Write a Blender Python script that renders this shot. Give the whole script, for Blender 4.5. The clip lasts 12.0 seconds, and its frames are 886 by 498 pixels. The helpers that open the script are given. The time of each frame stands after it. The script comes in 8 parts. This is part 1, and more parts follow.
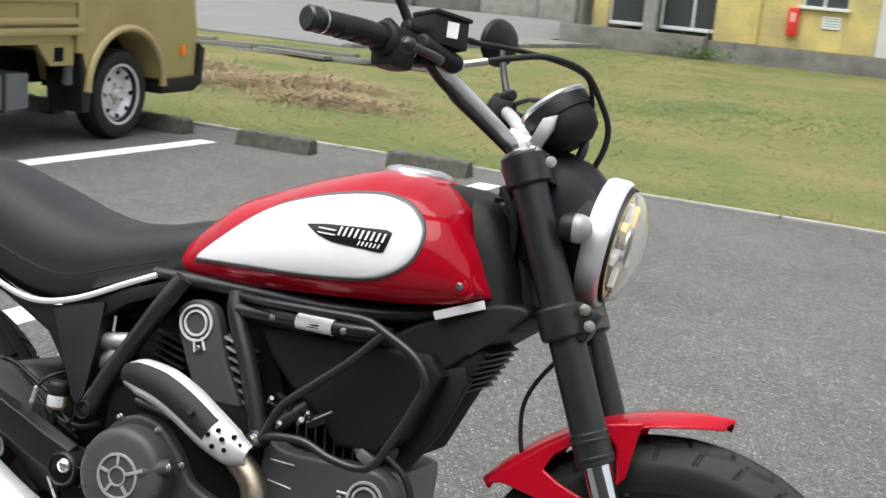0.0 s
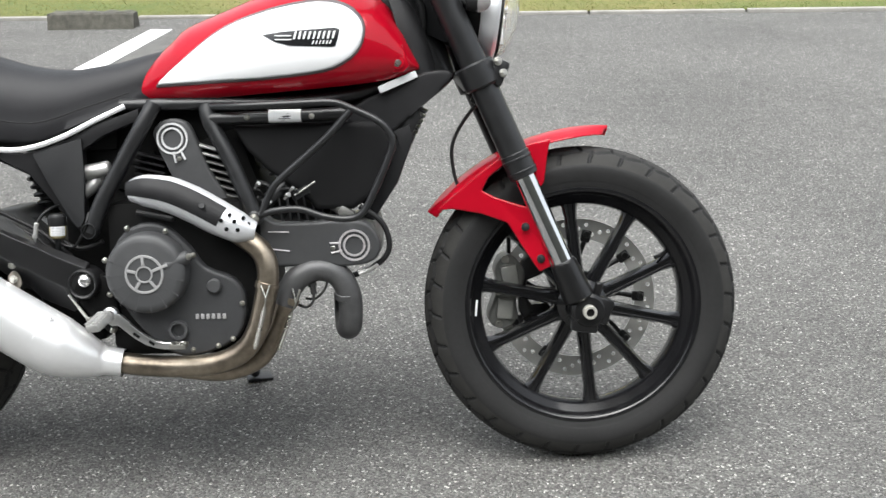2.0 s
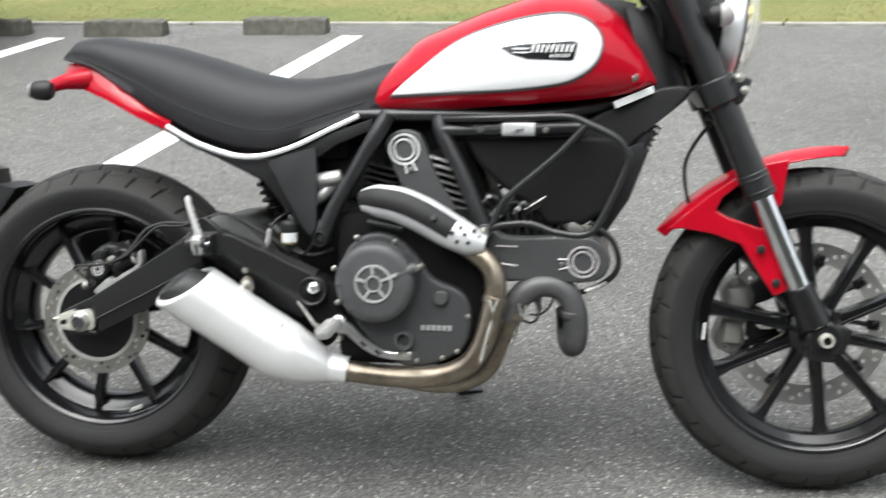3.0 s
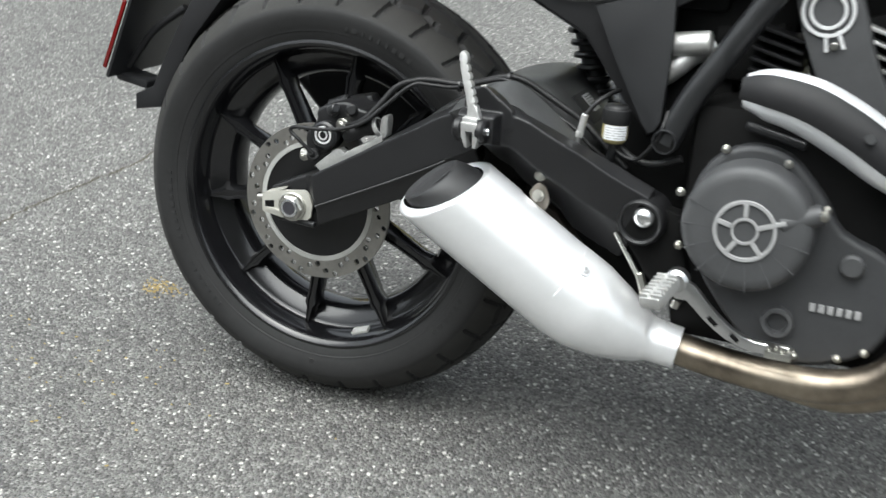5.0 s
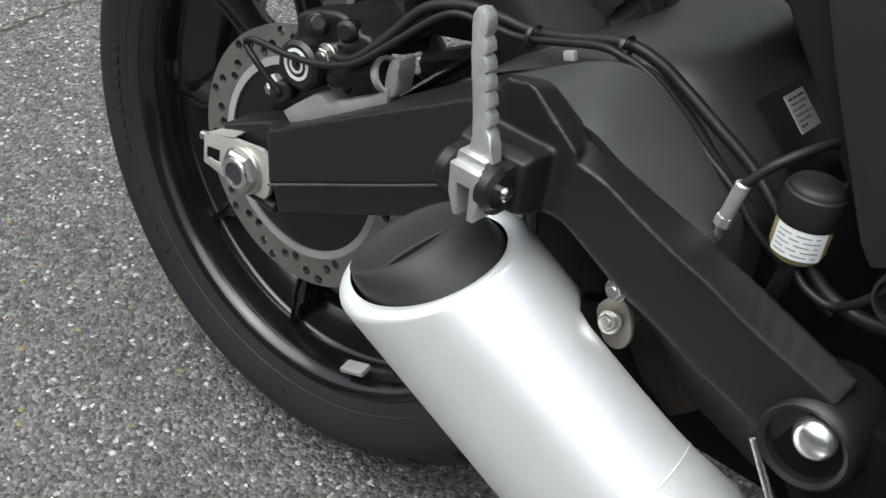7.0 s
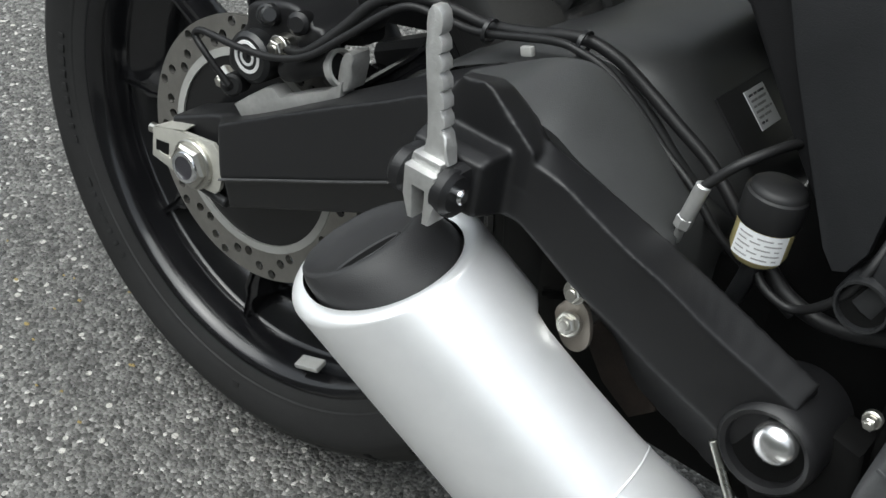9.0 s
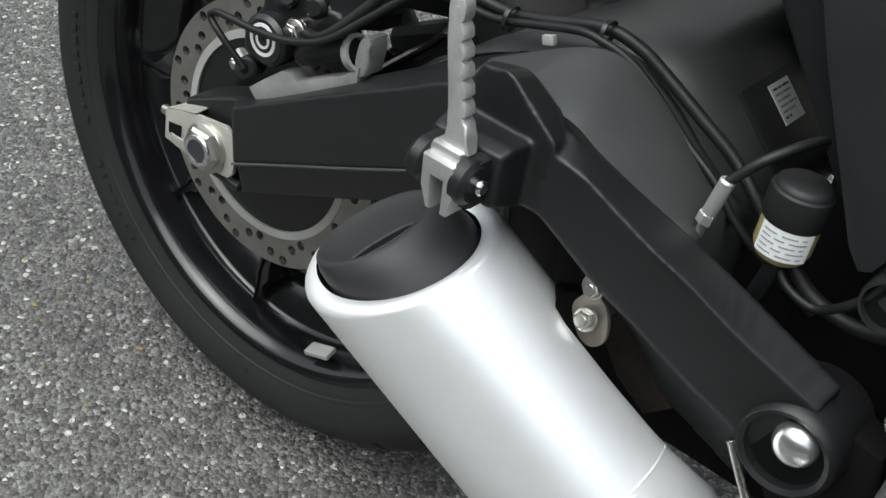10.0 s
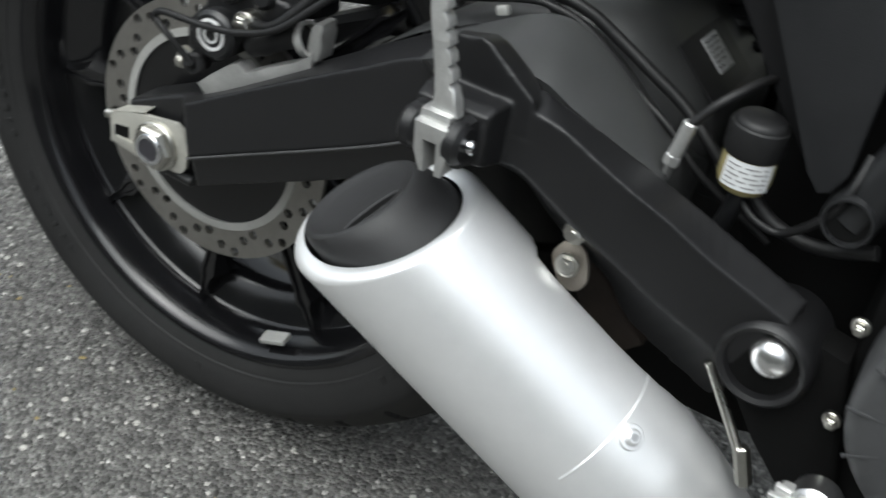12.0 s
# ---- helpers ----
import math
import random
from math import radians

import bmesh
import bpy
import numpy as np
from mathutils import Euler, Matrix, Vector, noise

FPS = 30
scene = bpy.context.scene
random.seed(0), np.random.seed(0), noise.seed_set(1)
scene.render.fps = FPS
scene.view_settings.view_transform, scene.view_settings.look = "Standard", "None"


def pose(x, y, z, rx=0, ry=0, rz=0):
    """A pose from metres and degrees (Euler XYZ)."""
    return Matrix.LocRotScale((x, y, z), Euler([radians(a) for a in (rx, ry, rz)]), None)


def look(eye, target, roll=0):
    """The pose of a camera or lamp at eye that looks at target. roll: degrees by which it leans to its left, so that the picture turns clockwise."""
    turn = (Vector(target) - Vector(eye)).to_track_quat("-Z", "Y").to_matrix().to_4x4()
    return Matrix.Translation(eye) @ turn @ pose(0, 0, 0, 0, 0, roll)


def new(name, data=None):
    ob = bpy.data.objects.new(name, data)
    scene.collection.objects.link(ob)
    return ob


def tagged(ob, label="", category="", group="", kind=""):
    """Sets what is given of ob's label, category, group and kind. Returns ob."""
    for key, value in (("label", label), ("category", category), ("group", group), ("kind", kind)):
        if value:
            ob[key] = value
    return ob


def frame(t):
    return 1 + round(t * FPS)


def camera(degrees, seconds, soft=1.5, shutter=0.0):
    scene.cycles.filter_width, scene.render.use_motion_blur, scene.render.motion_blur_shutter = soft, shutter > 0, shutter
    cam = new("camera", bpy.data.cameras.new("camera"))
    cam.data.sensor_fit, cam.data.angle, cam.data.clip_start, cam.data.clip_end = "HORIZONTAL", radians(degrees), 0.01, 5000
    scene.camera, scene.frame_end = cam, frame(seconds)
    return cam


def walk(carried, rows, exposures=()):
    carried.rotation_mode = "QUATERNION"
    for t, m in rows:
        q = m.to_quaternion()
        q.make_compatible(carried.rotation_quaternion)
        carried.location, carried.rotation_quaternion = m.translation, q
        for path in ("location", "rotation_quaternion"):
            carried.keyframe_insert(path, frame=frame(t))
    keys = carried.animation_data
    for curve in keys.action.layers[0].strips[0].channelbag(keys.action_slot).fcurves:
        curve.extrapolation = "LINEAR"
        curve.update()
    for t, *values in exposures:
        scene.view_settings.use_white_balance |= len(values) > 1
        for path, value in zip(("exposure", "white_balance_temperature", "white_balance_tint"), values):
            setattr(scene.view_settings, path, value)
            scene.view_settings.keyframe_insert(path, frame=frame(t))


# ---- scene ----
cam = camera(39.5, 12.0, 1.5, 0.4)
SKY, SUN = 0.1, 1.4
EXPOSURES = [(0, 1.3, 6450, 9), (1, 1.45, 6450, 8), (2, 1.68, 6450, 8), (3, 1.78, 6440, 7), (4, 1.78, 6420, 6), (5.5, 1.58, 6300, 5), (6.5, 1.25, 6300, 5), (7, 1.17, 6300, 5), (9, 1.06, 6300, 5), (12, 1.0, 6300, 5)]
PATH = [
    (0, (1.671, -1.629, 1.252), (0.991, 0.201, 0.817), 5.2),
    (0.5, (1.566, -1.811, 1.25), (1.078, 0.078, 0.814), 4.4),
    (1, (1.503, -2.012, 1.269), (1.183, -0.108, 0.746), 2.5),
    (1.5, (1.312, -2.174, 1.231), (1.154, -0.276, 0.622), 0.7),
    (2, (1.224, -2.252, 1.239), (1.175, -0.366, 0.576), -1.5),
    (2.5, (1.168, -2.238, 1.253), (1.062, -0.339, 0.634), -2.1),
    (3, (1.093, -2.226, 1.248), (0.787, -0.358, 0.603), -2.0),
    (3.5, (0.941, -2.23, 1.187), (0.554, -0.399, 0.482), -3.7),
    (3.7, (0.925, -2.191, 1.187), (0.471, -0.372, 0.491), -5.3),
    (5.3, (0.718, -1.206, 1.054), (0.004, 0.368, 0.047), 2.0),
    (5.5, (0.691, -1.09, 1.003), (-0.123, 0.453, 0.027), 1.9),
    (6, (0.662, -0.838, 0.977), (-0.251, 0.591, -0.083), 4.5),
    (6.5, (0.614, -0.622, 0.935), (-0.182, 0.682, -0.356), 1.5),
    (7, (0.61, -0.571, 0.949), (-0.33, 0.586, -0.384), 2.0),
    (8.8, (0.597, -0.556, 0.947), (-0.265, 0.631, -0.412), 3.5),
    (9, (0.597, -0.553, 0.948), (-0.274, 0.629, -0.41), 3.6),
    (9.5, (0.589, -0.547, 0.945), (-0.284, 0.627, -0.418), 4.2),
    (10, (0.586, -0.548, 0.942), (-0.282, 0.615, -0.434), 4.5),
    (10.5, (0.586, -0.553, 0.941), (-0.287, 0.604, -0.437), 4.8),
    (11, (0.576, -0.56, 0.941), (-0.288, 0.604, -0.439), 5.0),
    (11.5, (0.553, -0.583, 0.945), (-0.284, 0.594, -0.438), 5.7),
    (12, (0.552, -0.63, 0.949), (-0.131, 0.669, -0.41), 5.3),
]
walk(cam, [(t, look(eye, target, roll)) for t, eye, target, roll in PATH], EXPOSURES)

# ---------------------------------------------------------------- light
world = bpy.data.worlds.new("overcast")
scene.world = world
world.use_nodes = True
wn = world.node_tree
sky = wn.nodes.new("ShaderNodeTexSky")
sky.sky_type, sky.sun_disc = "NISHITA", False
sky.sun_elevation, sky.sun_rotation = radians(72), radians(200)
sky.dust_density, sky.air_density = 4.0, 1.2
grey = wn.nodes.new("ShaderNodeHueSaturation")
grey.inputs["Saturation"].default_value = 0.22
wn.links.new(sky.outputs[0], grey.inputs["Color"])
wn.links.new(grey.outputs[0], wn.nodes["Background"].inputs[0])
wn.nodes["Background"].inputs[1].default_value = SKY
sun = new("sun", bpy.data.lights.new("sun", "SUN"))
sun.data.energy, sun.data.angle, sun.data.color = SUN, radians(70), (1.0, 0.99, 0.97)
sun.matrix_basis = look((-0.7, -2.2, 8), (0, 0, 0))

# ---------------------------------------------------------------- materials
def mat(name, col, rough=0.5, metal=0.0, vary=0.15, scale=30.0, bump=0.0, bscale=400.0, coat=0.0, dark=None, wear=0.0, spec=0.5):
    """A surface with colour drift at two scales, uneven gloss and fine relief."""
    m = bpy.data.materials.new(name)
    m.use_nodes = True
    t = m.node_tree
    b = t.nodes["Principled BSDF"]
    co = t.nodes.new("ShaderNodeTexCoord")
    n1, n2 = t.nodes.new("ShaderNodeTexNoise"), t.nodes.new("ShaderNodeTexNoise")
    n1.inputs["Scale"].default_value, n1.inputs["Detail"].default_value = scale, 6
    n2.inputs["Scale"].default_value, n2.inputs["Detail"].default_value = scale * 9, 3
    for n in (n1, n2):
        t.links.new(co.outputs["Object"], n.inputs["Vector"])
    add = t.nodes.new("ShaderNodeMath")
    add.operation = "MULTIPLY_ADD"
    add.inputs[1].default_value = 0.4
    t.links.new(n2.outputs["Fac"], add.inputs[0])
    t.links.new(n1.outputs["Fac"], add.inputs[2])
    ramp = t.nodes.new("ShaderNodeValToRGB")
    lo = dark or tuple(c * (1 - vary) for c in col)
    hi = tuple(min(1, c * (1 + vary)) for c in col)
    ramp.color_ramp.elements[0].position, ramp.color_ramp.elements[0].color = 0.45, (*lo, 1)
    ramp.color_ramp.elements[1].position, ramp.color_ramp.elements[1].color = 0.95, (*hi, 1)
    t.links.new(add.outputs[0], ramp.inputs[0])
    t.links.new(ramp.outputs[0], b.inputs["Base Color"])
    rr = t.nodes.new("ShaderNodeMapRange")
    rr.inputs["To Min"].default_value, rr.inputs["To Max"].default_value = max(0.02, rough - 0.08 - wear), min(1, rough + 0.08 + wear)
    t.links.new(n1.outputs["Fac"], rr.inputs["Value"])
    t.links.new(rr.outputs[0], b.inputs["Roughness"])
    b.inputs["Metallic"].default_value = metal
    b.inputs["Specular IOR Level"].default_value = spec
    b.inputs["Coat Weight"].default_value, b.inputs["Coat Roughness"].default_value = coat, 0.04
    if bump:
        nb, bp = t.nodes.new("ShaderNodeTexNoise"), t.nodes.new("ShaderNodeBump")
        nb.inputs["Scale"].default_value, nb.inputs["Detail"].default_value = bscale, 2
        bp.inputs["Strength"].default_value, bp.inputs["Distance"].default_value = bump, 0.001
        t.links.new(co.outputs["Object"], nb.inputs["Vector"])
        t.links.new(nb.outputs["Fac"], bp.inputs["Height"])
        t.links.new(bp.outputs[0], b.inputs["Normal"])
    return m


def bsdf(m):
    return m.node_tree.nodes["Principled BSDF"]


RED = mat("red paint", (0.36, 0.002, 0.013), 0.4, vary=0.04, coat=0.7, scale=8, spec=0.04)
PEARL = mat("pearl white paint", (0.82, 0.83, 0.84), 0.45, 0.0, vary=0.02, coat=0.3, scale=6)
TRIMGREY = mat("dark grey trim line", (0.13, 0.115, 0.12), 0.35, 0.4, vary=0.08)
GLOSSBLACK = mat("gloss black enamel", (0.006, 0.006, 0.0068), 0.17, vary=0.2, spec=0.6)
BOLTALU = mat("polished alloy", (0.8, 0.8, 0.8), 0.24, 0.95, vary=0.05)
CAPBLACK = mat("matt black moulding", (0.026, 0.026, 0.027), 0.5, vary=0.1, bump=0.2, bscale=1300, spec=0.35)
TABMETAL = mat("dull cast tab", (0.3, 0.27, 0.235), 0.5, 0.6, vary=0.12)
DISCRING = mat("pale machined steel", (0.5, 0.5, 0.48), 0.42, 0.5, vary=0.08)
SILVER = mat("silver paint", (0.72, 0.73, 0.75), 0.38, 0.55, vary=0.03)
# for the added wall out of view that darkens the near side
SKYBLOCK = mat("dark weathered wall", (0.11, 0.113, 0.1), 0.85, vary=0.3, scale=2, bump=0.4, bscale=60)
CAPFLAT = mat("flat black plastic", (0.009, 0.009, 0.0095), 0.6, vary=0.15, bump=0.2, bscale=1100, spec=0.16)
DARKFILM = mat("matt black foil", (0.018, 0.018, 0.019), 0.5, vary=0.1, spec=0.3)
BLACK = mat("black enamel", (0.006, 0.006, 0.0065), 0.3, vary=0.2, bump=0.05)
SATIN = mat("satin black metal", (0.014, 0.0145, 0.0155), 0.34, vary=0.2, bump=0.12, bscale=700, spec=0.5)
CAST = mat("black cast alloy", (0.009, 0.009, 0.0098), 0.43, vary=0.12, bump=0.12, bscale=1400, spec=0.45)
PLASTIC = mat("grained black plastic", (0.01, 0.01, 0.011), 0.55, vary=0.15, bump=0.25, bscale=1300, spec=0.3)
PANEL = mat("charcoal plastic panel", (0.046, 0.047, 0.0475), 0.42, vary=0.1, bump=0.15, bscale=1200, spec=0.38)
# near-black painted for the shade in holes, gaps and recesses built solid
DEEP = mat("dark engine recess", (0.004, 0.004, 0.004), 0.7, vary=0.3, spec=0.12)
COVER = mat("graphite engine cover", (0.054, 0.055, 0.057), 0.5, vary=0.1, bump=0.15, bscale=900, spec=0.38)
CASE = mat("dark graphite engine case", (0.036, 0.037, 0.039), 0.48, vary=0.12, bump=0.15, bscale=900, spec=0.4)
EDGE = mat("machined bright edge", (0.78, 0.78, 0.79), 0.35, 0.3, vary=0.1)
RUST = mat("rust-stained steel", (0.024, 0.017, 0.013), 0.75, 0.1, vary=0.4, scale=60, bump=0.3, bscale=500)
DULLEDGE = mat("dull machined edge", (0.5, 0.48, 0.49), 0.4, 0.3, vary=0.15)
RUBBER = mat("tyre rubber", (0.015, 0.015, 0.0152), 0.62, vary=0.25, scale=14, bump=0.12, bscale=600, dark=(0.012, 0.012, 0.012), spec=0.3)
TREAD = mat("dusty worn tread", (0.03, 0.0295, 0.028), 0.75, vary=0.2, scale=40, bump=0.15, bscale=600, spec=0.25)
SIDEPANEL = mat("dark side panel plastic", (0.012, 0.0125, 0.0135), 0.5, vary=0.1, bump=0.15, bscale=1200, spec=0.22)
SOFT = mat("black rubber", (0.009, 0.009, 0.0095), 0.5, vary=0.15, spec=0.38)
VINYL = mat("seat vinyl", (0.016, 0.016, 0.018), 0.52, vary=0.12, bump=0.4, bscale=900, scale=10, spec=0.3)
MUFFLER = mat("satin aluminium", (0.94, 0.945, 0.955), 0.37, 0.66, vary=0.03, scale=12, bump=0.05, bscale=1500)
ALU = mat("aluminium", (0.62, 0.62, 0.62), 0.3, 1.0, vary=0.1)
ZINC = mat("dull zinc plate", (0.55, 0.54, 0.49), 0.42, 0.55, vary=0.12)
BOREDARK = mat("dark bare steel", (0.035, 0.034, 0.04), 0.35, 0.0, vary=0.15)
CASTGREY = mat("dull cast aluminium", (0.42, 0.42, 0.41), 0.45, 0.6, vary=0.18, bump=0.3, bscale=700)
CASTALU = mat("cast aluminium", (0.58, 0.58, 0.57), 0.42, 0.8, vary=0.15, bump=0.3, bscale=700)
STEEL = mat("zinc steel", (0.55, 0.54, 0.5), 0.3, 1.0, vary=0.18)
CHROME = mat("hard chrome", (0.75, 0.76, 0.78), 0.1, 1.0, vary=0.03)
DISC = mat("brake disc steel", (0.31, 0.3, 0.28), 0.42, 0.9, vary=0.15, scale=20)
PIPE = mat("heat-tinted steel pipe", (0.34, 0.295, 0.235), 0.38, 1.0, vary=0.3, scale=9, dark=(0.17, 0.14, 0.11), wear=0.06)
PIPEDARK = mat("dark coated pipe", (0.085, 0.085, 0.087), 0.45, 0.4, vary=0.2, bump=0.2)
CALGREY = mat("grey anodised caliper", (0.2, 0.2, 0.19), 0.45, 0.6, vary=0.12)
CALPALE = mat("pale anodised caliper", (0.3, 0.3, 0.28), 0.45, 0.5, vary=0.1)
LABEL = mat("white paper label", (0.7, 0.71, 0.72), 0.5, vary=0.04)
INK = mat("dark print", (0.06, 0.06, 0.07), 0.6, vary=0.1)
WHITEINK = mat("white print", (0.75, 0.75, 0.75), 0.4, vary=0.03)
GREYINK = mat("grey cast lettering", (0.28, 0.28, 0.28), 0.5, vary=0.05)
BADGE = mat("gloss black badge", (0.01, 0.01, 0.012), 0.2, vary=0.1, coat=0.5)
FLUID = mat("amber brake fluid cup", (0.36, 0.31, 0.15), 0.25, vary=0.12)
ORANGE = mat("orange marker lens", (0.8, 0.2, 0.01), 0.2, vary=0.08)
REDLENS = mat("red reflector", (0.1, 0.006, 0.006), 0.15, vary=0.08)
REFLECTOR = mat("lamp reflector", (0.92, 0.92, 0.9), 0.1, 1.0, vary=0.02)
YELLOWLENS = mat("yellow tinted lens part", (0.75, 0.55, 0.1), 0.15, vary=0.05)
LAMPRIM = mat("satin silver lamp rim", (0.84, 0.85, 0.87), 0.4, 0.7, vary=0.03)
SIGLENS = mat("clear signal lens", (0.6, 0.57, 0.57), 0.07, vary=0.12, scale=60, coat=0.6)
BARMETAL = mat("grey anodised bar", (0.62, 0.62, 0.63), 0.36, 0.5, vary=0.08)
MIRROR = mat("mirror", (0.8, 0.82, 0.84), 0.03, 1.0, vary=0.01)
KHAKI = mat("khaki truck paint", (0.36, 0.29, 0.125), 0.35, vary=0.05, coat=0.4, scale=3)
TRUCKSTEEL = mat("silver wheel paint", (0.62, 0.62, 0.63), 0.4, 0.3, vary=0.1)
TRUCKBOX = mat("grey steel box", (0.13, 0.14, 0.15), 0.5, vary=0.15, scale=6)
YELLOWWALL = mat("yellow wall paint", (0.62, 0.5, 0.17), 0.75, vary=0.14, scale=1.6, dark=(0.38, 0.33, 0.17))
WHITEWALL = mat("white wall paint", (0.6, 0.6, 0.58), 0.7, vary=0.1, scale=1.5)
CONCRETE = mat("weathered concrete", (0.27, 0.26, 0.24), 0.85, vary=0.25, scale=5, bump=0.5, bscale=120)
OLDSTONE = mat("mossy wheel stop concrete", (0.08, 0.077, 0.064), 0.9, vary=0.4, scale=22, bump=0.8, bscale=160)
PLINTH = mat("stained plinth concrete", (0.15, 0.145, 0.13), 0.9, vary=0.35, scale=3, bump=0.4, bscale=90)
FIRERED = mat("red box paint", (0.6, 0.03, 0.02), 0.45, vary=0.08)
WOODPOLE = mat("yellow pole", (0.6, 0.38, 0.06), 0.6, vary=0.15)
TWIG = mat("dry twigs", (0.12, 0.09, 0.06), 0.9, vary=0.3)
FOLIAGE = mat("shrub leaf", (0.07, 0.12, 0.03), 0.7, vary=0.4, scale=3)
GLASSDARK = mat("window glass", (0.05, 0.06, 0.065), 0.06, vary=0.1)
CURTAIN = mat("white window frame", (0.65, 0.66, 0.66), 0.5, vary=0.05)

LENS = bpy.data.materials.new("clear lens")
LENS.use_nodes = True
bsdf(LENS).inputs["Transmission Weight"].default_value = 0.92
bsdf(LENS).inputs["Roughness"].default_value = 0.05
bsdf(LENS).inputs["Base Color"].default_value = (0.99, 0.99, 0.975, 1)
bsdf(LENS).inputs["IOR"].default_value = 1.2


bsdf(SIGLENS).inputs["Transmission Weight"].default_value = 0.55


def asphalt():
    m = bpy.data.materials.new("worn asphalt")
    m.use_nodes = True
    t = m.node_tree
    b = t.nodes["Principled BSDF"]
    L = t.links.new
    co = t.nodes.new("ShaderNodeTexCoord")
    vor, vor2, big, mid = (t.nodes.new("ShaderNodeTexVoronoi"), t.nodes.new("ShaderNodeTexVoronoi"),
                           t.nodes.new("ShaderNodeTexNoise"), t.nodes.new("ShaderNodeTexNoise"))
    vor.inputs["Scale"].default_value, vor2.inputs["Scale"].default_value = 240, 480
    big.inputs["Scale"].default_value, big.inputs["Detail"].default_value = 1.1, 5
    mid.inputs["Scale"].default_value, mid.inputs["Detail"].default_value = 14, 4
    for n in (vor, vor2, big, mid):
        L(co.outputs["Object"], n.inputs["Vector"])
    sep = t.nodes.new("ShaderNodeSeparateColor")
    L(vor.outputs["Color"], sep.inputs[0])
    sep2 = t.nodes.new("ShaderNodeSeparateColor")
    L(vor2.outputs["Color"], sep2.inputs[0])
    ramp = t.nodes.new("ShaderNodeValToRGB")
    e = ramp.color_ramp.elements
    e[0].position, e[0].color = 0.0, (0.04, 0.039, 0.037, 1)
    e[1].position, e[1].color = 1.0, (0.5, 0.49, 0.46, 1)
    for pos, c in ((0.5, 0.1), (0.82, 0.135), (0.94, 0.19), (0.975, 0.24)):
        k = e.new(pos)
        k.color = (c, c * 0.985, c * 0.935, 1)
    L(sep.outputs[0], ramp.inputs[0])
    ramp2 = t.nodes.new("ShaderNodeValToRGB")
    ramp2.color_ramp.elements[0].color, ramp2.color_ramp.elements[1].color = (0.7, 0.7, 0.7, 1), (1.25, 1.25, 1.25, 1)
    L(sep2.outputs[1], ramp2.inputs[0])
    mul = t.nodes.new("ShaderNodeMix")
    mul.data_type, mul.blend_type = "RGBA", "MULTIPLY"
    mul.inputs["Factor"].default_value = 1
    L(ramp.outputs[0], mul.inputs["A"])
    L(ramp2.outputs[0], mul.inputs["B"])
    tone = t.nodes.new("ShaderNodeMapRange")
    tone.inputs["From Min"].default_value, tone.inputs["From Max"].default_value = 0.3, 0.7
    tone.inputs["To Min"].default_value, tone.inputs["To Max"].default_value = 0.88, 1.2
    L(big.outputs["Fac"], tone.inputs["Value"])
    tone2 = t.nodes.new("ShaderNodeMapRange")
    tone2.inputs["To Min"].default_value, tone2.inputs["To Max"].default_value = 0.75, 1.25
    L(mid.outputs["Fac"], tone2.inputs["Value"])
    tt = t.nodes.new("ShaderNodeMath")
    tt.operation = "MULTIPLY"
    L(tone.outputs[0], tt.inputs[0])
    L(tone2.outputs[0], tt.inputs[1])
    vor3 = t.nodes.new("ShaderNodeTexVoronoi")      # sparse pale chips
    vor3.inputs["Scale"].default_value = 105
    L(co.outputs["Object"], vor3.inputs["Vector"])
    sep3, g1, g2, g3 = t.nodes.new("ShaderNodeSeparateColor"), t.nodes.new("ShaderNodeMath"), t.nodes.new("ShaderNodeMath"), t.nodes.new("ShaderNodeMath")
    L(vor3.outputs["Color"], sep3.inputs[0])
    g1.operation, g2.operation, g3.operation = "GREATER_THAN", "LESS_THAN", "MULTIPLY"
    g1.inputs[1].default_value, g2.inputs[1].default_value = 0.972, 0.36
    L(sep3.outputs[0], g1.inputs[0])
    L(vor3.outputs["Distance"], g2.inputs[0])
    L(g1.outputs[0], g3.inputs[0])
    L(g2.outputs[0], g3.inputs[1])
    chip = t.nodes.new("ShaderNodeMix")
    chip.data_type = "RGBA"
    L(g3.outputs[0], chip.inputs["Factor"])
    L(mul.outputs["Result"], chip.inputs["A"])
    chip.inputs["B"].default_value = (0.4, 0.39, 0.36, 1)
    mul2 = t.nodes.new("ShaderNodeVectorMath")
    mul2.operation = "SCALE"
    L(chip.outputs["Result"], mul2.inputs[0])
    L(tt.outputs[0], mul2.inputs["Scale"])
    L(mul2.outputs[0], b.inputs["Base Color"])
    b.inputs["Roughness"].default_value = 0.82
    bump = t.nodes.new("ShaderNodeBump")
    bump.inputs["Strength"].default_value, bump.inputs["Distance"].default_value = 0.95, 0.004
    L(vor.outputs["Distance"], bump.inputs["Height"])
    bump.invert = True
    L(bump.outputs[0], b.inputs["Normal"])
    return m


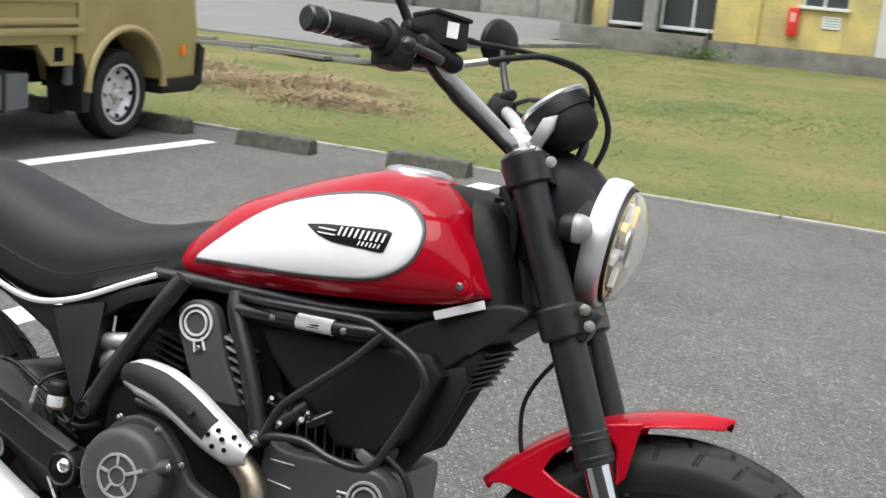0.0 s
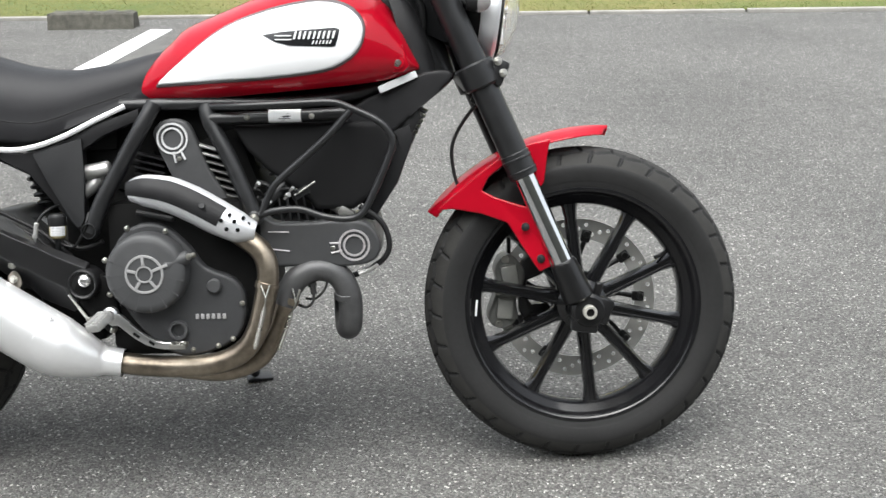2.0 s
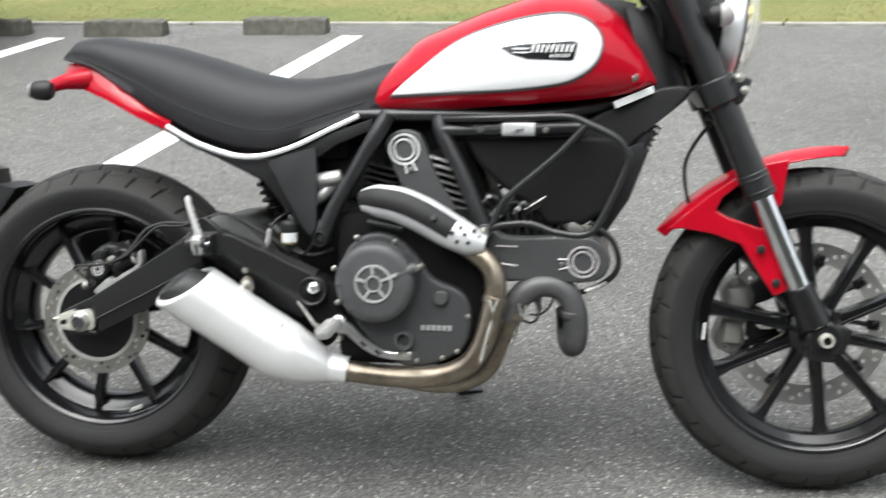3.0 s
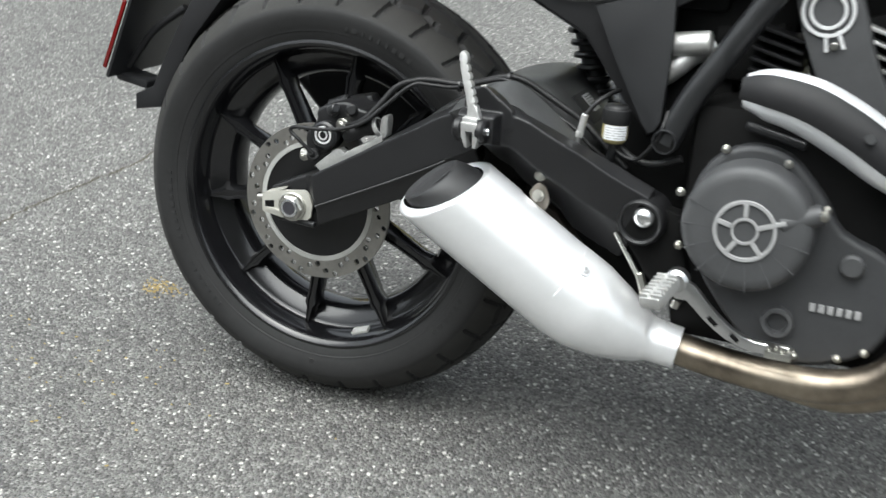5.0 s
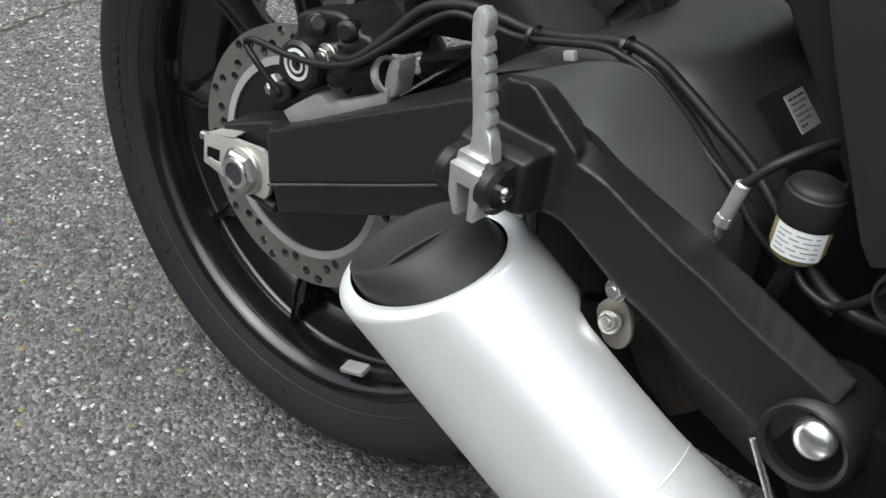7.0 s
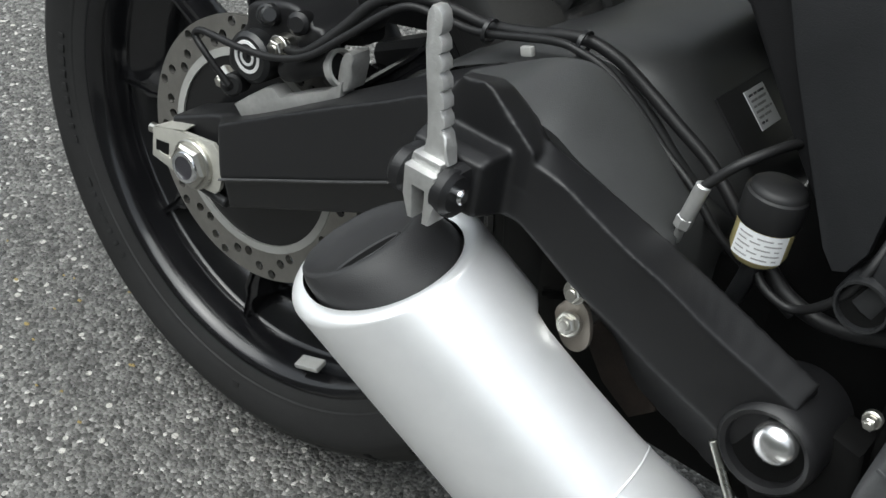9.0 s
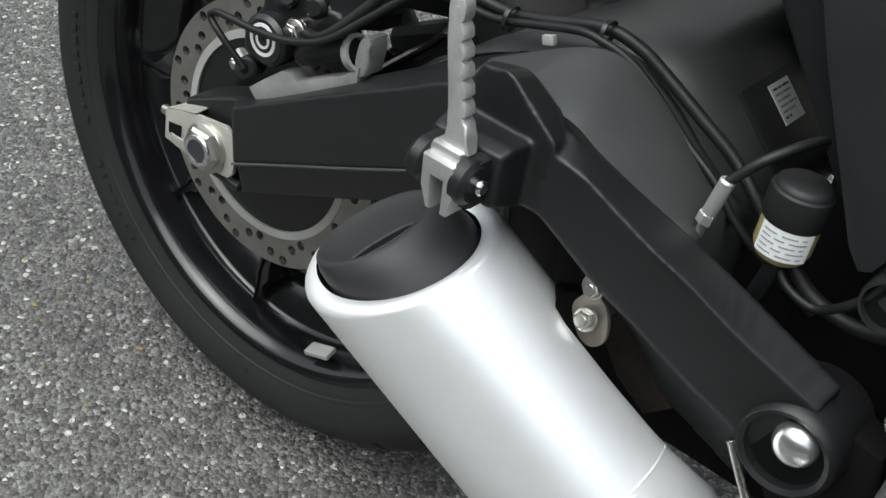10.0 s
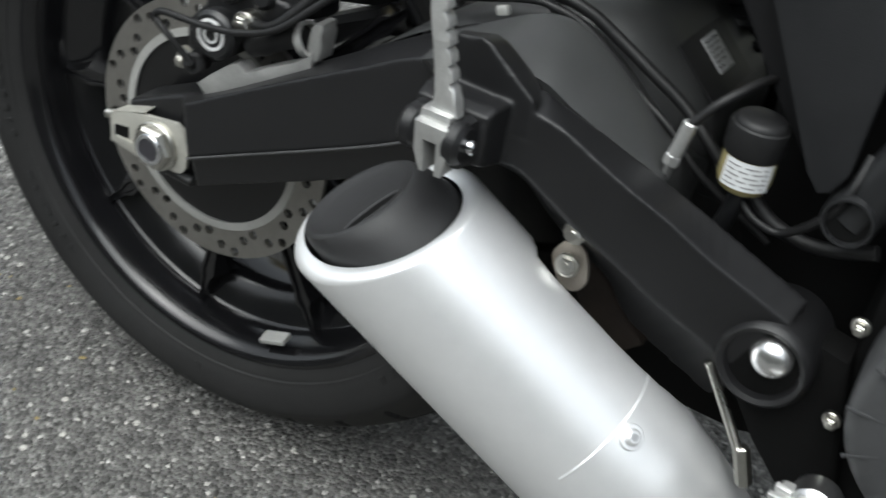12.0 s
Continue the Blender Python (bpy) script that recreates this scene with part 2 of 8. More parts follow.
def lawn():
    """Patchy turf soil: dry straw, fresh green and bare earth."""
    m = bpy.data.materials.new("patchy turf")
    m.use_nodes = True
    t = m.node_tree
    b = t.nodes["Principled BSDF"]
    co, n1, n2 = t.nodes.new("ShaderNodeTexCoord"), t.nodes.new("ShaderNodeTexNoise"), t.nodes.new("ShaderNodeTexNoise")
    n1.inputs["Scale"].default_value, n1.inputs["Detail"].default_value = 0.7, 6
    n2.inputs["Scale"].default_value, n2.inputs["Detail"].default_value = 22, 4
    t.links.new(co.outputs["Object"], n1.inputs["Vector"])
    t.links.new(co.outputs["Object"], n2.inputs["Vector"])
    add = t.nodes.new("ShaderNodeMath")
    add.operation = "MULTIPLY_ADD"
    add.inputs[1].default_value = 0.35
    t.links.new(n2.outputs["Fac"], add.inputs[0])
    t.links.new(n1.outputs["Fac"], add.inputs[2])
    ramp = t.nodes.new("ShaderNodeValToRGB")
    e = ramp.color_ramp.elements
    e[0].position, e[0].color = 0.45, (0.064, 0.098, 0.02, 1)
    e[1].position, e[1].color = 0.85, (0.165, 0.143, 0.05, 1)
    e.new(0.62).color = (0.106, 0.118, 0.03, 1)
    t.links.new(add.outputs[0], ramp.inputs[0])
    t.links.new(ramp.outputs[0], b.inputs["Base Color"])
    b.inputs["Roughness"].default_value = 0.95
    return m


def blades():
    m = bpy.data.materials.new("grass blades")
    m.use_nodes = True
    t = m.node_tree
    b = t.nodes["Principled BSDF"]
    a = t.nodes.new("ShaderNodeAttribute")
    a.attribute_name = "tint"
    t.links.new(a.outputs["Color"], b.inputs["Base Color"])
    b.inputs["Roughness"].default_value = 0.7
    return m


ASPHALT, LAWN, BLADES = asphalt(), lawn(), blades()
LINEPAINT = mat("worn white road paint", (0.72, 0.72, 0.7), 0.7, vary=0.18, scale=25, bump=0.6, bscale=150)
STRAW = mat("dry yellow crumbs", (0.24, 0.18, 0.07), 0.9, vary=0.3)
TAR = mat("dark crack", (0.05, 0.044, 0.03), 0.9, vary=0.3)
ROADMAT = mat("pale road asphalt", (0.155, 0.155, 0.15), 0.85, vary=0.12, scale=2)


# ---------------------------------------------------------------- mesh helpers
def part(name, bm, material, parent=None, label="", smooth=38, basis=None):
    """Links a bmesh as one mesh object, with soft faces and crisp edges past the angle."""
    me = bpy.data.meshes.new(name)
    bmesh.ops.recalc_face_normals(bm, faces=bm.faces)
    lim = radians(smooth)
    for f in bm.faces:
        f.smooth = True
    for e in bm.edges:
        if len(e.link_faces) == 2 and e.calc_face_angle(0) > lim:
            e.smooth = False
    bm.to_mesh(me)
    bm.free()
    me.materials.append(material)
    ob = new(name, me)
    if parent is not None:
        ob.parent = parent
    if basis is not None:
        ob.matrix_basis = basis
    if label:
        ob["label"] = label
    return ob


def again(ob, basis, parent=None):
    """The same piece once more, at another place."""
    o = new(ob.name.split(".")[0], ob.data)
    o.parent = parent or ob.parent
    o.matrix_basis = basis
    if "label" in ob:
        o["label"] = ob["label"]
    return o


def merge(*bms):
    out = bms[0]
    for b in bms[1:]:
        me = bpy.data.meshes.new("tmp")
        b.to_mesh(me)
        b.free()
        out.from_mesh(me)
        bpy.data.meshes.remove(me)
    return out


def curve(pts, n=6, closed=False):
    """A smooth line through the points."""
    p = [Vector(q) for q in pts]
    out, m = [], len(p)
    for i in range(m if closed else m - 1):
        a, b = p[i], p[(i + 1) % m]
        z = p[i - 1] if (closed or i) else a * 2 - b
        c = p[(i + 2) % m] if (closed or i + 2 < m) else b * 2 - a
        for k in range(n):
            t = k / n
            out.append(0.5 * (2 * a + (b - z) * t + (2 * z - 5 * a + 4 * b - c) * t * t + (3 * a - z - 3 * b + c) * t ** 3))
    if not closed:
        out.append(p[-1])
    return out


def loft(rings, caps=True, closed=False):
    """A skin over rings of equally many points."""
    bm = bmesh.new()
    vs = [[bm.verts.new(q) for q in r] for r in rings]
    n, m = len(rings[0]), len(rings)
    for i in range(m if closed else m - 1):
        a, b = vs[i], vs[(i + 1) % m]
        for j in range(n):
            bm.faces.new((a[j], a[(j + 1) % n], b[(j + 1) % n], b[j]))
    if caps and not closed:
        bm.faces.new(vs[0])
        bm.faces.new(vs[-1])
    return bm


def tube(pts, r, sides=12, n=6, closed=False, flat=1.0, caps=True):
    """A round bar along a smooth line; r may be a list, one for each given point."""
    line = curve(pts, n, closed) if n else [Vector(p) for p in pts]
    m = len(line)
    rings, up = [], None
    for i, p in enumerate(line):
        d = (line[(i + 1) % m] - line[i - 1]) if closed else (line[min(i + 1, m - 1)] - line[max(i - 1, 0)])
        d.normalize()
        if up is None:
            up = Vector((0, 1, 0)) if abs(d.y) < 0.9 else Vector((0, 0, 1))
        up = (up - d * up.dot(d)).normalized()
        side = d.cross(up)
        if isinstance(r, (list, tuple)):
            k = min(i / max(n, 1), len(r) - 1)
            j = min(int(k), len(r) - 2)
            rad = r[j] + (r[j + 1] - r[j]) * (k - j)
        else:
            rad = r
        rings.append([p + rad * (side * math.cos(a) + up * math.sin(a) * flat) for a in (2 * math.pi * s / sides for s in range(sides))])
    return loft(rings, caps, closed)


def lathe(profile, seg=48, centre=(0, 0, 0), axis="y"):
    """Turns a closed outline of (radius, along) round an axis."""
    rings = []
    for i in range(seg):
        a = 2 * math.pi * i / seg
        c, s = math.cos(a), math.sin(a)
        if axis == "y":
            rings.append([Vector((r * c, h, r * s)) + Vector(centre) for r, h in profile])
        elif axis == "z":
            rings.append([Vector((r * c, r * s, h)) + Vector(centre) for r, h in profile])
        else:
            rings.append([Vector((h, r * c, r * s)) + Vector(centre) for r, h in profile])
    return loft(rings, False, True)


def rod(p0, p1, r, seg=16, bevel=0.0, r2=None):
    """A round bar from p0 to p1 with softened ends."""
    p0, p1 = Vector(p0), Vector(p1)
    d = (p1 - p0)
    length = d.length
    q = d.to_track_quat("Z", "Y").to_matrix()
    r2 = r if r2 is None else r2
    b = min(bevel, length * 0.45)
    prof = [(r - b, 0), (r, b), (r2, length - b), (r2 - b, length)] if b else [(r, 0), (r2, length)]
    return loft([[p0 + q @ Vector((rr * math.cos(a), rr * math.sin(a), h)) for a in (2 * math.pi * k / seg for k in range(seg))] for rr, h in prof])


def hexbolt(p, d, r, h):
    """A bolt head: a washer, a six-sided head and a dished socket."""
    p, d = Vector(p), Vector(d).normalized()
    return merge(rod(p - d * 0.002, p + d * h * 0.3, r * 1.35, 18, 0.0006), rod(p + d * h * 0.28, p + d * h, r, 6, 0.0008),
                 rod(p + d * h * 0.9, p + d * h * 1.15, r * 0.55, 12, 0.0004))


def box(c, s, bevel=0.003, rot=None, seg=2):
    bm = bmesh.new()
    bmesh.ops.create_cube(bm, size=1, matrix=Matrix.Diagonal((*s, 1)))
    if bevel:
        bmesh.ops.bevel(bm, geom=list(bm.edges), offset=bevel, segments=seg, profile=0.6, affect="EDGES", clamp_overlap=True)
    m = Matrix.Translation(c)
    if rot:
        m = m @ Euler([radians(a) for a in rot]).to_matrix().to_4x4()
    bm.transform(m)
    return bm


def plate(outline, y0, y1, bevel=0.002, seg=2, n=0):
    """A plate cut to an outline of (x, z), from y0 to y1; n rounds the outline."""
    pts = [(q.x, q.y) for q in curve([(a, b, 0) for a, b in outline], n, True)] if n else outline
    bm = bmesh.new()
    vs = [bm.verts.new((x, y0, z)) for x, z in pts]
    f = bm.faces.new(vs)
    ext = bmesh.ops.extrude_face_region(bm, geom=[f])
    for v in ext["geom"]:
        if isinstance(v, bmesh.types.BMVert):
            v.co.y = y1
    if bevel:
        rim = [e for e in bm.edges if abs(e.verts[0].co.y - e.verts[1].co.y) < 1e-6]
        bmesh.ops.bevel(bm, geom=rim, offset=bevel, segments=seg, profile=0.6, affect="EDGES", clamp_overlap=True)
    return bm


def arm(path, profile, n=4):
    """A beam: the profile (across, up) carried along a line of (x, y, z, width, height)."""
    line = [tuple(q[:3]) for q in path]
    pts = curve(line, n)
    rings = []
    for i, p in enumerate(pts):
        k = min(i / n, len(path) - 1)
        j = min(int(k), len(path) - 2)
        w = path[j][3] + (path[j + 1][3] - path[j][3]) * (k - j)
        h = path[j][4] + (path[j + 1][4] - path[j][4]) * (k - j)
        d = (pts[min(i + 1, len(pts) - 1)] - pts[max(i - 1, 0)]).normalized()
        across = Vector((0, 1, 0))
        across = (across - d * across.dot(d)).normalized()
        up = d.cross(across)
        if up.z < 0:
            up = -up
        rings.append([p + across * (a * w) + up * (b * h) for a, b in profile])
    return loft(rings)


def thing(name, label, category, basis=None, group="", kind=""):
    ob = new(name)
    if basis is not None:
        ob.matrix_basis = basis
    return tagged(ob, label, category, group, kind)


def slab(x0, x1, y0, y1, z0, z1, bevel=0.0):
    return box(((x0 + x1) / 2, (y0 + y1) / 2, (z0 + z1) / 2), (x1 - x0, y1 - y0, z1 - z0), bevel)

# ---------------------------------------------------------------- the ground
def rise(x, y):
    """Height of the lawn and road beyond the car park."""
    far = max(0.0, y - 6.4)
    h = 0.1 * min(1.0, far / 15.0)
    return h + 0.03 * math.sin(x * 0.7 + 1) * min(1, far / 3) * math.cos(y * 0.5)


EDGE_Y = lambda x: 5.97 - 0.072 * x

bm = bmesh.new()
xs = [-3000, -400, -60, -20] + [-14 + i * 1.0 for i in range(29)] + [20, 60, 400, 3000]
ys = [-3000, -400, -60, -15, -6, 0, 3, 4.6]
grid = [[bm.verts.new((x, y, 0)) for x in xs] for y in ys]
grid.append([bm.verts.new((x, EDGE_Y(max(-14, min(14, x))) + 0.2, 0)) for x in xs])
for a, b in zip(grid, grid[1:]):
    for i in range(len(xs) - 1):
        bm.faces.new((a[i], a[i + 1], b[i + 1], b[i]))
ground = tagged(part("ground", bm, ASPHALT), "worn grey asphalt car park with pale aggregate", "ground", kind="structure")

bm = bmesh.new()
ly = [0.0, 0.4, 1, 2, 3, 4, 5, 6, 7, 8, 9, 10, 11, 12, 13, 14, 15, 16, 18, 25, 60, 400, 3000]
rows = []
for d in ly:
    rows.append([bm.verts.new((x, EDGE_Y(max(-14, min(14, x))) + 0.03 + d, 0.012 + rise(max(-30, min(30, x)), 6.0 + d))) for x in xs])
for a, b in zip(rows, rows[1:]):
    for i in range(len(xs) - 1):
        bm.faces.new((a[i], a[i + 1], b[i + 1], b[i]))
tagged(part("lawn", bm, LAWN), "patchy mown lawn, half straw and half green", "lawn", kind="structure")

# low concrete edging between asphalt and turf
bm = bmesh.new()
random.seed(4)
for i in range(26):
    x0 = -12 + i
    y0 = EDGE_Y(x0 + 0.5)
    bm = merge(bm, box((x0 + 0.5, y0, 0.004), (0.985, 0.06, 0.03 + random.uniform(0, 0.008)), 0.006, (0, 0, math.degrees(math.atan(-0.072)))))
tagged(part("kerb_edging", bm, CONCRETE), "thin weathered concrete edging along the lawn", "kerb", kind="structure")

# road behind, with its kerb
bm = bmesh.new()
road = [(-60, 14.6), (-6.3, 14.9), (-4.3, 21.4), (-5.1, 21.44), (-5.1, 29.6), (-60, 29.6)]
top = [bm.verts.new((x, y, 0.075 + 0.016 * (y - 14))) for x, y in road]
low = [bm.verts.new((x, y, -0.4)) for x, y in road]
bm.faces.new(top)
for i in range(6):
    bm.faces.new((top[i], top[(i + 1) % 6], low[(i + 1) % 6], low[i]))
tagged(part("road", bm, ROADMAT), "pale grey asphalt road behind the lawn", "road", kind="structure")
kerb = thing("kerb", "pale concrete kerb stones along the road edge", "kerb", kind="structure")
stone = part("kerb_stone", box((0, 0, 0), (1.18, 0.14, 0.34), 0.015), PLINTH, kerb, basis=pose(-20, 14.55, -0.06))
a, b = Vector((-19, 14.55)), Vector((-6.25, 14.8))
for i in range(10):
    p = a.lerp(b, (i + 1) / 10.5)
    again(stone, pose(p.x, p.y, -0.06 + random.uniform(-0.012, 0.012), 0, 0, 1), kerb)
a, b = Vector((-6.2, 14.85)), Vector((-4.2, 21.4))
for i in range(6):
    p = a.lerp(b, (i + 0.5) / 6)
    again(stone, pose(p.x, p.y, -0.04 + 0.015 * i, 0, 0, math.degrees(math.atan2(b.y - a.y, b.x - a.x))), kerb)

# painted bay lines
def bay_line(x0, y0, x1, y1, w):
    d = Vector((x1 - x0, y1 - y0, 0))
    bm = box((0, 0, 0), (d.length, w, 0.006), 0.001)
    bm.transform(Matrix.Translation(((x0 + x1) / 2, (y0 + y1) / 2, 0.001)) @ Matrix.Rotation(math.atan2(d.y, d.x), 4, "Z"))
    tagged(part("bay_line", bm, LINEPAINT), "worn white parking bay line on asphalt", "road marking", "bay lines", "structure")


bay_line(-1.045, 1.5, -0.727, 5.55, 0.145)
bay_line(-3.13, 2.4, -2.775, 5.58, 0.145)

# a crack across the asphalt beside the rear wheel, and one ahead
def crack(pts, w, seed):
    random.seed(seed)
    bm = bmesh.new()
    line = curve([(x, y, 0.0008) for x, y in pts], 14)
    prev = None
    for p in line:
        j, ww = random.uniform(-0.006, 0.006), w * random.uniform(0.4, 1.2)
        cur = (bm.verts.new(p + Vector((j - ww, j, 0))), bm.verts.new(p + Vector((j + ww, j, 0))))
        if prev:
            bm.faces.new((prev[0], prev[1], cur[1], cur[0]))
        prev = cur
    tagged(part("crack", bm, TAR), "thin dark crack in the asphalt", "crack", kind="structure")


crack([(-0.87, -0.4), (-0.83, 0.05), (-0.815, 0.27), (-0.77, 0.45), (-0.73, 0.6), (-0.75, 0.95), (-0.7, 1.5)], 0.0035, 1)
crack([(0.3, 2.27), (0.47, 2.3), (0.68, 2.325), (0.92, 2.335), (1.16, 2.305), (1.43, 2.275), (1.65, 2.26), (1.9, 2.25), (2.6, 2.22)], 0.006, 2)


# ---------------------------------------------------------------- wheel stops
def crumbs(x, y, spread, count, seed):
    """A scatter of dry yellow crumbs on the asphalt."""
    rng = np.random.default_rng(seed)
    bm = bmesh.new()
    for _ in range(count):
        px, py = rng.normal(x, spread), rng.normal(y, spread * 0.6)
        rad, a0 = rng.uniform(0.0015, 0.004), rng.uniform(0, 6.28)
        ring = [bm.verts.new((px + rad * math.cos(a0 + a), py + rad * math.sin(a0 + a) * 0.7, 0.0005)) for a in (0, 1.4, 2.6, 4.2, 5.3)]
        tip = bm.verts.new((px, py, 0.0025))
        for a, b in zip(ring, ring[1:] + ring[:1]):
            bm.faces.new((a, b, tip))
    return bm


tagged(part("dry_crumbs", merge(crumbs(-0.398, 0.135, 0.02, 110, 5), crumbs(-0.378, -0.165, 0.15, 60, 6)), STRAW), "scattered dry yellow crumbs on asphalt", "debris", kind="stuff")


def wheel_stop(x, y, turn, seed):
    random.seed(seed)
    s = tagged(part("wheel_stop", bmesh.new(), OLDSTONE), "old mossy concrete wheel stop on the asphalt", "wheel stop", "wheel stops")
    prof = [(-0.075, 0), (-0.055, 0.095), (-0.045, 0.105), (0.045, 0.105), (0.055, 0.095), (0.075, 0)]
    rings = []
    for i in range(17):
        u = -0.282 + 0.564 * i / 16
        k = 0.9 if i in (0, 16) else 1.0
        rings.append([(u, a * k + random.uniform(-0.004, 0.004), max(0, b * k + (random.uniform(-0.006, 0.004) if b else 0))) for a, b in prof])
    bm = loft(rings)
    bm.to_mesh(s.data)
    bm.free()
    s.matrix_basis = pose(x, y, 0, 0, 0, turn)
    return s


wheel_stop(-2.305, 5.68, -2, 1)
wheel_stop(-1.2, 5.7, -2, 2)
wheel_stop(-3.32, 5.76, -3, 3)
wheel_stop(-4.45, 5.8, -3, 4)


# ---------------------------------------------------------------- grass
def grass():
    rng = np.random.default_rng(7)
    n = 170000
    u = rng.random(n)
    d = 0.0 + 15.5 * u ** 1.6
    x = rng.uniform(-9.0, 7.0, n)
    y = 5.97 - 0.072 * x + 0.02 + d
    keep = ~((y > 14.3) & (x < -4.2))
    x, y, d = x[keep], y[keep], d[keep]
    n = len(x)
    far = np.maximum(0, y - 6.4)
    z = 0.012 + 0.1 * np.minimum(1, far / 15) + 0.03 * np.sin(x * 0.7 + 1) * np.minimum(1, far / 3) * np.cos(y * 0.5)
    lush = 0.5 + 0.5 * np.sin(x * 0.9 + 2.0 * np.sin(y * 0.45)) * np.cos(y * 0.8 - x * 0.3)
    belt = np.exp(-((y - 11.0 - 0.3 * np.sin(x * 1.3)) / 1.5) ** 2) * (x > -2.4)
    lush = np.clip(0.34 + 0.6 * (lush - 0.4) + 0.5 * belt + rng.normal(0, 0.03, n) + 0.3 * np.exp(-(d / 1.8) ** 2), 0, 1)
    h = (0.007 + 0.015 * rng.random(n) + 0.035 * belt * rng.random(n))
    w = 0.0022 + 0.00025 * d
    a = rng.uniform(0, 2 * np.pi, n)
    lean = rng.uniform(1.0, 2.6, n) * h
    la = rng.uniform(0, 2 * np.pi, n)
    v = np.empty((n, 3, 3))
    v[:, 0] = np.c_[x - w * np.cos(a), y - w * np.sin(a), z]
    v[:, 1] = np.c_[x + w * np.cos(a), y + w * np.sin(a), z]
    v[:, 2] = np.c_[x + lean * np.cos(la), y + lean * np.sin(la), z + h]
    me = bpy.data.meshes.new("grass")
    me.from_pydata(v.reshape(-1, 3).tolist(), [], np.arange(3 * n).reshape(-1, 3).tolist())
    straw, green = np.array((0.225, 0.192, 0.066)), np.array((0.105, 0.152, 0.032))
    col = straw + (green - straw) * lush[:, None]
    col *= rng.uniform(0.92, 1.08, (n, 1))
    at = me.color_attributes.new("tint", "FLOAT_COLOR", "POINT")
    at.data.foreach_set("color", np.repeat(np.c_[col, np.ones(n)], 3, axis=0).ravel())
    me.materials.append(BLADES)
    return tagged(new("grass", me), "short patchy grass, straw yellow and green", "grass", kind="stuff")


grass()


def cut_hay():
    """Raked heaps of dry cut grass."""
    rng = np.random.default_rng(3)
    n = 9000
    c = np.array([(-4.6, 8.8), (-4.0, 9.6), (-5.7, 9.8), (-3.2, 8.3)])[rng.integers(0, 4, n)]
    p = c + rng.normal(0, (0.45, 0.3), (n, 2))
    far = np.maximum(0, p[:, 1] - 6.4)
    z = 0.02 + 0.1 * np.minimum(1, far / 15) + rng.random(n) * 0.1 * np.exp(-((p - c) ** 2).sum(1) * 3)
    a, l = rng.uniform(0, 6.28, n), rng.uniform(0.03, 0.11, n)
    d = np.c_[np.cos(a) * l, np.sin(a) * l, rng.normal(0, 0.02, n)]
    s = np.c_[-np.sin(a), np.cos(a), np.zeros(n)] * 0.005
    q = np.c_[p, z]
    v = np.stack([q - d - s, q - d + s, q + d], 1)
    me = bpy.data.meshes.new("cut_grass")
    me.from_pydata(v.reshape(-1, 3).tolist(), [], np.arange(3 * n).reshape(-1, 3).tolist())
    col = np.array((0.25, 0.18, 0.1)) * rng.uniform(0.6, 1.3, (n, 1))
    at = me.color_attributes.new("tint", "FLOAT_COLOR", "POINT")
    at.data.foreach_set("color", np.repeat(np.c_[col, np.ones(n)], 3, axis=0).ravel())
    me.materials.append(BLADES)
    tagged(new("cut_grass", me), "flat heaps of dry brown cut grass", "cut grass", kind="stuff")


cut_hay()


# ---------------------------------------------------------------- the truck
TRUCK_AT = Matrix.Translation((-3.2 + 0.93 * 3.71, 5.16 - 0.93 * 5.88, 0)) @ Matrix.Diagonal((0.93, 0.93, 0.93, 1))


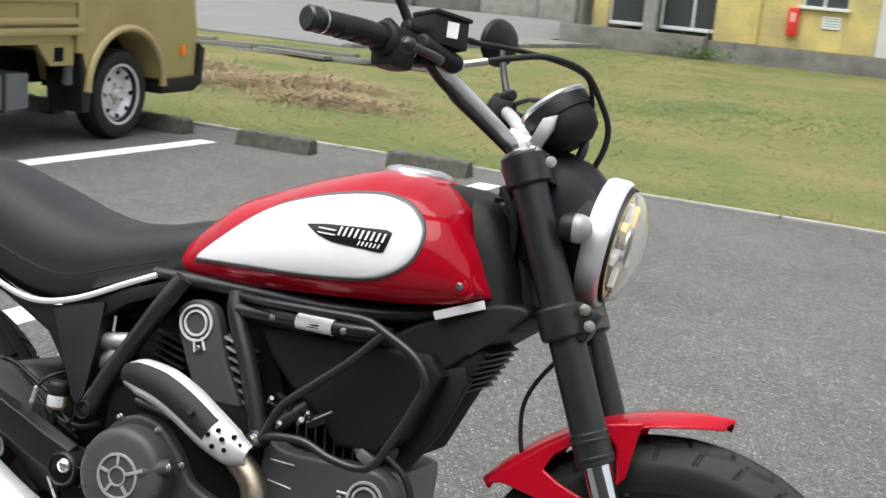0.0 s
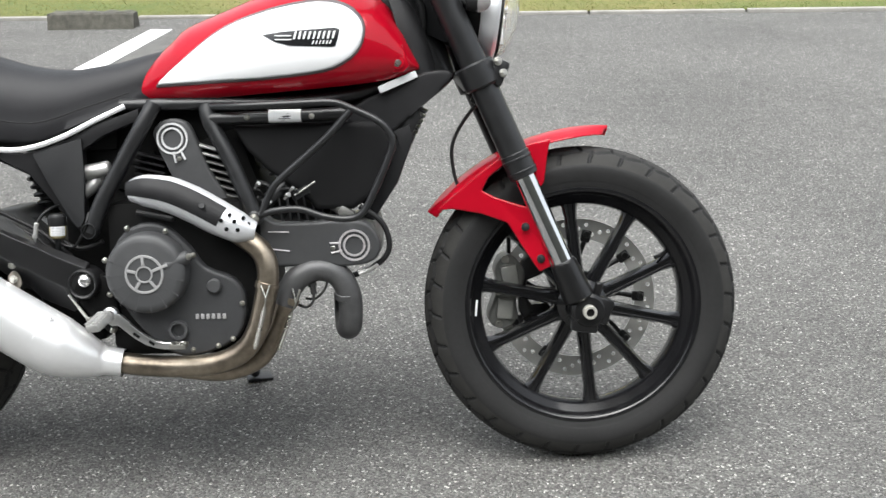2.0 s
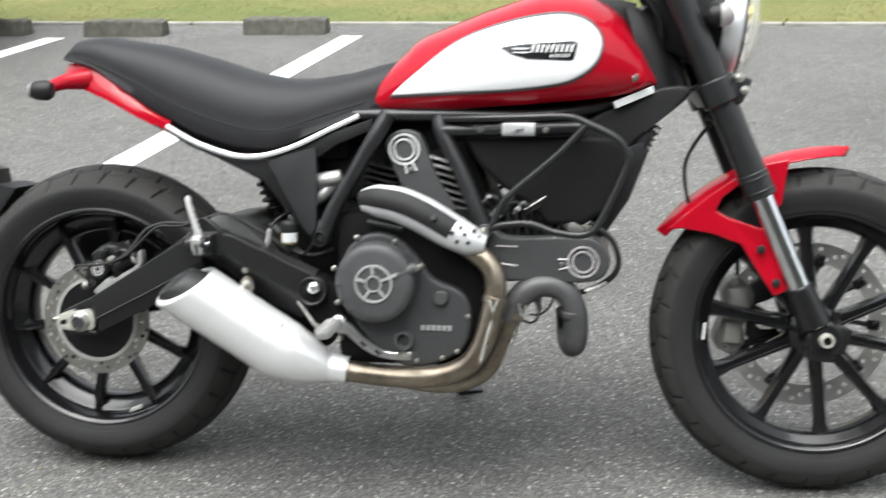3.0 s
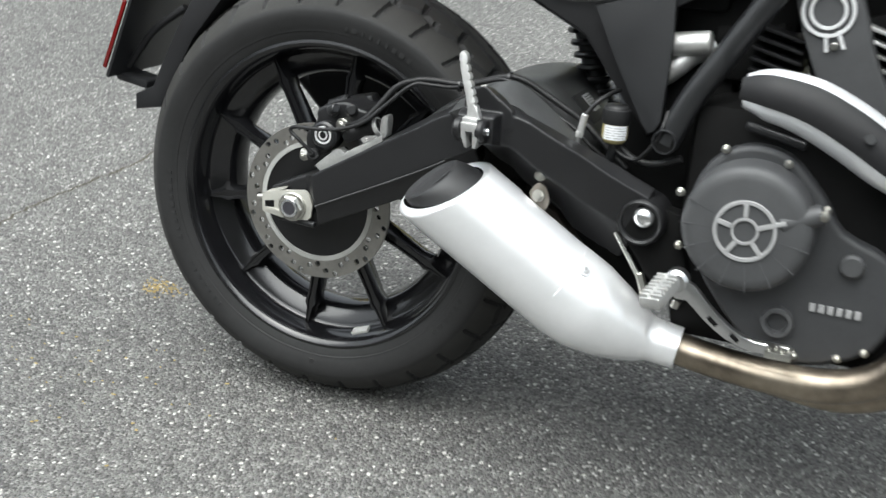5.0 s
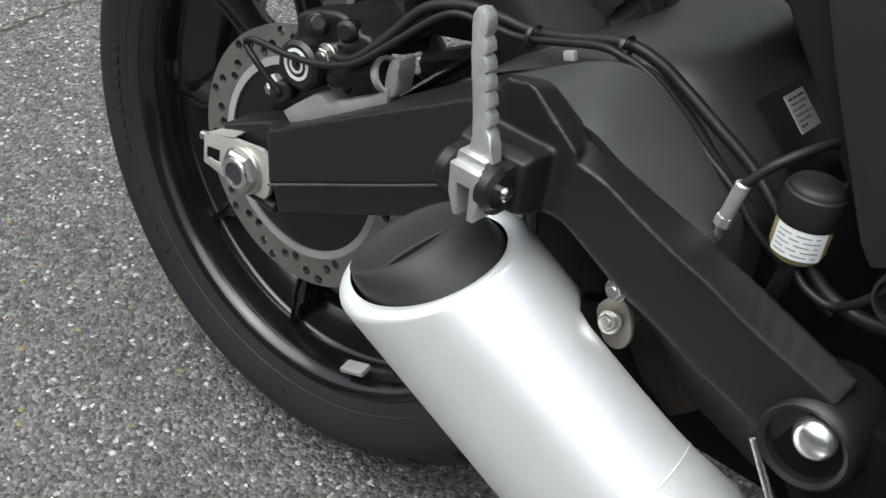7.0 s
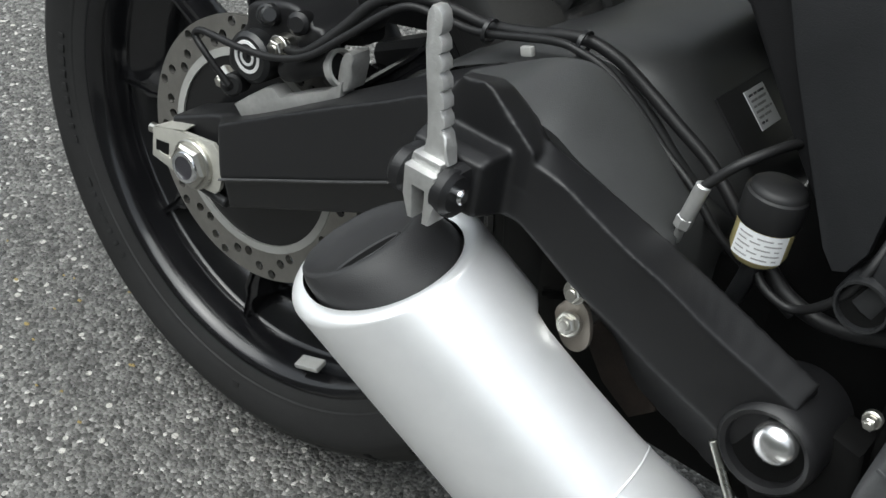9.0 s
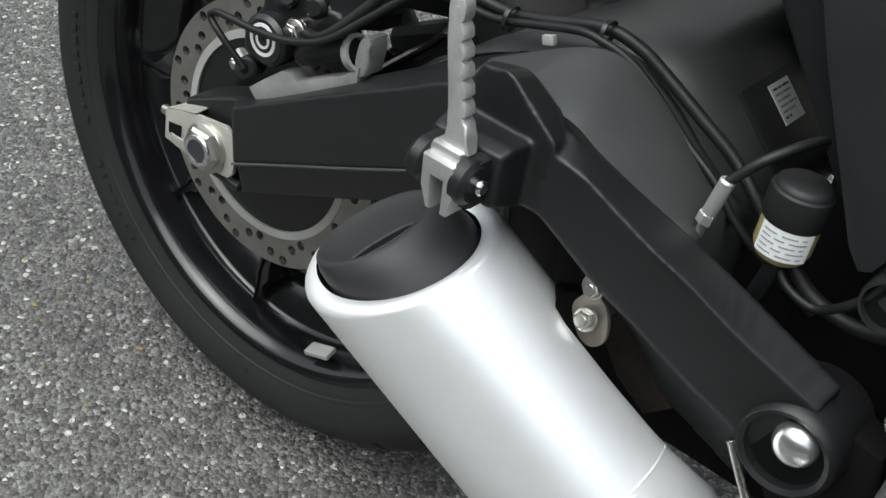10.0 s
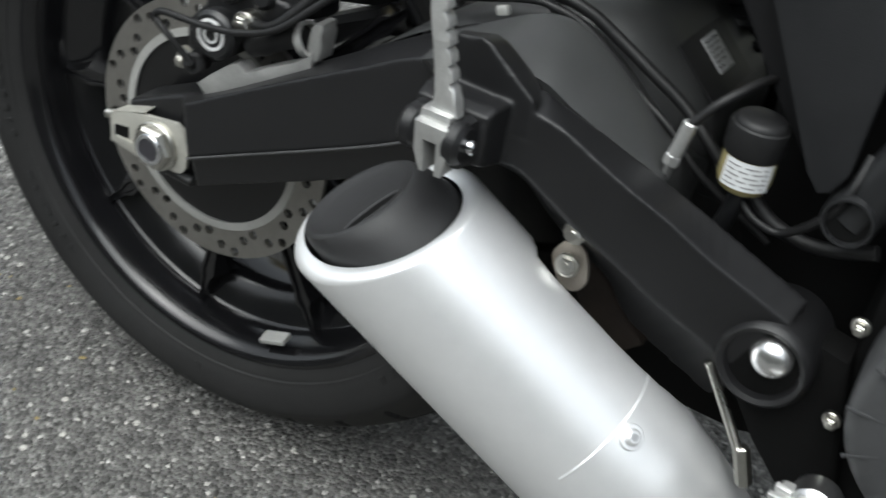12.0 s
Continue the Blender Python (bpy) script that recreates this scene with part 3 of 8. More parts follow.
def truck():
    X = -3.66                       # its right side
    t = thing("flatbed_truck", "khaki flatbed light truck parked nose to the lawn", "truck")
    def side(outline, x0, x1, bevel=0.02, n=0):
        """A plate across the truck: outline of (y, z), from x0 to x1."""
        bm = plate(outline, x0, x1, bevel, 2, n)
        bm.transform(Matrix(((0, 1, 0, 0), (1, 0, 0, 0), (0, 0, 1, 0), (0, 0, 0, 1))))
        return bm
    cab = [(5.4, 0.62), (5.4, 1.9), (5.6, 1.98), (6.1, 1.95), (6.45, 1.5), (6.72, 1.1), (6.78, 0.75), (6.76, 0.4), (6.32, 0.4)]
    for i in range(9):
        a = radians(5 + 172 * i / 8)
        cab.append((5.88 + 0.41 * math.cos(a), 0.38 + 0.4 * math.sin(a)))
    body = part("cab", side(cab, X - 1.6, X, 0.03), KHAKI, t)
    # flared arch lip round the wheel opening
    lip = [(X + 0.012, 5.88 + 0.44 * math.cos(radians(a)), 0.36 + 0.42 * math.sin(radians(a))) for a in range(0, 181, 15)]
    part("arch_lip", tube(lip, 0.028, 10, 3), KHAKI, body)
    arch = [(5.88 + 0.4 * math.cos(radians(a)), 0.36 + 0.4 * math.sin(radians(a))) for a in range(0, 181, 15)]
    # near-black plate paints the shade inside the wheel arch
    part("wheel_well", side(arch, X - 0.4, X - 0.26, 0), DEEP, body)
    part("bumper", side([(6.3, 0.3), (6.72, 0.3), (6.84, 0.36), (6.86, 0.62), (6.79, 0.66), (6.77, 0.42), (6.32, 0.4)], X - 1.6, X + 0.02, 0.015), PLASTIC, t, "black plastic bumper skirt")
    part("side_marker", box((X + 0.008, 6.57, 0.61), (0.02, 0.055, 0.075), 0.006), ORANGE, body, "orange side marker")
    part("side_window", box((X + 0.003, 5.83, 1.45), (0.01, 0.7, 0.5), 0.004), GLASSDARK, body, "dark side window")
    part("windscreen", side([(6.12, 1.93), (6.46, 1.5), (6.7, 1.12), (6.715, 1.14), (6.475, 1.52), (6.135, 1.95)], X - 1.5, X - 0.1, 0), GLASSDARK, body, "dark windscreen")
    part("door_handle", box((X + 0.012, 5.52, 1.03), (0.03, 0.16, 0.05), 0.01), PLASTIC, body, "black door handle recess")
    part("mud_flap", side([(5.38, 0.62), (5.5, 0.75), (5.58, 0.7), (5.52, 0.55), (5.5, 0.22), (5.42, 0.22)], X - 0.3, X - 0.01, 0.01), SOFT, t, "black rubber mud flap")
    # wheel
    w = part("wheel", lathe([(0.05, -0.035), (0.085, -0.035), (0.1, -0.05), (0.125, -0.052), (0.14, -0.03), (0.165, -0.012), (0.18, -0.03), (0.195, -0.03), (0.2, 0.0), (0.215, 0.008), (0.215, 0.014), (0.197, 0.012), (0.19, -0.1), (0.05, -0.1)], 48), TRUCKSTEEL, t, "silver steel wheel", basis=pose(X - 0.05, 5.88, 0.315, 0, 0, -90))
    part("tyre", lathe([(0.19, 0.005), (0.225, 0.012), (0.27, 0.02), (0.3, 0.008), (0.315, -0.03), (0.315, -0.13), (0.3, -0.165), (0.22, -0.17), (0.19, -0.15)], 56), RUBBER, w)
    part("hub_cap", lathe([(0.0, 0.0), (0.03, 0.0), (0.04, -0.015), (0.045, -0.06), (0.0, -0.06)], 20), TRUCKSTEEL, w)
    nut = part("wheel_nut", rod((0.07, -0.04, 0), (0.07, -0.012, 0), 0.011, 6), STEEL, w)
    for k in range(1, 5):
        again(nut, Matrix.Rotation(2 * math.pi * k / 5, 4, "Y"), w)
    slot = part("wheel_slot", rod((0.152, -0.026, 0), (0.156, -0.01, 0), 0.016, 14, 0.001), DEEP, w)
    for k in range(1, 8):
        again(slot, Matrix.Rotation(2 * math.pi * k / 8, 4, "Y"), w)
    # bed with its drop side, rails and brackets
    bed = part("bed", slab(X - 1.6, X - 0.02, 2.9, 5.34, 0.68, 0.8, 0.01), KHAKI, t)
    part("drop_side", slab(X - 0.04, X, 2.9, 5.32, 0.8, 1.12, 0.008), KHAKI, bed)
    for z in (0.83, 0.97, 1.1):
        part("side_rib", slab(X, X + 0.022, 2.9, 5.32, z - 0.02, z + 0.02, 0.006), KHAKI, bed)
    part("lower_rail", slab(X - 0.03, X + 0.015, 2.9, 5.4, 0.74, 0.79, 0.008), KHAKI, bed)
    part("bed_bracket", side([(4.95, 0.7), (5.33, 0.7), (5.33, 0.54), (5.1, 0.54), (5.0, 0.64)], X - 0.05, X - 0.02, 0.006), KHAKI, bed)
    part("bracket_hole", slab(X - 0.022, X - 0.016, 5.13, 5.22, 0.57, 0.66, 0.002), DEEP, bed)
    part("stake_post", slab(X - 0.03, X + 0.01, 5.33, 5.4, 0.62, 1.15, 0.006), KHAKI, bed)
    part("tool_box", slab(X - 0.35, X - 0.08, 3.9, 4.97, 0.27, 0.5, 0.02), TRUCKBOX, t, "grey steel side box")
    part("box_strap", slab(X - 0.36, X - 0.07, 4.72, 4.75, 0.26, 0.505, 0.003), SATIN, t)
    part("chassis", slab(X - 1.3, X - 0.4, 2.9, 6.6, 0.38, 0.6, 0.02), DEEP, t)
    part("air_duct", rod((X - 0.1, 5.37, 0.4), (X - 0.1, 5.37, 0.62), 0.035, 16, 0.01), TRUCKBOX, t)
    t.matrix_basis = TRUCK_AT
    w2 = copy_part(w, pose(X - 1.55, 5.88, 0.315, 0, 0, 90))
    w3 = copy_part(w, pose(X - 0.05, 3.3, 0.315, 0, 0, -90))
    copy_part(w, pose(X - 1.55, 3.3, 0.315, 0, 0, 90))
    return t


def copy_part(w, basis):
    o = again(w, basis)
    for c in list(w.children):
        again(c, c.matrix_basis.copy(), o)
    return o


truck()


# ---------------------------------------------------------------- the buildings behind
def building():
    Y = 22.0
    b = thing("yellow_building", "low building with peeling yellow walls on a concrete plinth", "building", kind="structure")
    def wall(name, x0, x1, z0, z1, m, y0=Y, y1=Y + 0.25, label="", bevel=0.01):
        return part(name, slab(x0, x1, y0, y1, z0, z1, bevel), m, b, label)
    wall("plinth", -5.0, 1.55, 0.0, 0.86, PLINTH, Y - 0.12, Y + 0.3, "stained grey concrete plinth")
    wall("step", -4.95, -2.2, 0.3, 0.93, PLINTH, Y - 0.55, Y - 0.12)
    y1 = wall("wall_panel", -2.14, -1.36, 0.864, 4.2, YELLOWWALL)
    y2 = wall("wall_panel", -1.36, -0.66 + 0.05, 0.864, 4.2, YELLOWWALL, Y + 0.02)
    wall("wall_panel", -0.605, 0.18, 0.864, 1.62, YELLOWWALL, Y + 0.02)
    wall("wall_panel", -0.605, 0.18, 2.9, 4.2, YELLOWWALL, Y + 0.02)
    wall("wall_panel", 0.184, 0.75, 0.864, 4.2, YELLOWWALL, Y + 0.02)
    wall("wall_panel", 0.754, 1.2, 0.864, 4.2, WHITEWALL, Y + 0.025)
    wall("pilaster", -1.4, -1.33, 0.87, 4.2, YELLOWWALL, Y - 0.05, Y)
    w = wall("window", -0.58, 0.16, 1.66, 2.88, GLASSDARK, Y + 0.1, Y + 0.13, "dark window")
    part("sill", slab(-0.66, 0.24, Y - 0.08, Y + 0.12, 1.6, 1.66, 0.008), CURTAIN, w, "white sill")
    part("frame", slab(-0.24, -0.2, Y + 0.07, Y + 0.12, 1.66, 2.88, 0.004), CURTAIN, w)
    part("frame", slab(-0.6, -0.56, Y + 0.05, Y + 0.12, 1.66, 2.88, 0.004), CURTAIN, w)
    # glazed entrance
    wall("end_wall", -5.0, -4.76, 0.864, 4.2, WHITEWALL, Y + 0.004, Y + 7)
    wall("column", -5.0, -4.75, 0.864, 4.2, CONCRETE, Y - 0.3, Y)
    wall("column", -4.5, -4.2, 0.864, 4.2, YELLOWWALL, Y + 0.1, Y + 0.3)
    wall("column", -3.45, -3.2, 0.864, 4.2, CONCRETE, Y - 0.2, Y + 0.1)
    for x0, x1 in ((-4.2, -3.45), (-3.2, -2.6), (-2.6, -2.14)):
        d = wall("glass_door", x0 + 0.04, x1 - 0.03, 1.06, 3.6, GLASSDARK, Y + 0.22, Y + 0.25, "dark glass sliding door", 0.003)
        part("door_frame", slab(x0 + 0.0, x1, Y + 0.2, Y + 0.28, 0.99, 1.06, 0.004), CURTAIN, d, "white door frame")
        part("door_frame", slab(x0 - 0.0, x0 + 0.05, Y + 0.2, Y + 0.28, 1.06, 3.6, 0.004), CURTAIN, d, "white door frame")
    wall("lintel", -4.74, -2.14, 3.6, 4.2, WHITEWALL)
    wall("roof", -5.3, 1.5, 4.204, 4.4, CONCRETE, Y - 0.5, Y + 8)
    wall("back_wall", -5.0, 1.5, 0.0, 4.2, WHITEWALL, Y + 7.004, Y + 7.2)
    wall("floor_slab", -4.74, 1.5, 0.6, 0.86, CONCRETE, Y + 0.304, Y + 7)
    f = thing("extinguisher_box", "narrow red fire extinguisher box on the yellow wall", "fire box")
    part("case", slab(-0.82, -0.63, Y - 0.12, Y + 0.02, 1.1, 1.6, 0.012), FIRERED, f)
    part("lettering", slab(-0.765, -0.745, Y - 0.124, Y - 0.119, 1.35, 1.52, 0), WHITEINK, f)
    part("lettering", slab(-0.715, -0.695, Y - 0.124, Y - 0.119, 1.35, 1.52, 0), WHITEINK, f)
    n = thing("wall_notice", "small white paper notice on the yellow wall", "notice")
    part("paper", slab(-0.22, 0.1, Y - 0.01, Y + 0.018, 1.28, 1.5, 0), LABEL, n)
    for k in range(4):
        part("print_bar", slab(-0.19, 0.07, Y - 0.014, Y - 0.009, 1.32 + k * 0.045, 1.335 + k * 0.045, 0), GREYINK, n)
    p = thing("downpipe", "grey rainwater downpipe at the wall end", "pipe")
    part("pipe", rod((1.28, Y - 0.02, 0.6), (1.28, Y - 0.02, 4.2), 0.05, 16, 0.01), CURTAIN, p)
    g = thing("gate_post", "pale steel posts beside a dark doorway", "post")
    part("post", slab(1.5, 1.6, Y - 0.3, Y - 0.2, 0.4, 1.35, 0.01), CURTAIN, g)
    part("post", slab(1.78, 1.95, Y - 0.12, Y + 0.05, 0.5, 4.2, 0.01), CURTAIN, g)
    part("dark_doorway", slab(1.35, 1.78, Y + 0.25, Y + 0.3, 0.5, 4.2, 0), DEEP, g)
    s = thing("white_shed", "white metal-clad shed beside the yellow building", "shed", kind="structure")
    part("wall", slab(2.0, 14, Y - 0.2, Y + 0.0, 0.74, 4.4, 0.01), WHITEWALL, s)
    for k in range(14):
        part("cladding_rib", slab(2.1 + k * 0.85, 2.13 + k * 0.85, Y - 0.22, Y - 0.2, 0.8, 4.4, 0.004), WHITEWALL, s)
    part("base", slab(1.96, 14, Y - 0.3, Y - 0.0, 0.0, 0.736, 0.01), CONCRETE, s, "grey concrete base")
    part("flashing", slab(1.98, 14, Y - 0.24, Y - 0.2, 0.74, 0.8, 0.004), CURTAIN, s, "pale flashing strip")
    part("roof", slab(1.9, 14.2, Y - 0.5, Y + 6, 4.404, 4.55, 0.01), CONCRETE, s)
    q = thing("leaning_pole", "yellow pole leaning on the white shed", "pole")
    part("shaft", rod((3.05, Y - 0.55, 0.5), (2.45, Y - 0.28, 2.3), 0.03, 12, 0.005), WOODPOLE, q)
    random.seed(11)
    br = thing("brush_pile", "small heap of dry grey branches on the grass", "brush pile")
    for k in range(46):
        a = random.uniform(0, 6.28)
        l = random.uniform(0.15, 0.5)
        p0 = Vector((3.5 + random.uniform(-0.25, 0.25), 20.4 + random.uniform(-0.2, 0.2), 0.48))
        part("twig", tube([p0, p0 + Vector((math.cos(a) * l * 0.5, math.sin(a) * l * 0.5, random.uniform(0.02, 0.25))), p0 + Vector((math.cos(a) * l, math.sin(a) * l, random.uniform(0.0, 0.35)))], 0.008, 5, 3), TWIG, br)
    # low shrub on the lawn corner
    sh = thing("shrub", "low green weed clump at the plinth corner", "shrub")
    bm = bmesh.new()
    for k in range(260):
        c = Vector((-2.3 + random.gauss(0, 0.28), Y - 0.5 + random.gauss(0, 0.15), 0.55 + abs(random.gauss(0, 0.14))))
        u = Vector((random.gauss(0, 1), random.gauss(0, 1), random.gauss(0, 1))).normalized() * 0.05
        v = u.orthogonal().normalized() * 0.02
        bm.faces.new([bm.verts.new(c + q) for q in (-u, v, u, -v)])
    part("leaves", bm, FOLIAGE, sh)
    for ob in (b, f, n, p, g, s, q, br, sh):
        ob.matrix_basis = pose(0, 0, -0.4)


building()


def across_the_road():
    w = thing("roadside_walls", "grey stone and rendered walls across the road", "wall", kind="structure")
    random.seed(17)
    x = -40.0
    while x < -11.6:                          # rough stone wall in uneven lengths
        l = random.uniform(1.0, 1.8)
        part("stone_panel", slab(x, min(-11.5, x + l - 0.02), 29.7 + random.uniform(-0.06, 0.06), 30.2, 0.2, 1.6 + random.uniform(-0.1, 0.1), 0.03), PLINTH, w)
        x += l
    for x0, x1, z, m in ((-11.48, -9.6, 3.2, PLINTH), (-9.58, -8.0, 2.6, CONCRETE), (-7.98, -4.4, 3.4, CONCRETE)):
        part("wall_panel", slab(x0, x1, 29.8, 30.2, 0.2, z, 0.02), m, w)
    part("back_panel", slab(-40, -4.4, 30.4, 30.7, 0.2, 4.6, 0.02), CONCRETE, w)
    c = thing("storage_bin", "dark plastic bin beside the wall end", "bin")
    part("body", slab(-6.6, -5.7, 28.4, 29.1, 0.82, 1.3, 0.05), PLASTIC, c)
    part("lid", slab(-6.64, -5.66, 28.36, 29.14, 1.3, 1.36, 0.02), SATIN, c)
    for ob in (w, c):
        ob.matrix_basis = pose(0, 0, -0.53)


across_the_road()

# far slabs and pallets of pale timber by the road
def slabs():
    t = thing("concrete_slabs", "weathered concrete drain slabs lying at the lawn edge", "slabs")
    random.seed(9)
    for k in range(16):
        part("slab", box((-9.2 + k * 0.33 + random.uniform(-0.06, 0.06), 12.7 + random.uniform(-0.25, 0.25), 0.06 + 0.03 * (k % 3)), (random.uniform(0.5, 1.3), random.uniform(0.08, 0.22), 0.05), 0.008, (random.uniform(-4, 4), random.uniform(-2, 2), random.uniform(-9, 9))), PLINTH, t)


slabs()


# an unseen wall added behind the camera; it blocks low sky light
tagged(part("wall_behind", slab(-16, 18, -6.6, -6.2, 0.0, 4.6, 0.02), SKYBLOCK), "added unseen dark wall that blocks low sky light", "wall", kind="structure")

# ---------------------------------------------------------------- the motorcycle
LEAN = 11.3                                   # it rests on its side stand, leaning away
bike = thing("motorcycle", "red and black naked motorcycle leaning on its side stand", "motorcycle", pose(0, 0, 0, -LEAN, 0, 0))
AXIS = Vector((-0.397, 0, 0.918))             # the steering axis, and the bars turned slightly to the left
STEER = Matrix.Translation((1.155, 0, 0.88)) @ Matrix.Rotation(radians(4), 4, AXIS) @ Matrix.Translation((-1.155, 0, -0.88))


def bpart(name, bm, m, label="", parent=None, smooth=38):
    return part(name, bm, m, parent or bike, label, smooth)


def fpart(name, bm, m, label="", parent=None, smooth=38):
    """A part that turns with the handlebar."""
    bm.transform(STEER)
    return part(name, bm, m, parent or bike, label, smooth)


def mirrored(bm):
    out = bm.copy()
    out.transform(Matrix.Diagonal((1, -1, 1, 1)))
    bmesh.ops.reverse_faces(out, faces=out.faces)
    return out


def fused(name, pieces, m, label="", parent=None, voxel=0.0014, rounds=16):
    """Solids melted into one casting with soft edges."""
    ob = bpart(name, merge(*pieces), m, label, parent)
    re = ob.modifiers.new("melt", "REMESH")
    re.mode, re.voxel_size, re.use_smooth_shade = "VOXEL", voxel, True
    sm = ob.modifiers.new("soften", "SMOOTH")
    sm.factor, sm.iterations = 0.5, rounds
    return ob


# -------- wheels
def tyre(rim, outer, half, seg, pitch, wl):
    """Road tyre with cut tread: rounded crown, blocks between zigzag and cross grooves, a plain sidewall."""
    prof = []
    wall = ((0.0, 0.84), (0.06, 0.87), (0.16, 0.92), (0.19, 0.926), (0.205, 0.94), (0.235, 0.945), (0.25, 0.952), (0.32, 0.975), (0.4, 0.99), (0.5, 1.0))
    for t, k in wall:                         # right sidewall, from the bead out
        prof.append((rim + (outer - rim) * t, -half * k, None))
    n = 110
    r1 = rim + (outer - rim) * 0.5
    for i in range(1, n):
        u = -math.cos(math.pi * (0.06 + 0.88 * i / n))
        prof.append((r1 + (outer - r1) * (1 - abs(u) ** 2.0) ** 0.72, half * u, u))
    for t, k in reversed(wall):
        prof.append((rim + (outer - rim) * t, half * k, None))
    prof += [(rim + 0.006, half * 0.7, None), (rim + 0.006, -half * 0.7, None)]
    rings, cuts = [], set()
    for k in range(seg):
        a = 2 * math.pi * k / seg
        ring = []
        for j, (r, y, u) in enumerate(prof):
            if u is not None:
                ph = (a / (2 * math.pi) * pitch + (0.5 if u > 0 else 0)) % 1.0
                zig = abs(2 * ph - 1)
                au = abs(u)
                step = 2 * math.pi * outer / pitch
                near = [abs(au - 0.5 - 0.12 * zig) * half, abs(au - 0.13 - 0.05 * zig) * half]
                if 0.5 < au < 0.93:
                    near.append(abs(ph - 0.12 - 0.4 * (au - 0.5)) * step)
                if 0.12 < au < 0.55:
                    near.append(abs(ph - 0.55 + 0.35 * (au - 0.3)) * step)
                deep = max(0.0, min(1.0, (0.0042 - min(near)) / 0.0022))
                r -= 0.005 * deep
                if deep > 0.3:
                    cuts.add((k, j))
            ring.append(Vector((r * math.cos(a), y, r * math.sin(a))))
        rings.append(ring)
    bm = loft(rings, False, True)
    m = len(prof)
    lo, hi = 10, 10 + n - 1
    # worn block tops get paler rubber; grooves stay dark as painted shade
    bm.faces.ensure_lookup_table()
    for i in range(seg):
        for j in range(m):
            f = bm.faces[i * m + j]
            if lo + 3 <= j < hi - 3 and not any(q in cuts for q in ((i, j), (i, j + 1), ((i + 1) % seg, j), ((i + 1) % seg, j + 1))):
                f.material_index = 1
    ob = part("tyre", bm, RUBBER, wl, "black rubber tyre with cut tread", 30)
    ob.data.materials.append(TREAD)
    return ob


def drilled(r0, r1, count, rows, hole, t):
    """A flat ring of thickness t with a hole in every cell; rows give each hole's share of the width, in turn."""
    bm = bmesh.new()
    k = 16
    for side in (-t / 2, t / 2):
        for i in range(count):
            a0, a1 = 2 * math.pi * i / count, 2 * math.pi * (i + 1) / count
            am = (a0 + a1) / 2
            rm = r0 + (r1 - r0) * rows[i % len(rows)]
            edge = []
            for j in range(5):
                edge.append((r0, a0 + (a1 - a0) * j / 5))
            for j in range(3):
                edge.append((r0 + (r1 - r0) * j / 3, a1))
            for j in range(5):
                edge.append((r1, a1 + (a0 - a1) * j / 5))
            for j in range(3):
                edge.append((r1 + (r0 - r1) * j / 3, a0))
            c = Vector((rm * math.cos(am), side, rm * math.sin(am)))
            out = [bm.verts.new((r * math.cos(a), side, r * math.sin(a))) for r, a in edge]
            er, et = Vector((math.cos(am), 0, math.sin(am))), Vector((-math.sin(am), 0, math.cos(am)))
            d0, d1 = out[0].co - c, out[1].co - c
            b0 = math.atan2(d0.dot(et), d0.dot(er))
            turn = 1 if math.sin(math.atan2(d1.dot(et), d1.dot(er)) - b0) > 0 else -1
            inn = []
            for j in range(len(out)):
                b = b0 + turn * 2 * math.pi * j / len(out)
                inn.append(bm.verts.new(c + (er * math.cos(b) + et * math.sin(b)) * hole))
            for j in range(len(out)):
                bm.faces.new((out[j], out[(j + 1) % len(out)], inn[(j + 1) % len(out)], inn[j]))
            if side > 0:
                for j in range(len(inn)):
                    p, q = inn[j], inn[(j + 1) % len(inn)]
                    bm.faces.new((p, q, bm.verts.new(q.co - Vector((0, t, 0))), bm.verts.new(p.co - Vector((0, t, 0)))))
    for r in (r0, r1):
        s = 96
        vs = [(bm.verts.new((r * math.cos(2 * math.pi * i / s), -t / 2, r * math.sin(2 * math.pi * i / s))),
               bm.verts.new((r * math.cos(2 * math.pi * i / s), t / 2, r * math.sin(2 * math.pi * i / s)))) for i in range(s)]
        for i in range(s):
            bm.faces.new((vs[i][0], vs[(i + 1) % s][0], vs[(i + 1) % s][1], vs[i][1]))
    return bm


def spoke(r0, r1, w, depth, dish, out, ribbed=False):
    """A cast spoke: deep, ribbed along both edges, flaring into the rim."""
    prof = [(-0.6, -1), (-0.34, -1), (-0.24, -0.8), (0.24, -0.8), (0.34, -1), (0.6, -1), (0.92, -0.2), (1, 0.7), (0.8, 1), (-0.8, 1), (-1, 0.7), (-0.92, -0.2)]
    rings = []
    flared = ((0, 1.15, 1.1), (0.1, 0.95, 1.0), (0.5, 0.82, 0.85), (0.75, 0.82, 0.78), (0.86, 1.0, 0.74), (0.94, 1.35, 0.7), (1, 1.9, 0.6))
    thin = ((0, 1.2, 1.1), (0.1, 1.0, 1.0), (0.5, 0.85, 0.85), (0.7, 0.8, 0.78), (0.78, 1.1, 0.74), (0.82, 0.6, 0.7), (0.92, 0.38, 0.6), (1, 0.3, 0.5))
    for t, k, kd in thin if ribbed else flared:
        r = r0 + (r1 - r0) * t
        rings.append([Vector((r, dish + out * t ** 4 + depth * kd * b, w * k * a)) for a, b in prof])
    return loft(rings)


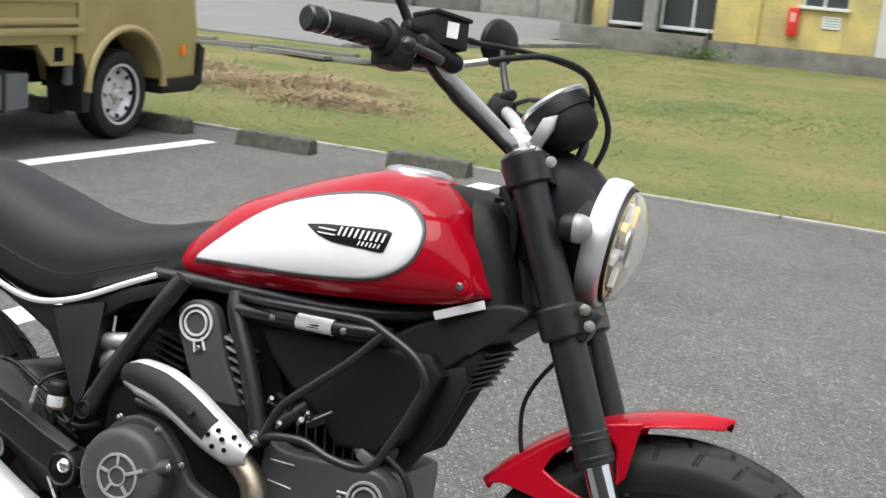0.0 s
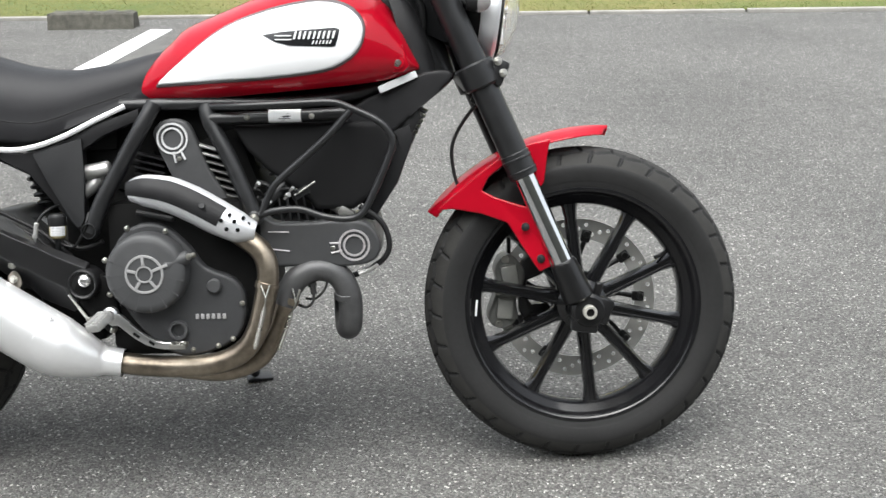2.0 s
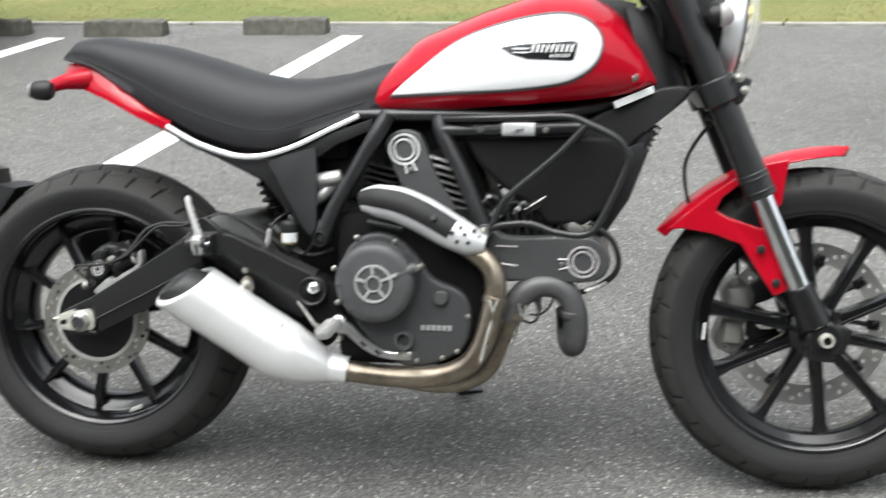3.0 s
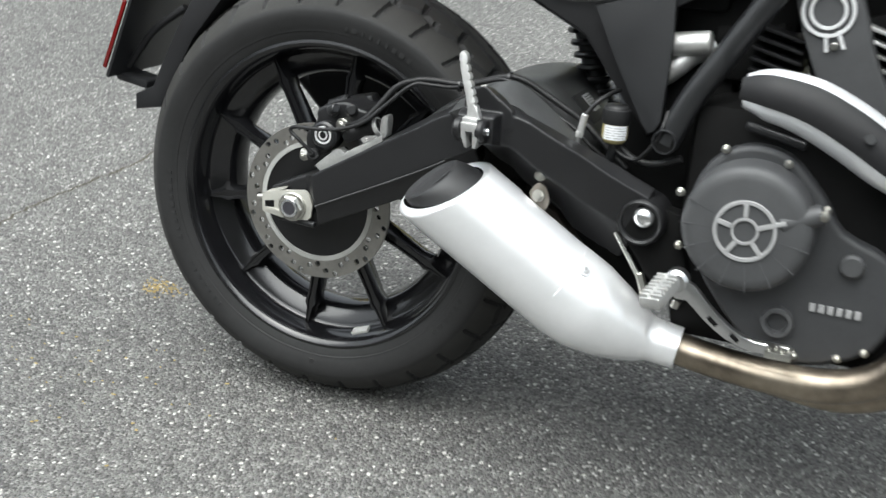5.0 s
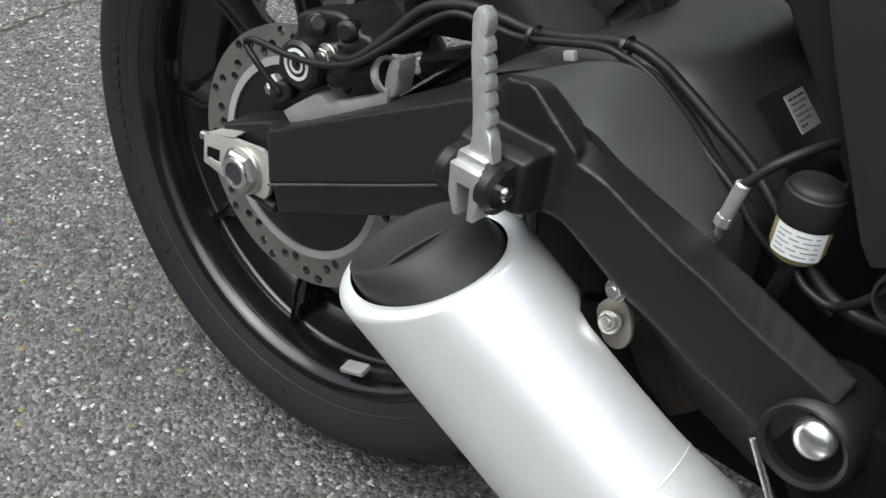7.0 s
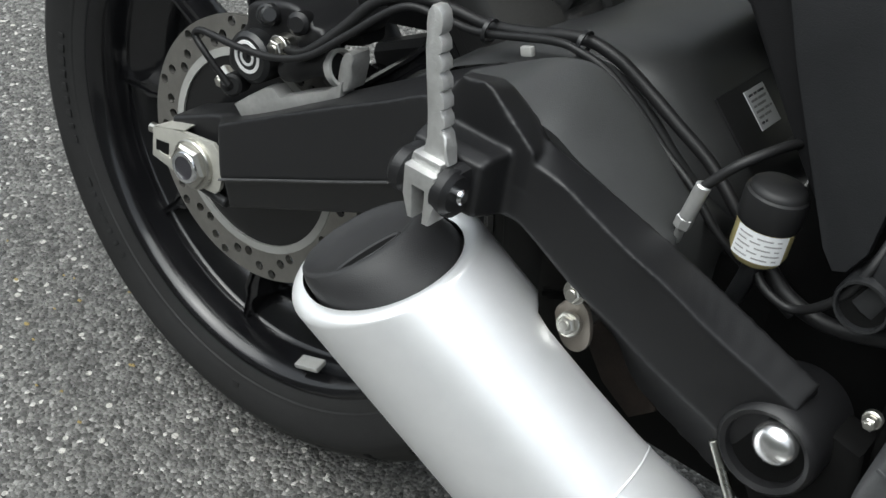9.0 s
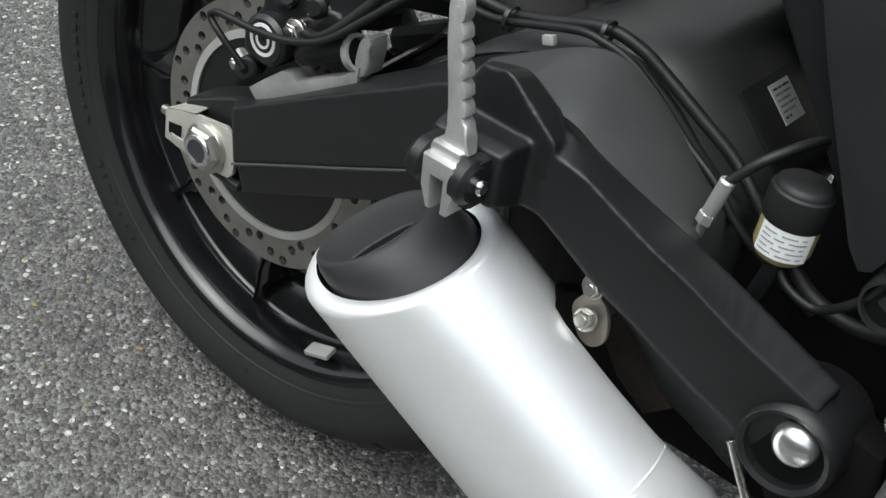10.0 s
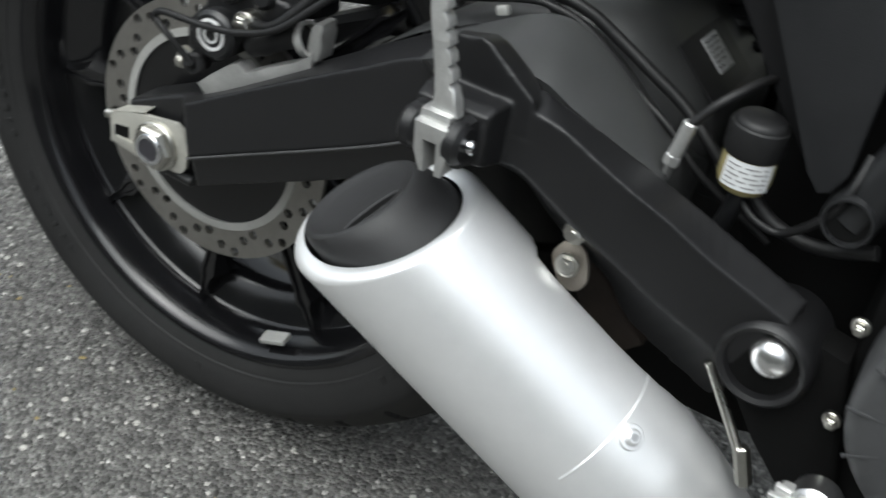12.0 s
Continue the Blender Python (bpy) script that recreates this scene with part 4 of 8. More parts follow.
def wheel(name, label, basis, rim, outer, half, seg, pitch, spokes, first, w, hub, lip, dish, deep=False):
    face = [(rim + lip, 0.84), (rim + lip, 0.885), (rim + lip - 0.004, 0.9), (rim + lip - 0.0075, 0.88), (rim - 0.004, 0.83), (rim - 0.009, 0.72), (rim - 0.0115, 0.62), (rim - 0.024, 0.5), (rim - 0.028, 0.35), (rim - 0.03, 0)]
    if deep:                                  # a dark well, then a broad raised band that carries the spokes
        face = face[:4] + [(rim - 0.003, 0.84), (rim - 0.007, 0.72), (rim - 0.0095, 0.58), (rim - 0.0115, 0.48), (rim - 0.0145, 0.45), (rim - 0.018, 0.435), (rim - 0.037, 0.31), (rim - 0.0415, 0.26), (rim - 0.045, 0.15), (rim - 0.046, 0)]
    out = [(r, -k * half) for r, k in face] + [(r, k * half) for r, k in reversed(face[:-1])]
    back = [(rim + 0.008, 0.8 * half), (rim - 0.004, 0.6 * half), (rim - 0.018, 0.4 * half), (rim - 0.018, -0.4 * half), (rim - 0.004, -0.6 * half), (rim + 0.008, -0.8 * half)]
    if deep:
        back = [(rim + 0.008, 0.8 * half), (rim - 0.001, 0.6 * half), (rim - 0.004, 0.4 * half), (rim - 0.004, -0.4 * half), (rim - 0.001, -0.6 * half), (rim + 0.008, -0.8 * half)]
    wl = bpart(name, lathe(out + back, 120), GLOSSBLACK, label)
    wl.matrix_basis = basis
    tyre(rim + 0.002, outer, half, seg, pitch, wl)
    part("hub", lathe([(0.012, -hub), (0.03, -hub), (0.034, -hub + 0.006), (0.036, -hub * 0.6), (0.05, -hub * 0.45), (0.05, hub * 0.45), (0.036, hub * 0.6), (0.034, hub - 0.006), (0.03, hub), (0.012, hub)], 48), GLOSSBLACK, wl)
    sp = part("spoke", spoke(0.042, rim - (0.006 if deep else 0.011), w, 0.017, dish, 0.2 * dish, deep), GLOSSBLACK, wl, basis=Matrix.Rotation(-radians(first), 4, "Y"))
    for k in range(1, spokes):
        again(sp, Matrix.Rotation(-radians(first + 360 / spokes * k), 4, "Y"), wl)
    return wl


FW, RW = Vector((1.437, 0, 0.3135)), Vector((0.009, 0.007, 0.3115))
front = wheel("front_wheel", "black cast ten-spoke front wheel", STEER @ Matrix.Translation(FW), 0.2286, 0.3135, 0.055, 810, 30, 10, -12, 0.0155, 0.075, 0.006, -0.008)
rear = wheel("rear_wheel", "black cast ten-spoke rear wheel", Matrix.Translation(RW), 0.219, 0.3115, 0.0865, 810, 30, 10, 190, 0.0125, 0.075, 0.008, -0.034, True)

# front disc and its carrier, on the far side
part("brake_disc", drilled(0.123, 0.163, 60, (0.28, 0.72, 0.5), 0.0045, 0.005), DISCRING, front, "drilled steel brake disc", basis=Matrix.Translation((0, 0.062, 0)))
arm_bm = tube([(0.045, 0.055, 0), (0.085, 0.06, 0.006), (0.122, 0.062, 0.0)], [0.007, 0.0045, 0.006], 10, 4)
arm_bm = merge(arm_bm, box((0.129, 0.06, 0), (0.026, 0.013, 0.02), 0.004, (0, 6, 0)), lathe([(0.0, 0.046), (0.006, 0.046), (0.0075, 0.05), (0.0075, 0.054), (0.0, 0.054)], 16, (0.133, 0, 0)))
ca = part("disc_carrier_arm", arm_bm, BLACK, front)
for k in range(1, 9):
    again(ca, Matrix.Rotation(2 * math.pi * k / 9, 4, "Y"), front)
part("valve_stem", tube([(0.175, 0.0, 0.098), (0.163, -0.006, 0.092), (0.15, -0.012, 0.088)], 0.004, 8, 3), SOFT, front)
part("rim_sticker", box((-0.212, -0.043, 0.0), (0.004, 0.006, 0.032), 0.001, (0, 6, 0)), LABEL, front, "small white rim sticker")

# rear disc with hub plate, balance weight, valve
part("brake_disc", drilled(0.086, 0.1128, 48, (0.25, 0.62, 0.8, 0.4), 0.0042, 0.005), DISC, rear, "drilled steel brake disc", basis=Matrix.Translation((0, -0.089, 0)))
part("disc_edge_ring", lathe([(0.0805, -0.0922), (0.0872, -0.0922), (0.0872, -0.086), (0.0805, -0.086)], 64), DISCRING, rear, "pale disc inner ring")
part("disc_carrier", lathe([(0.02, -0.088), (0.081, -0.09), (0.081, -0.082), (0.02, -0.074)], 48), BLACK, rear)
part("balance_weight", box((0.0695, -0.067, -0.1905), (0.027, 0.014, 0.005), 0.0015, (14, -21, 0)), DISCRING, rear, "grey stick-on balance weight")
part("valve_stem", tube([(-0.182, 0.0, 0.075), (-0.165, -0.004, 0.07), (-0.15, -0.01, 0.066)], 0.004, 8, 3), SOFT, rear)
# raised sidewall marks
mark = part("sidewall_mark", box((0, 0, 0), (0.008, 0.0012, 0.012), 0.0003), RUBBER, rear, basis=pose(0, -0.0843, -0.252))
random.seed(21)
for start, count in ((180, 9), (213, 7), (60, 9), (320, 6)):
    for k in range(count):
        a = radians(start + k * 2.9)
        again(mark, Matrix.Rotation(-a, 4, "Y") @ pose(0.252, -0.0843, 0) @ Matrix.Rotation(radians(90), 4, "Y") @ Matrix.Diagonal((random.choice((0.5, 0.8, 1.0)), 1, 1, 1)), rear)

# -------- rear swingarm
beam = [(-1, -0.78), (-0.72, -1), (0.72, -1), (1, -0.8), (1, 0.8), (0.7, 1), (-0.55, 1), (-1, 0.62), (-1.0, -0.35), (-0.93, -0.45)]
LEG_RIDGE = [(0.031, -0.149, 0.3686), (0.077, -0.151, 0.397), (0.138, -0.154, 0.4334), (0.185, -0.158, 0.461), (0.216, -0.162, 0.48), (0.262, -0.17, 0.5)]
LEG_TOP = [(0.0, -0.112, 0.354), (0.041, -0.112, 0.374), (0.104, -0.114, 0.4153), (0.152, -0.116, 0.4467), (0.1835, -0.118, 0.4674), (0.24, -0.12, 0.502)]
LEG_BACK = [(0.0, -0.086, 0.345), (0.041, -0.085, 0.366), (0.104, -0.085, 0.407), (0.152, -0.085, 0.438), (0.1835, -0.085, 0.458), (0.24, -0.082, 0.49)]
LEG_UNDER = [(0.02, -0.086, 0.29), (0.07, -0.085, 0.313), (0.12, -0.085, 0.337), (0.165, -0.085, 0.36), (0.2, -0.085, 0.382), (0.255, -0.082, 0.42)]
LEG_LOW = [(0.0406, -0.139, 0.2966), (0.0957, -0.14, 0.3238), (0.1488, -0.142, 0.3502), (0.198, -0.145, 0.376), (0.23, -0.148, 0.394), (0.275, -0.156, 0.424)]
LEG_GROOVE = [(0.0395, -0.151, 0.3274), (0.095, -0.153, 0.3554), (0.1477, -0.156, 0.382), (0.1988, -0.16, 0.409), (0.228, -0.163, 0.426), (0.27, -0.17, 0.45)]
RIDGE = [(0.296, -0.222, 0.505), (0.326, -0.2215, 0.5085), (0.35, -0.219, 0.5045), (0.369, -0.2165, 0.495), (0.395, -0.212, 0.4815), (0.419, -0.206, 0.4695), (0.4495, -0.1985, 0.4515), (0.4985, -0.185, 0.4265)]
LOWER = [(0.3, -0.221, 0.468), (0.325, -0.22, 0.471), (0.336, -0.22, 0.468), (0.349, -0.217, 0.459), (0.37, -0.212, 0.444), (0.395, -0.206, 0.43), (0.426, -0.198, 0.411), (0.485, -0.184, 0.381)]
CREASE = [(0.3043, -0.204, 0.5106), (0.326, -0.2038, 0.5167), (0.3398, -0.1982, 0.5098), (0.3634, -0.1905, 0.4987), (0.3811, -0.1861, 0.4908), (0.4028, -0.1818, 0.4815), (0.4353, -0.1767, 0.4677), (0.5013, -0.1665, 0.4369)]
BELLY = [(0.3, -0.165, 0.44), (0.318, -0.165, 0.432), (0.328, -0.165, 0.424), (0.342, -0.165, 0.414), (0.365, -0.165, 0.402), (0.384, -0.164, 0.391), (0.405, -0.162, 0.367), (0.465, -0.157, 0.338)]
TOP = [(0.2365, -0.1473, 0.5027), (0.2747, -0.1492, 0.5256), (0.2919, -0.1492, 0.5342), (0.3119, -0.1492, 0.5361), (0.3377, -0.1492, 0.5237), (0.3597, -0.1492, 0.5075), (0.394, -0.1492, 0.4798), (0.5039, -0.1425, 0.4377)]
INNER = [(0.22, -0.08, 0.474), (0.262, -0.075, 0.5), (0.28, -0.072, 0.51), (0.303, -0.07, 0.51), (0.332, -0.068, 0.494), (0.36, -0.066, 0.472), (0.4, -0.062, 0.442), (0.505, -0.06, 0.405)]
KEEL = [(0.27, -0.07, 0.445), (0.29, -0.07, 0.442), (0.31, -0.07, 0.436), (0.33, -0.07, 0.424), (0.355, -0.07, 0.405), (0.38, -0.07, 0.39), (0.41, -0.07, 0.372), (0.48, -0.07, 0.345)]
def skin(*lines):
    """A solid through long lines that run side by side."""
    rows = [curve(l, 5) for l in lines]
    return loft([[r[i] for r in rows] for i in range(len(rows[0]))])


STEP = [(0.2322, -0.1743, 0.4896), (0.2665, -0.187, 0.5082), (0.294, -0.1929, 0.5171), (0.3234, -0.1949, 0.5161), (0.343, -0.1929, 0.5063), (0.3704, -0.1851, 0.4916), (0.4037, -0.1792, 0.4749), (0.5017, -0.1655, 0.4318)]
front_leg = skin(RIDGE, CREASE, [(x, y + 0.012, z - 0.03) for x, y, z in CREASE], BELLY, LOWER)
rear_leg = skin(LEG_RIDGE, LEG_TOP, LEG_BACK, LEG_UNDER, LEG_LOW, [(x, y + 0.004, z - 0.004) for x, y, z in LEG_GROOVE], LEG_GROOVE)
leg_end = plate([(-0.041, 0.336), (0.0, 0.3565), (0.045, 0.376), (0.05, 0.303), (0.02, 0.29), (-0.03, 0.288)], -0.128, -0.088, 0.004)
bend = skin(*[line[:7] for line in (STEP, TOP, INNER, KEEL, BELLY)])
block = loft([
    [(0.262, -0.15, 0.452), (0.31, -0.15, 0.452), (0.305, -0.15, 0.48), (0.258, -0.15, 0.48)],
    [(0.265, -0.2, 0.462), (0.32, -0.2, 0.466), (0.318, -0.2, 0.508), (0.262, -0.2, 0.508)],
    [(0.2695, -0.238, 0.472), (0.3175, -0.238, 0.474), (0.3175, -0.238, 0.511), (0.2695, -0.238, 0.51)],
    [(0.2705, -0.247, 0.477), (0.316, -0.247, 0.477), (0.316, -0.247, 0.508), (0.2705, -0.247, 0.507)]])
fin = loft([
    [(0.266, -0.221, 0.487), (0.332, -0.222, 0.492), (0.331, -0.222, 0.5145), (0.3075, -0.221, 0.5305), (0.297, -0.2205, 0.538), (0.291, -0.22, 0.5395), (0.276, -0.219, 0.5365), (0.269, -0.219, 0.522)],
    [(0.262, -0.203, 0.48), (0.336, -0.203, 0.49), (0.3285, -0.203, 0.512), (0.3115, -0.202, 0.527), (0.2985, -0.2015, 0.535), (0.292, -0.201, 0.5365), (0.268, -0.2, 0.53), (0.262, -0.2, 0.517)],
    [(0.242, -0.155, 0.465), (0.335, -0.155, 0.47), (0.332, -0.16, 0.488), (0.315, -0.165, 0.497), (0.3, -0.165, 0.503), (0.285, -0.165, 0.504), (0.255, -0.165, 0.495), (0.245, -0.16, 0.485)]])
bpart("mudguard_side", bend, PANEL, "dark grey plastic side skin of the mudguard", smooth=60)
swing = fused("swingarm", [rear_leg, leg_end, front_leg, block, fin], CAST, "satin black cast boomerang swingarm", rounds=11)
left = mirrored(arm([(-0.01, -0.113, 0.318, 0.018, 0.032), (0.1, -0.117, 0.37, 0.024, 0.04), (0.25, -0.13, 0.46, 0.032, 0.042), (0.36, -0.138, 0.45, 0.034, 0.039), (0.5, -0.14, 0.39, 0.028, 0.03)], beam))
part("far_arm", left, CAST, swing)
bpart("chain_guard", plate([(-0.11, 0.415), (-0.12, 0.46), (-0.06, 0.484), (0.0, 0.487), (0.1, 0.498), (0.22, 0.49), (0.26, 0.44), (0.1, 0.39), (-0.03, 0.36)], 0.116, 0.136, 0.006), PLASTIC, "black plastic chain guard on the far side")
# a paler tube paints the highlight along the groove's edge
part("groove_line", tube([(x, y - 0.0006, z - 0.001) for x, y, z in LEG_GROOVE[:5]], 0.0011, 8, 5), PIPEDARK, swing)
part("pivot_ring", lathe([(0.0215, -0.186), (0.0225, -0.1915), (0.0255, -0.193), (0.028, -0.1905), (0.029, -0.185), (0.03, -0.14), (0.0215, -0.14)], 40, (0.492, 0, 0.398)), CAST, swing)
part("pivot_cup", lathe([(0.0, -0.1865), (0.022, -0.1865), (0.022, -0.165), (0.0, -0.165)], 32, (0.492, 0, 0.398)), DEEP, swing)
part("pivot_bolt", lathe([(0.0, -0.198), (0.0045, -0.1975), (0.009, -0.1957), (0.012, -0.1925), (0.0133, -0.1885), (0.0133, -0.183), (0.0, -0.183)], 32, (0.4955, 0, 0.4045)), BOLTALU, swing, "polished domed pivot bolt")

# folded-up passenger peg in its two lugs
for x0 in (0.278, 0.3055):
    part("peg_boss", rod((x0 - 0.006, -0.258, 0.4935), (x0 + 0.006, -0.258, 0.4935), 0.0128, 24, 0.003), CAST, swing)
    part("boss_arm", box((x0, -0.243, 0.4915), (0.0115, 0.036, 0.029), 0.005), CAST, swing)
part("peg_pin", rod((0.2745, -0.258, 0.494), (0.3165, -0.258, 0.494), 0.0045, 16, 0.001), CHROME, swing)
bm = plate([(0.2775, 0.5065), (0.2795, 0.511), (0.2805, 0.517), (0.2795, 0.53), (0.2778, 0.545), (0.2758, 0.56), (0.2745, 0.572), (0.2748, 0.578), (0.277, 0.5815), (0.2805, 0.5822), (0.2838, 0.58), (0.2852, 0.575),
            (0.2848, 0.5705), (0.2832, 0.5685), (0.2855, 0.566), (0.2862, 0.5615), (0.2843, 0.5595), (0.2868, 0.557), (0.2876, 0.5525), (0.2856, 0.5505), (0.2882, 0.548), (0.289, 0.5435), (0.287, 0.5415), (0.2896, 0.539),
            (0.2904, 0.5345), (0.2884, 0.5325), (0.291, 0.53), (0.2918, 0.5255), (0.2898, 0.5235), (0.2926, 0.521), (0.294, 0.5145), (0.2955, 0.5065)], -0.2635, -0.254, 0.0016, 2)
for v in bm.verts:
    v.co.y += 0.004 + (v.co.z - 0.505) * 0.12
    v.co.x += -0.007 + 0.015 * (0.58 - v.co.z) / 0.075
peg = bpart("passenger_peg", merge(bm, box((0.292, -0.2565, 0.504), (0.02, 0.014, 0.009), 0.003)), CASTALU, "cast aluminium folding passenger peg")
bm = plate([(0.284, 0.503), (0.304, 0.503), (0.304, 0.486), (0.3, 0.474), (0.296, 0.474), (0.2975, 0.493), (0.2895, 0.493), (0.2895, 0.474), (0.2865, 0.474), (0.283, 0.486)], -0.2695, -0.248, 0.0024)
for v in bm.verts:                             # its prongs lean forward
    v.co.x += 0.17 * (0.503 - v.co.z) - 0.001
part("clevis", bm, CASTALU, peg)

# axle adjuster, nut and bolt
adj = bpart("axle_adjuster", plate([(-0.0485, 0.327), (-0.0475, 0.3015), (-0.016, 0.2975), (0.007, 0.2985), (0.024, 0.3005), (0.0285, 0.306), (0.03, 0.3235), (0.0245, 0.338), (0.017, 0.3425), (-0.0145, 0.3375), (-0.0316, 0.3335)], -0.139, -0.1345, 0.0012), ZINC, "zinc-plated axle adjuster plate")
part("adjuster_slot", plate([(-0.0432, 0.318), (-0.0292, 0.3205), (-0.0288, 0.3105), (-0.0429, 0.309)], -0.1396, -0.138, 0.0), DEEP, adj)
part("adjuster_slit", plate([(-0.018, 0.325), (-0.0146, 0.3253), (-0.0142, 0.3172), (-0.017, 0.318)], -0.1396, -0.138, 0.0), DEEP, adj)
part("slot_sill", box((-0.027, -0.1396, 0.3065), (0.026, 0.0014, 0.005), 0.0005, (0, 5, 0)), ZINC, adj)
part("flange", loft([[(-0.047, -0.136, 0.3275), (-0.047, -0.139, 0.3285), (-0.037, -0.118, 0.3335), (-0.037, -0.116, 0.3325)], [(-0.0145, -0.136, 0.338), (-0.0145, -0.139, 0.339), (-0.012, -0.118, 0.3435), (-0.012, -0.116, 0.3425)]]), ZINC, adj)
part("axle_nut", rod((0.0, -0.138, 0.3165), (0.0, -0.149, 0.3165), 0.0185, 6, 0.0025), STEEL, adj, "plated axle nut")
part("nut_washer", rod((0.0, -0.136, 0.3165), (0.0, -0.143, 0.3165), 0.0205, 32, 0.001), STEEL, adj)
part("axle_end", lathe([(0.0095, -0.146), (0.0095, -0.1505), (0.0125, -0.1505), (0.0135, -0.149), (0.0135, -0.14), (0.0095, -0.14)], 28, (0.0, 0, 0.3165)), CHROME, adj)
# a solid disc, painted dark for the shade inside the bore
part("axle_bore", rod((0.0, -0.14, 0.3165), (0.0, -0.1497, 0.3165), 0.0097, 24), BOREDARK, adj, "dark hollow of the axle")
part("adjuster_bolt", rod((-0.06, -0.13, 0.3185), (-0.04, -0.13, 0.321), 0.0042, 12, 0.001), STEEL, adj)
part("lower_guide", rod((-0.016, -0.132, 0.2965), (0.032, -0.132, 0.2935), 0.0045, 12, 0.001), SATIN, adj)

# -------- rear caliper
cal = bpart("rear_caliper", plate([(0.012, 0.4), (0.012, 0.42), (0.026, 0.438), (0.026, 0.452), (0.038, 0.461), (0.066, 0.47), (0.085, 0.464), (0.1, 0.46), (0.094, 0.444), (0.078, 0.436), (0.06, 0.42), (0.049, 0.402), (0.037, 0.393), (0.02, 0.395)], -0.118, -0.04, 0.006, 3, 3), CAST, "black cast rear brake caliper")
cal.matrix_basis = Matrix.Translation((-0.006, 0, -0.001))
part("pad_cap", rod((0.044, -0.115, 0.422), (0.044, -0.131, 0.422), 0.0192, 32, 0.003), SATIN, cal)
part("cap_ring", lathe([(0.0098, -0.131), (0.0124, -0.131), (0.0124, -0.1316), (0.0098, -0.1316)], 32, (0.0435, 0, 0.423)), WHITEINK, cal, "white printed ring mark")
part("cap_ring", lathe([(0.0048, -0.131), (0.0068, -0.131), (0.0068, -0.1316), (0.0048, -0.1316)], 28, (0.0435, 0, 0.423)), WHITEINK, cal)
part("ring_tick", box((0.0435, -0.1316, 0.4265), (0.0018, 0.0008, 0.009), 0), SATIN, cal)
part("banjo", merge(rod((0.07, -0.11, 0.4405), (0.07, -0.127, 0.4405), 0.0088, 20, 0.002), hexbolt((0.07, -0.127, 0.4405), (0, -1, 0), 0.0068, 0.007)), STEEL, cal)
part("slide_boot", tube([(0.074, -0.122, 0.422), (0.085, -0.122, 0.43), (0.098, -0.121, 0.438), (0.116, -0.12, 0.448)], [0.0075, 0.0105, 0.0095, 0.0108], 18, 4), SOFT, cal)
part("bleed_boss", merge(rod((0.048, -0.1, 0.452), (0.054, -0.128, 0.4585), 0.0085, 18, 0.002), rod((0.053, -0.125, 0.4575), (0.062, -0.132, 0.4635), 0.0062, 16, 0.0015)), SATIN, cal)
part("upper_lobe", merge(rod((0.07, -0.09, 0.455), (0.081, -0.125, 0.462), 0.0085, 16, 0.003), rod((0.03, -0.085, 0.45), (0.06, -0.085, 0.464), 0.012, 18, 0.004)), CAST, cal)
part("far_body", box((0.05, -0.05, 0.44), (0.085, 0.03, 0.045), 0.01, (0, -20, 0)), CAST, cal)
part("abs_sensor", merge(rod((0.022, -0.112, 0.389), (0.03, -0.132, 0.394), 0.0088, 18, 0.002), rod((0.028, -0.135, 0.397), (0.029, -0.13, 0.392), 0.004, 10, 0.001)), SOFT, cal)
part("sensor_bolt", merge(hexbolt((0.01, -0.118, 0.386), (0, -1, 0), 0.005, 0.006), rod((0.004, -0.112, 0.39), (0.018, -0.118, 0.388), 0.0055, 12, 0.001)), STEEL, cal)
br = bpart("caliper_bracket", plate([(0.033, 0.384), (0.044, 0.3945), (0.062, 0.4105), (0.069, 0.4135), (0.077, 0.409), (0.097, 0.4215), (0.118, 0.433), (0.132, 0.446), (0.132, 0.43), (0.11, 0.413), (0.075, 0.39), (0.045, 0.374)], -0.128, -0.112, 0.0025), CASTGREY, "bare cast aluminium caliper bracket")
br.matrix_basis = Matrix.Translation((-0.008, 0, -0.007))
part("bracket_end", plate([(0.127, 0.437), (0.1255, 0.45), (0.127, 0.462), (0.1305, 0.467), (0.1355, 0.467), (0.1365, 0.46), (0.136, 0.44)], -0.126, -0.106, 0.003, 2, 2), CASTGREY, br)
part("pin_socket", lathe([(0.0108, -0.003), (0.0128, -0.003), (0.0134, -0.0015), (0.0134, 0.003), (0.0108, 0.003)], 32, (0, 0, 0), "x"), CASTALU, br, basis=pose(0.122, -0.12, 0.45, 0, -29, 0))

# -------- cables along the swingarm
bpart("brake_line", tube([(0.024, -0.134, 0.395), (0.006, -0.14, 0.413), (-0.007, -0.14, 0.423), (-0.002, -0.14, 0.429), (0.012, -0.14, 0.4305), (0.039, -0.14, 0.432), (0.071, -0.14, 0.438), (0.1, -0.138, 0.451), (0.125, -0.13, 0.475), (0.158, -0.12, 0.506), (0.186, -0.115, 0.509), (0.217, -0.115, 0.511), (0.271, -0.12, 0.529), (0.291, -0.12, 0.53), (0.311, -0.118, 0.525), (0.334, -0.116, 0.511), (0.358, -0.116, 0.494), (0.383, -0.12, 0.482), (0.41, -0.12, 0.46), (0.46, -0.11, 0.43)], 0.0027, 10, 6), SOFT, "thin black sensor cable")
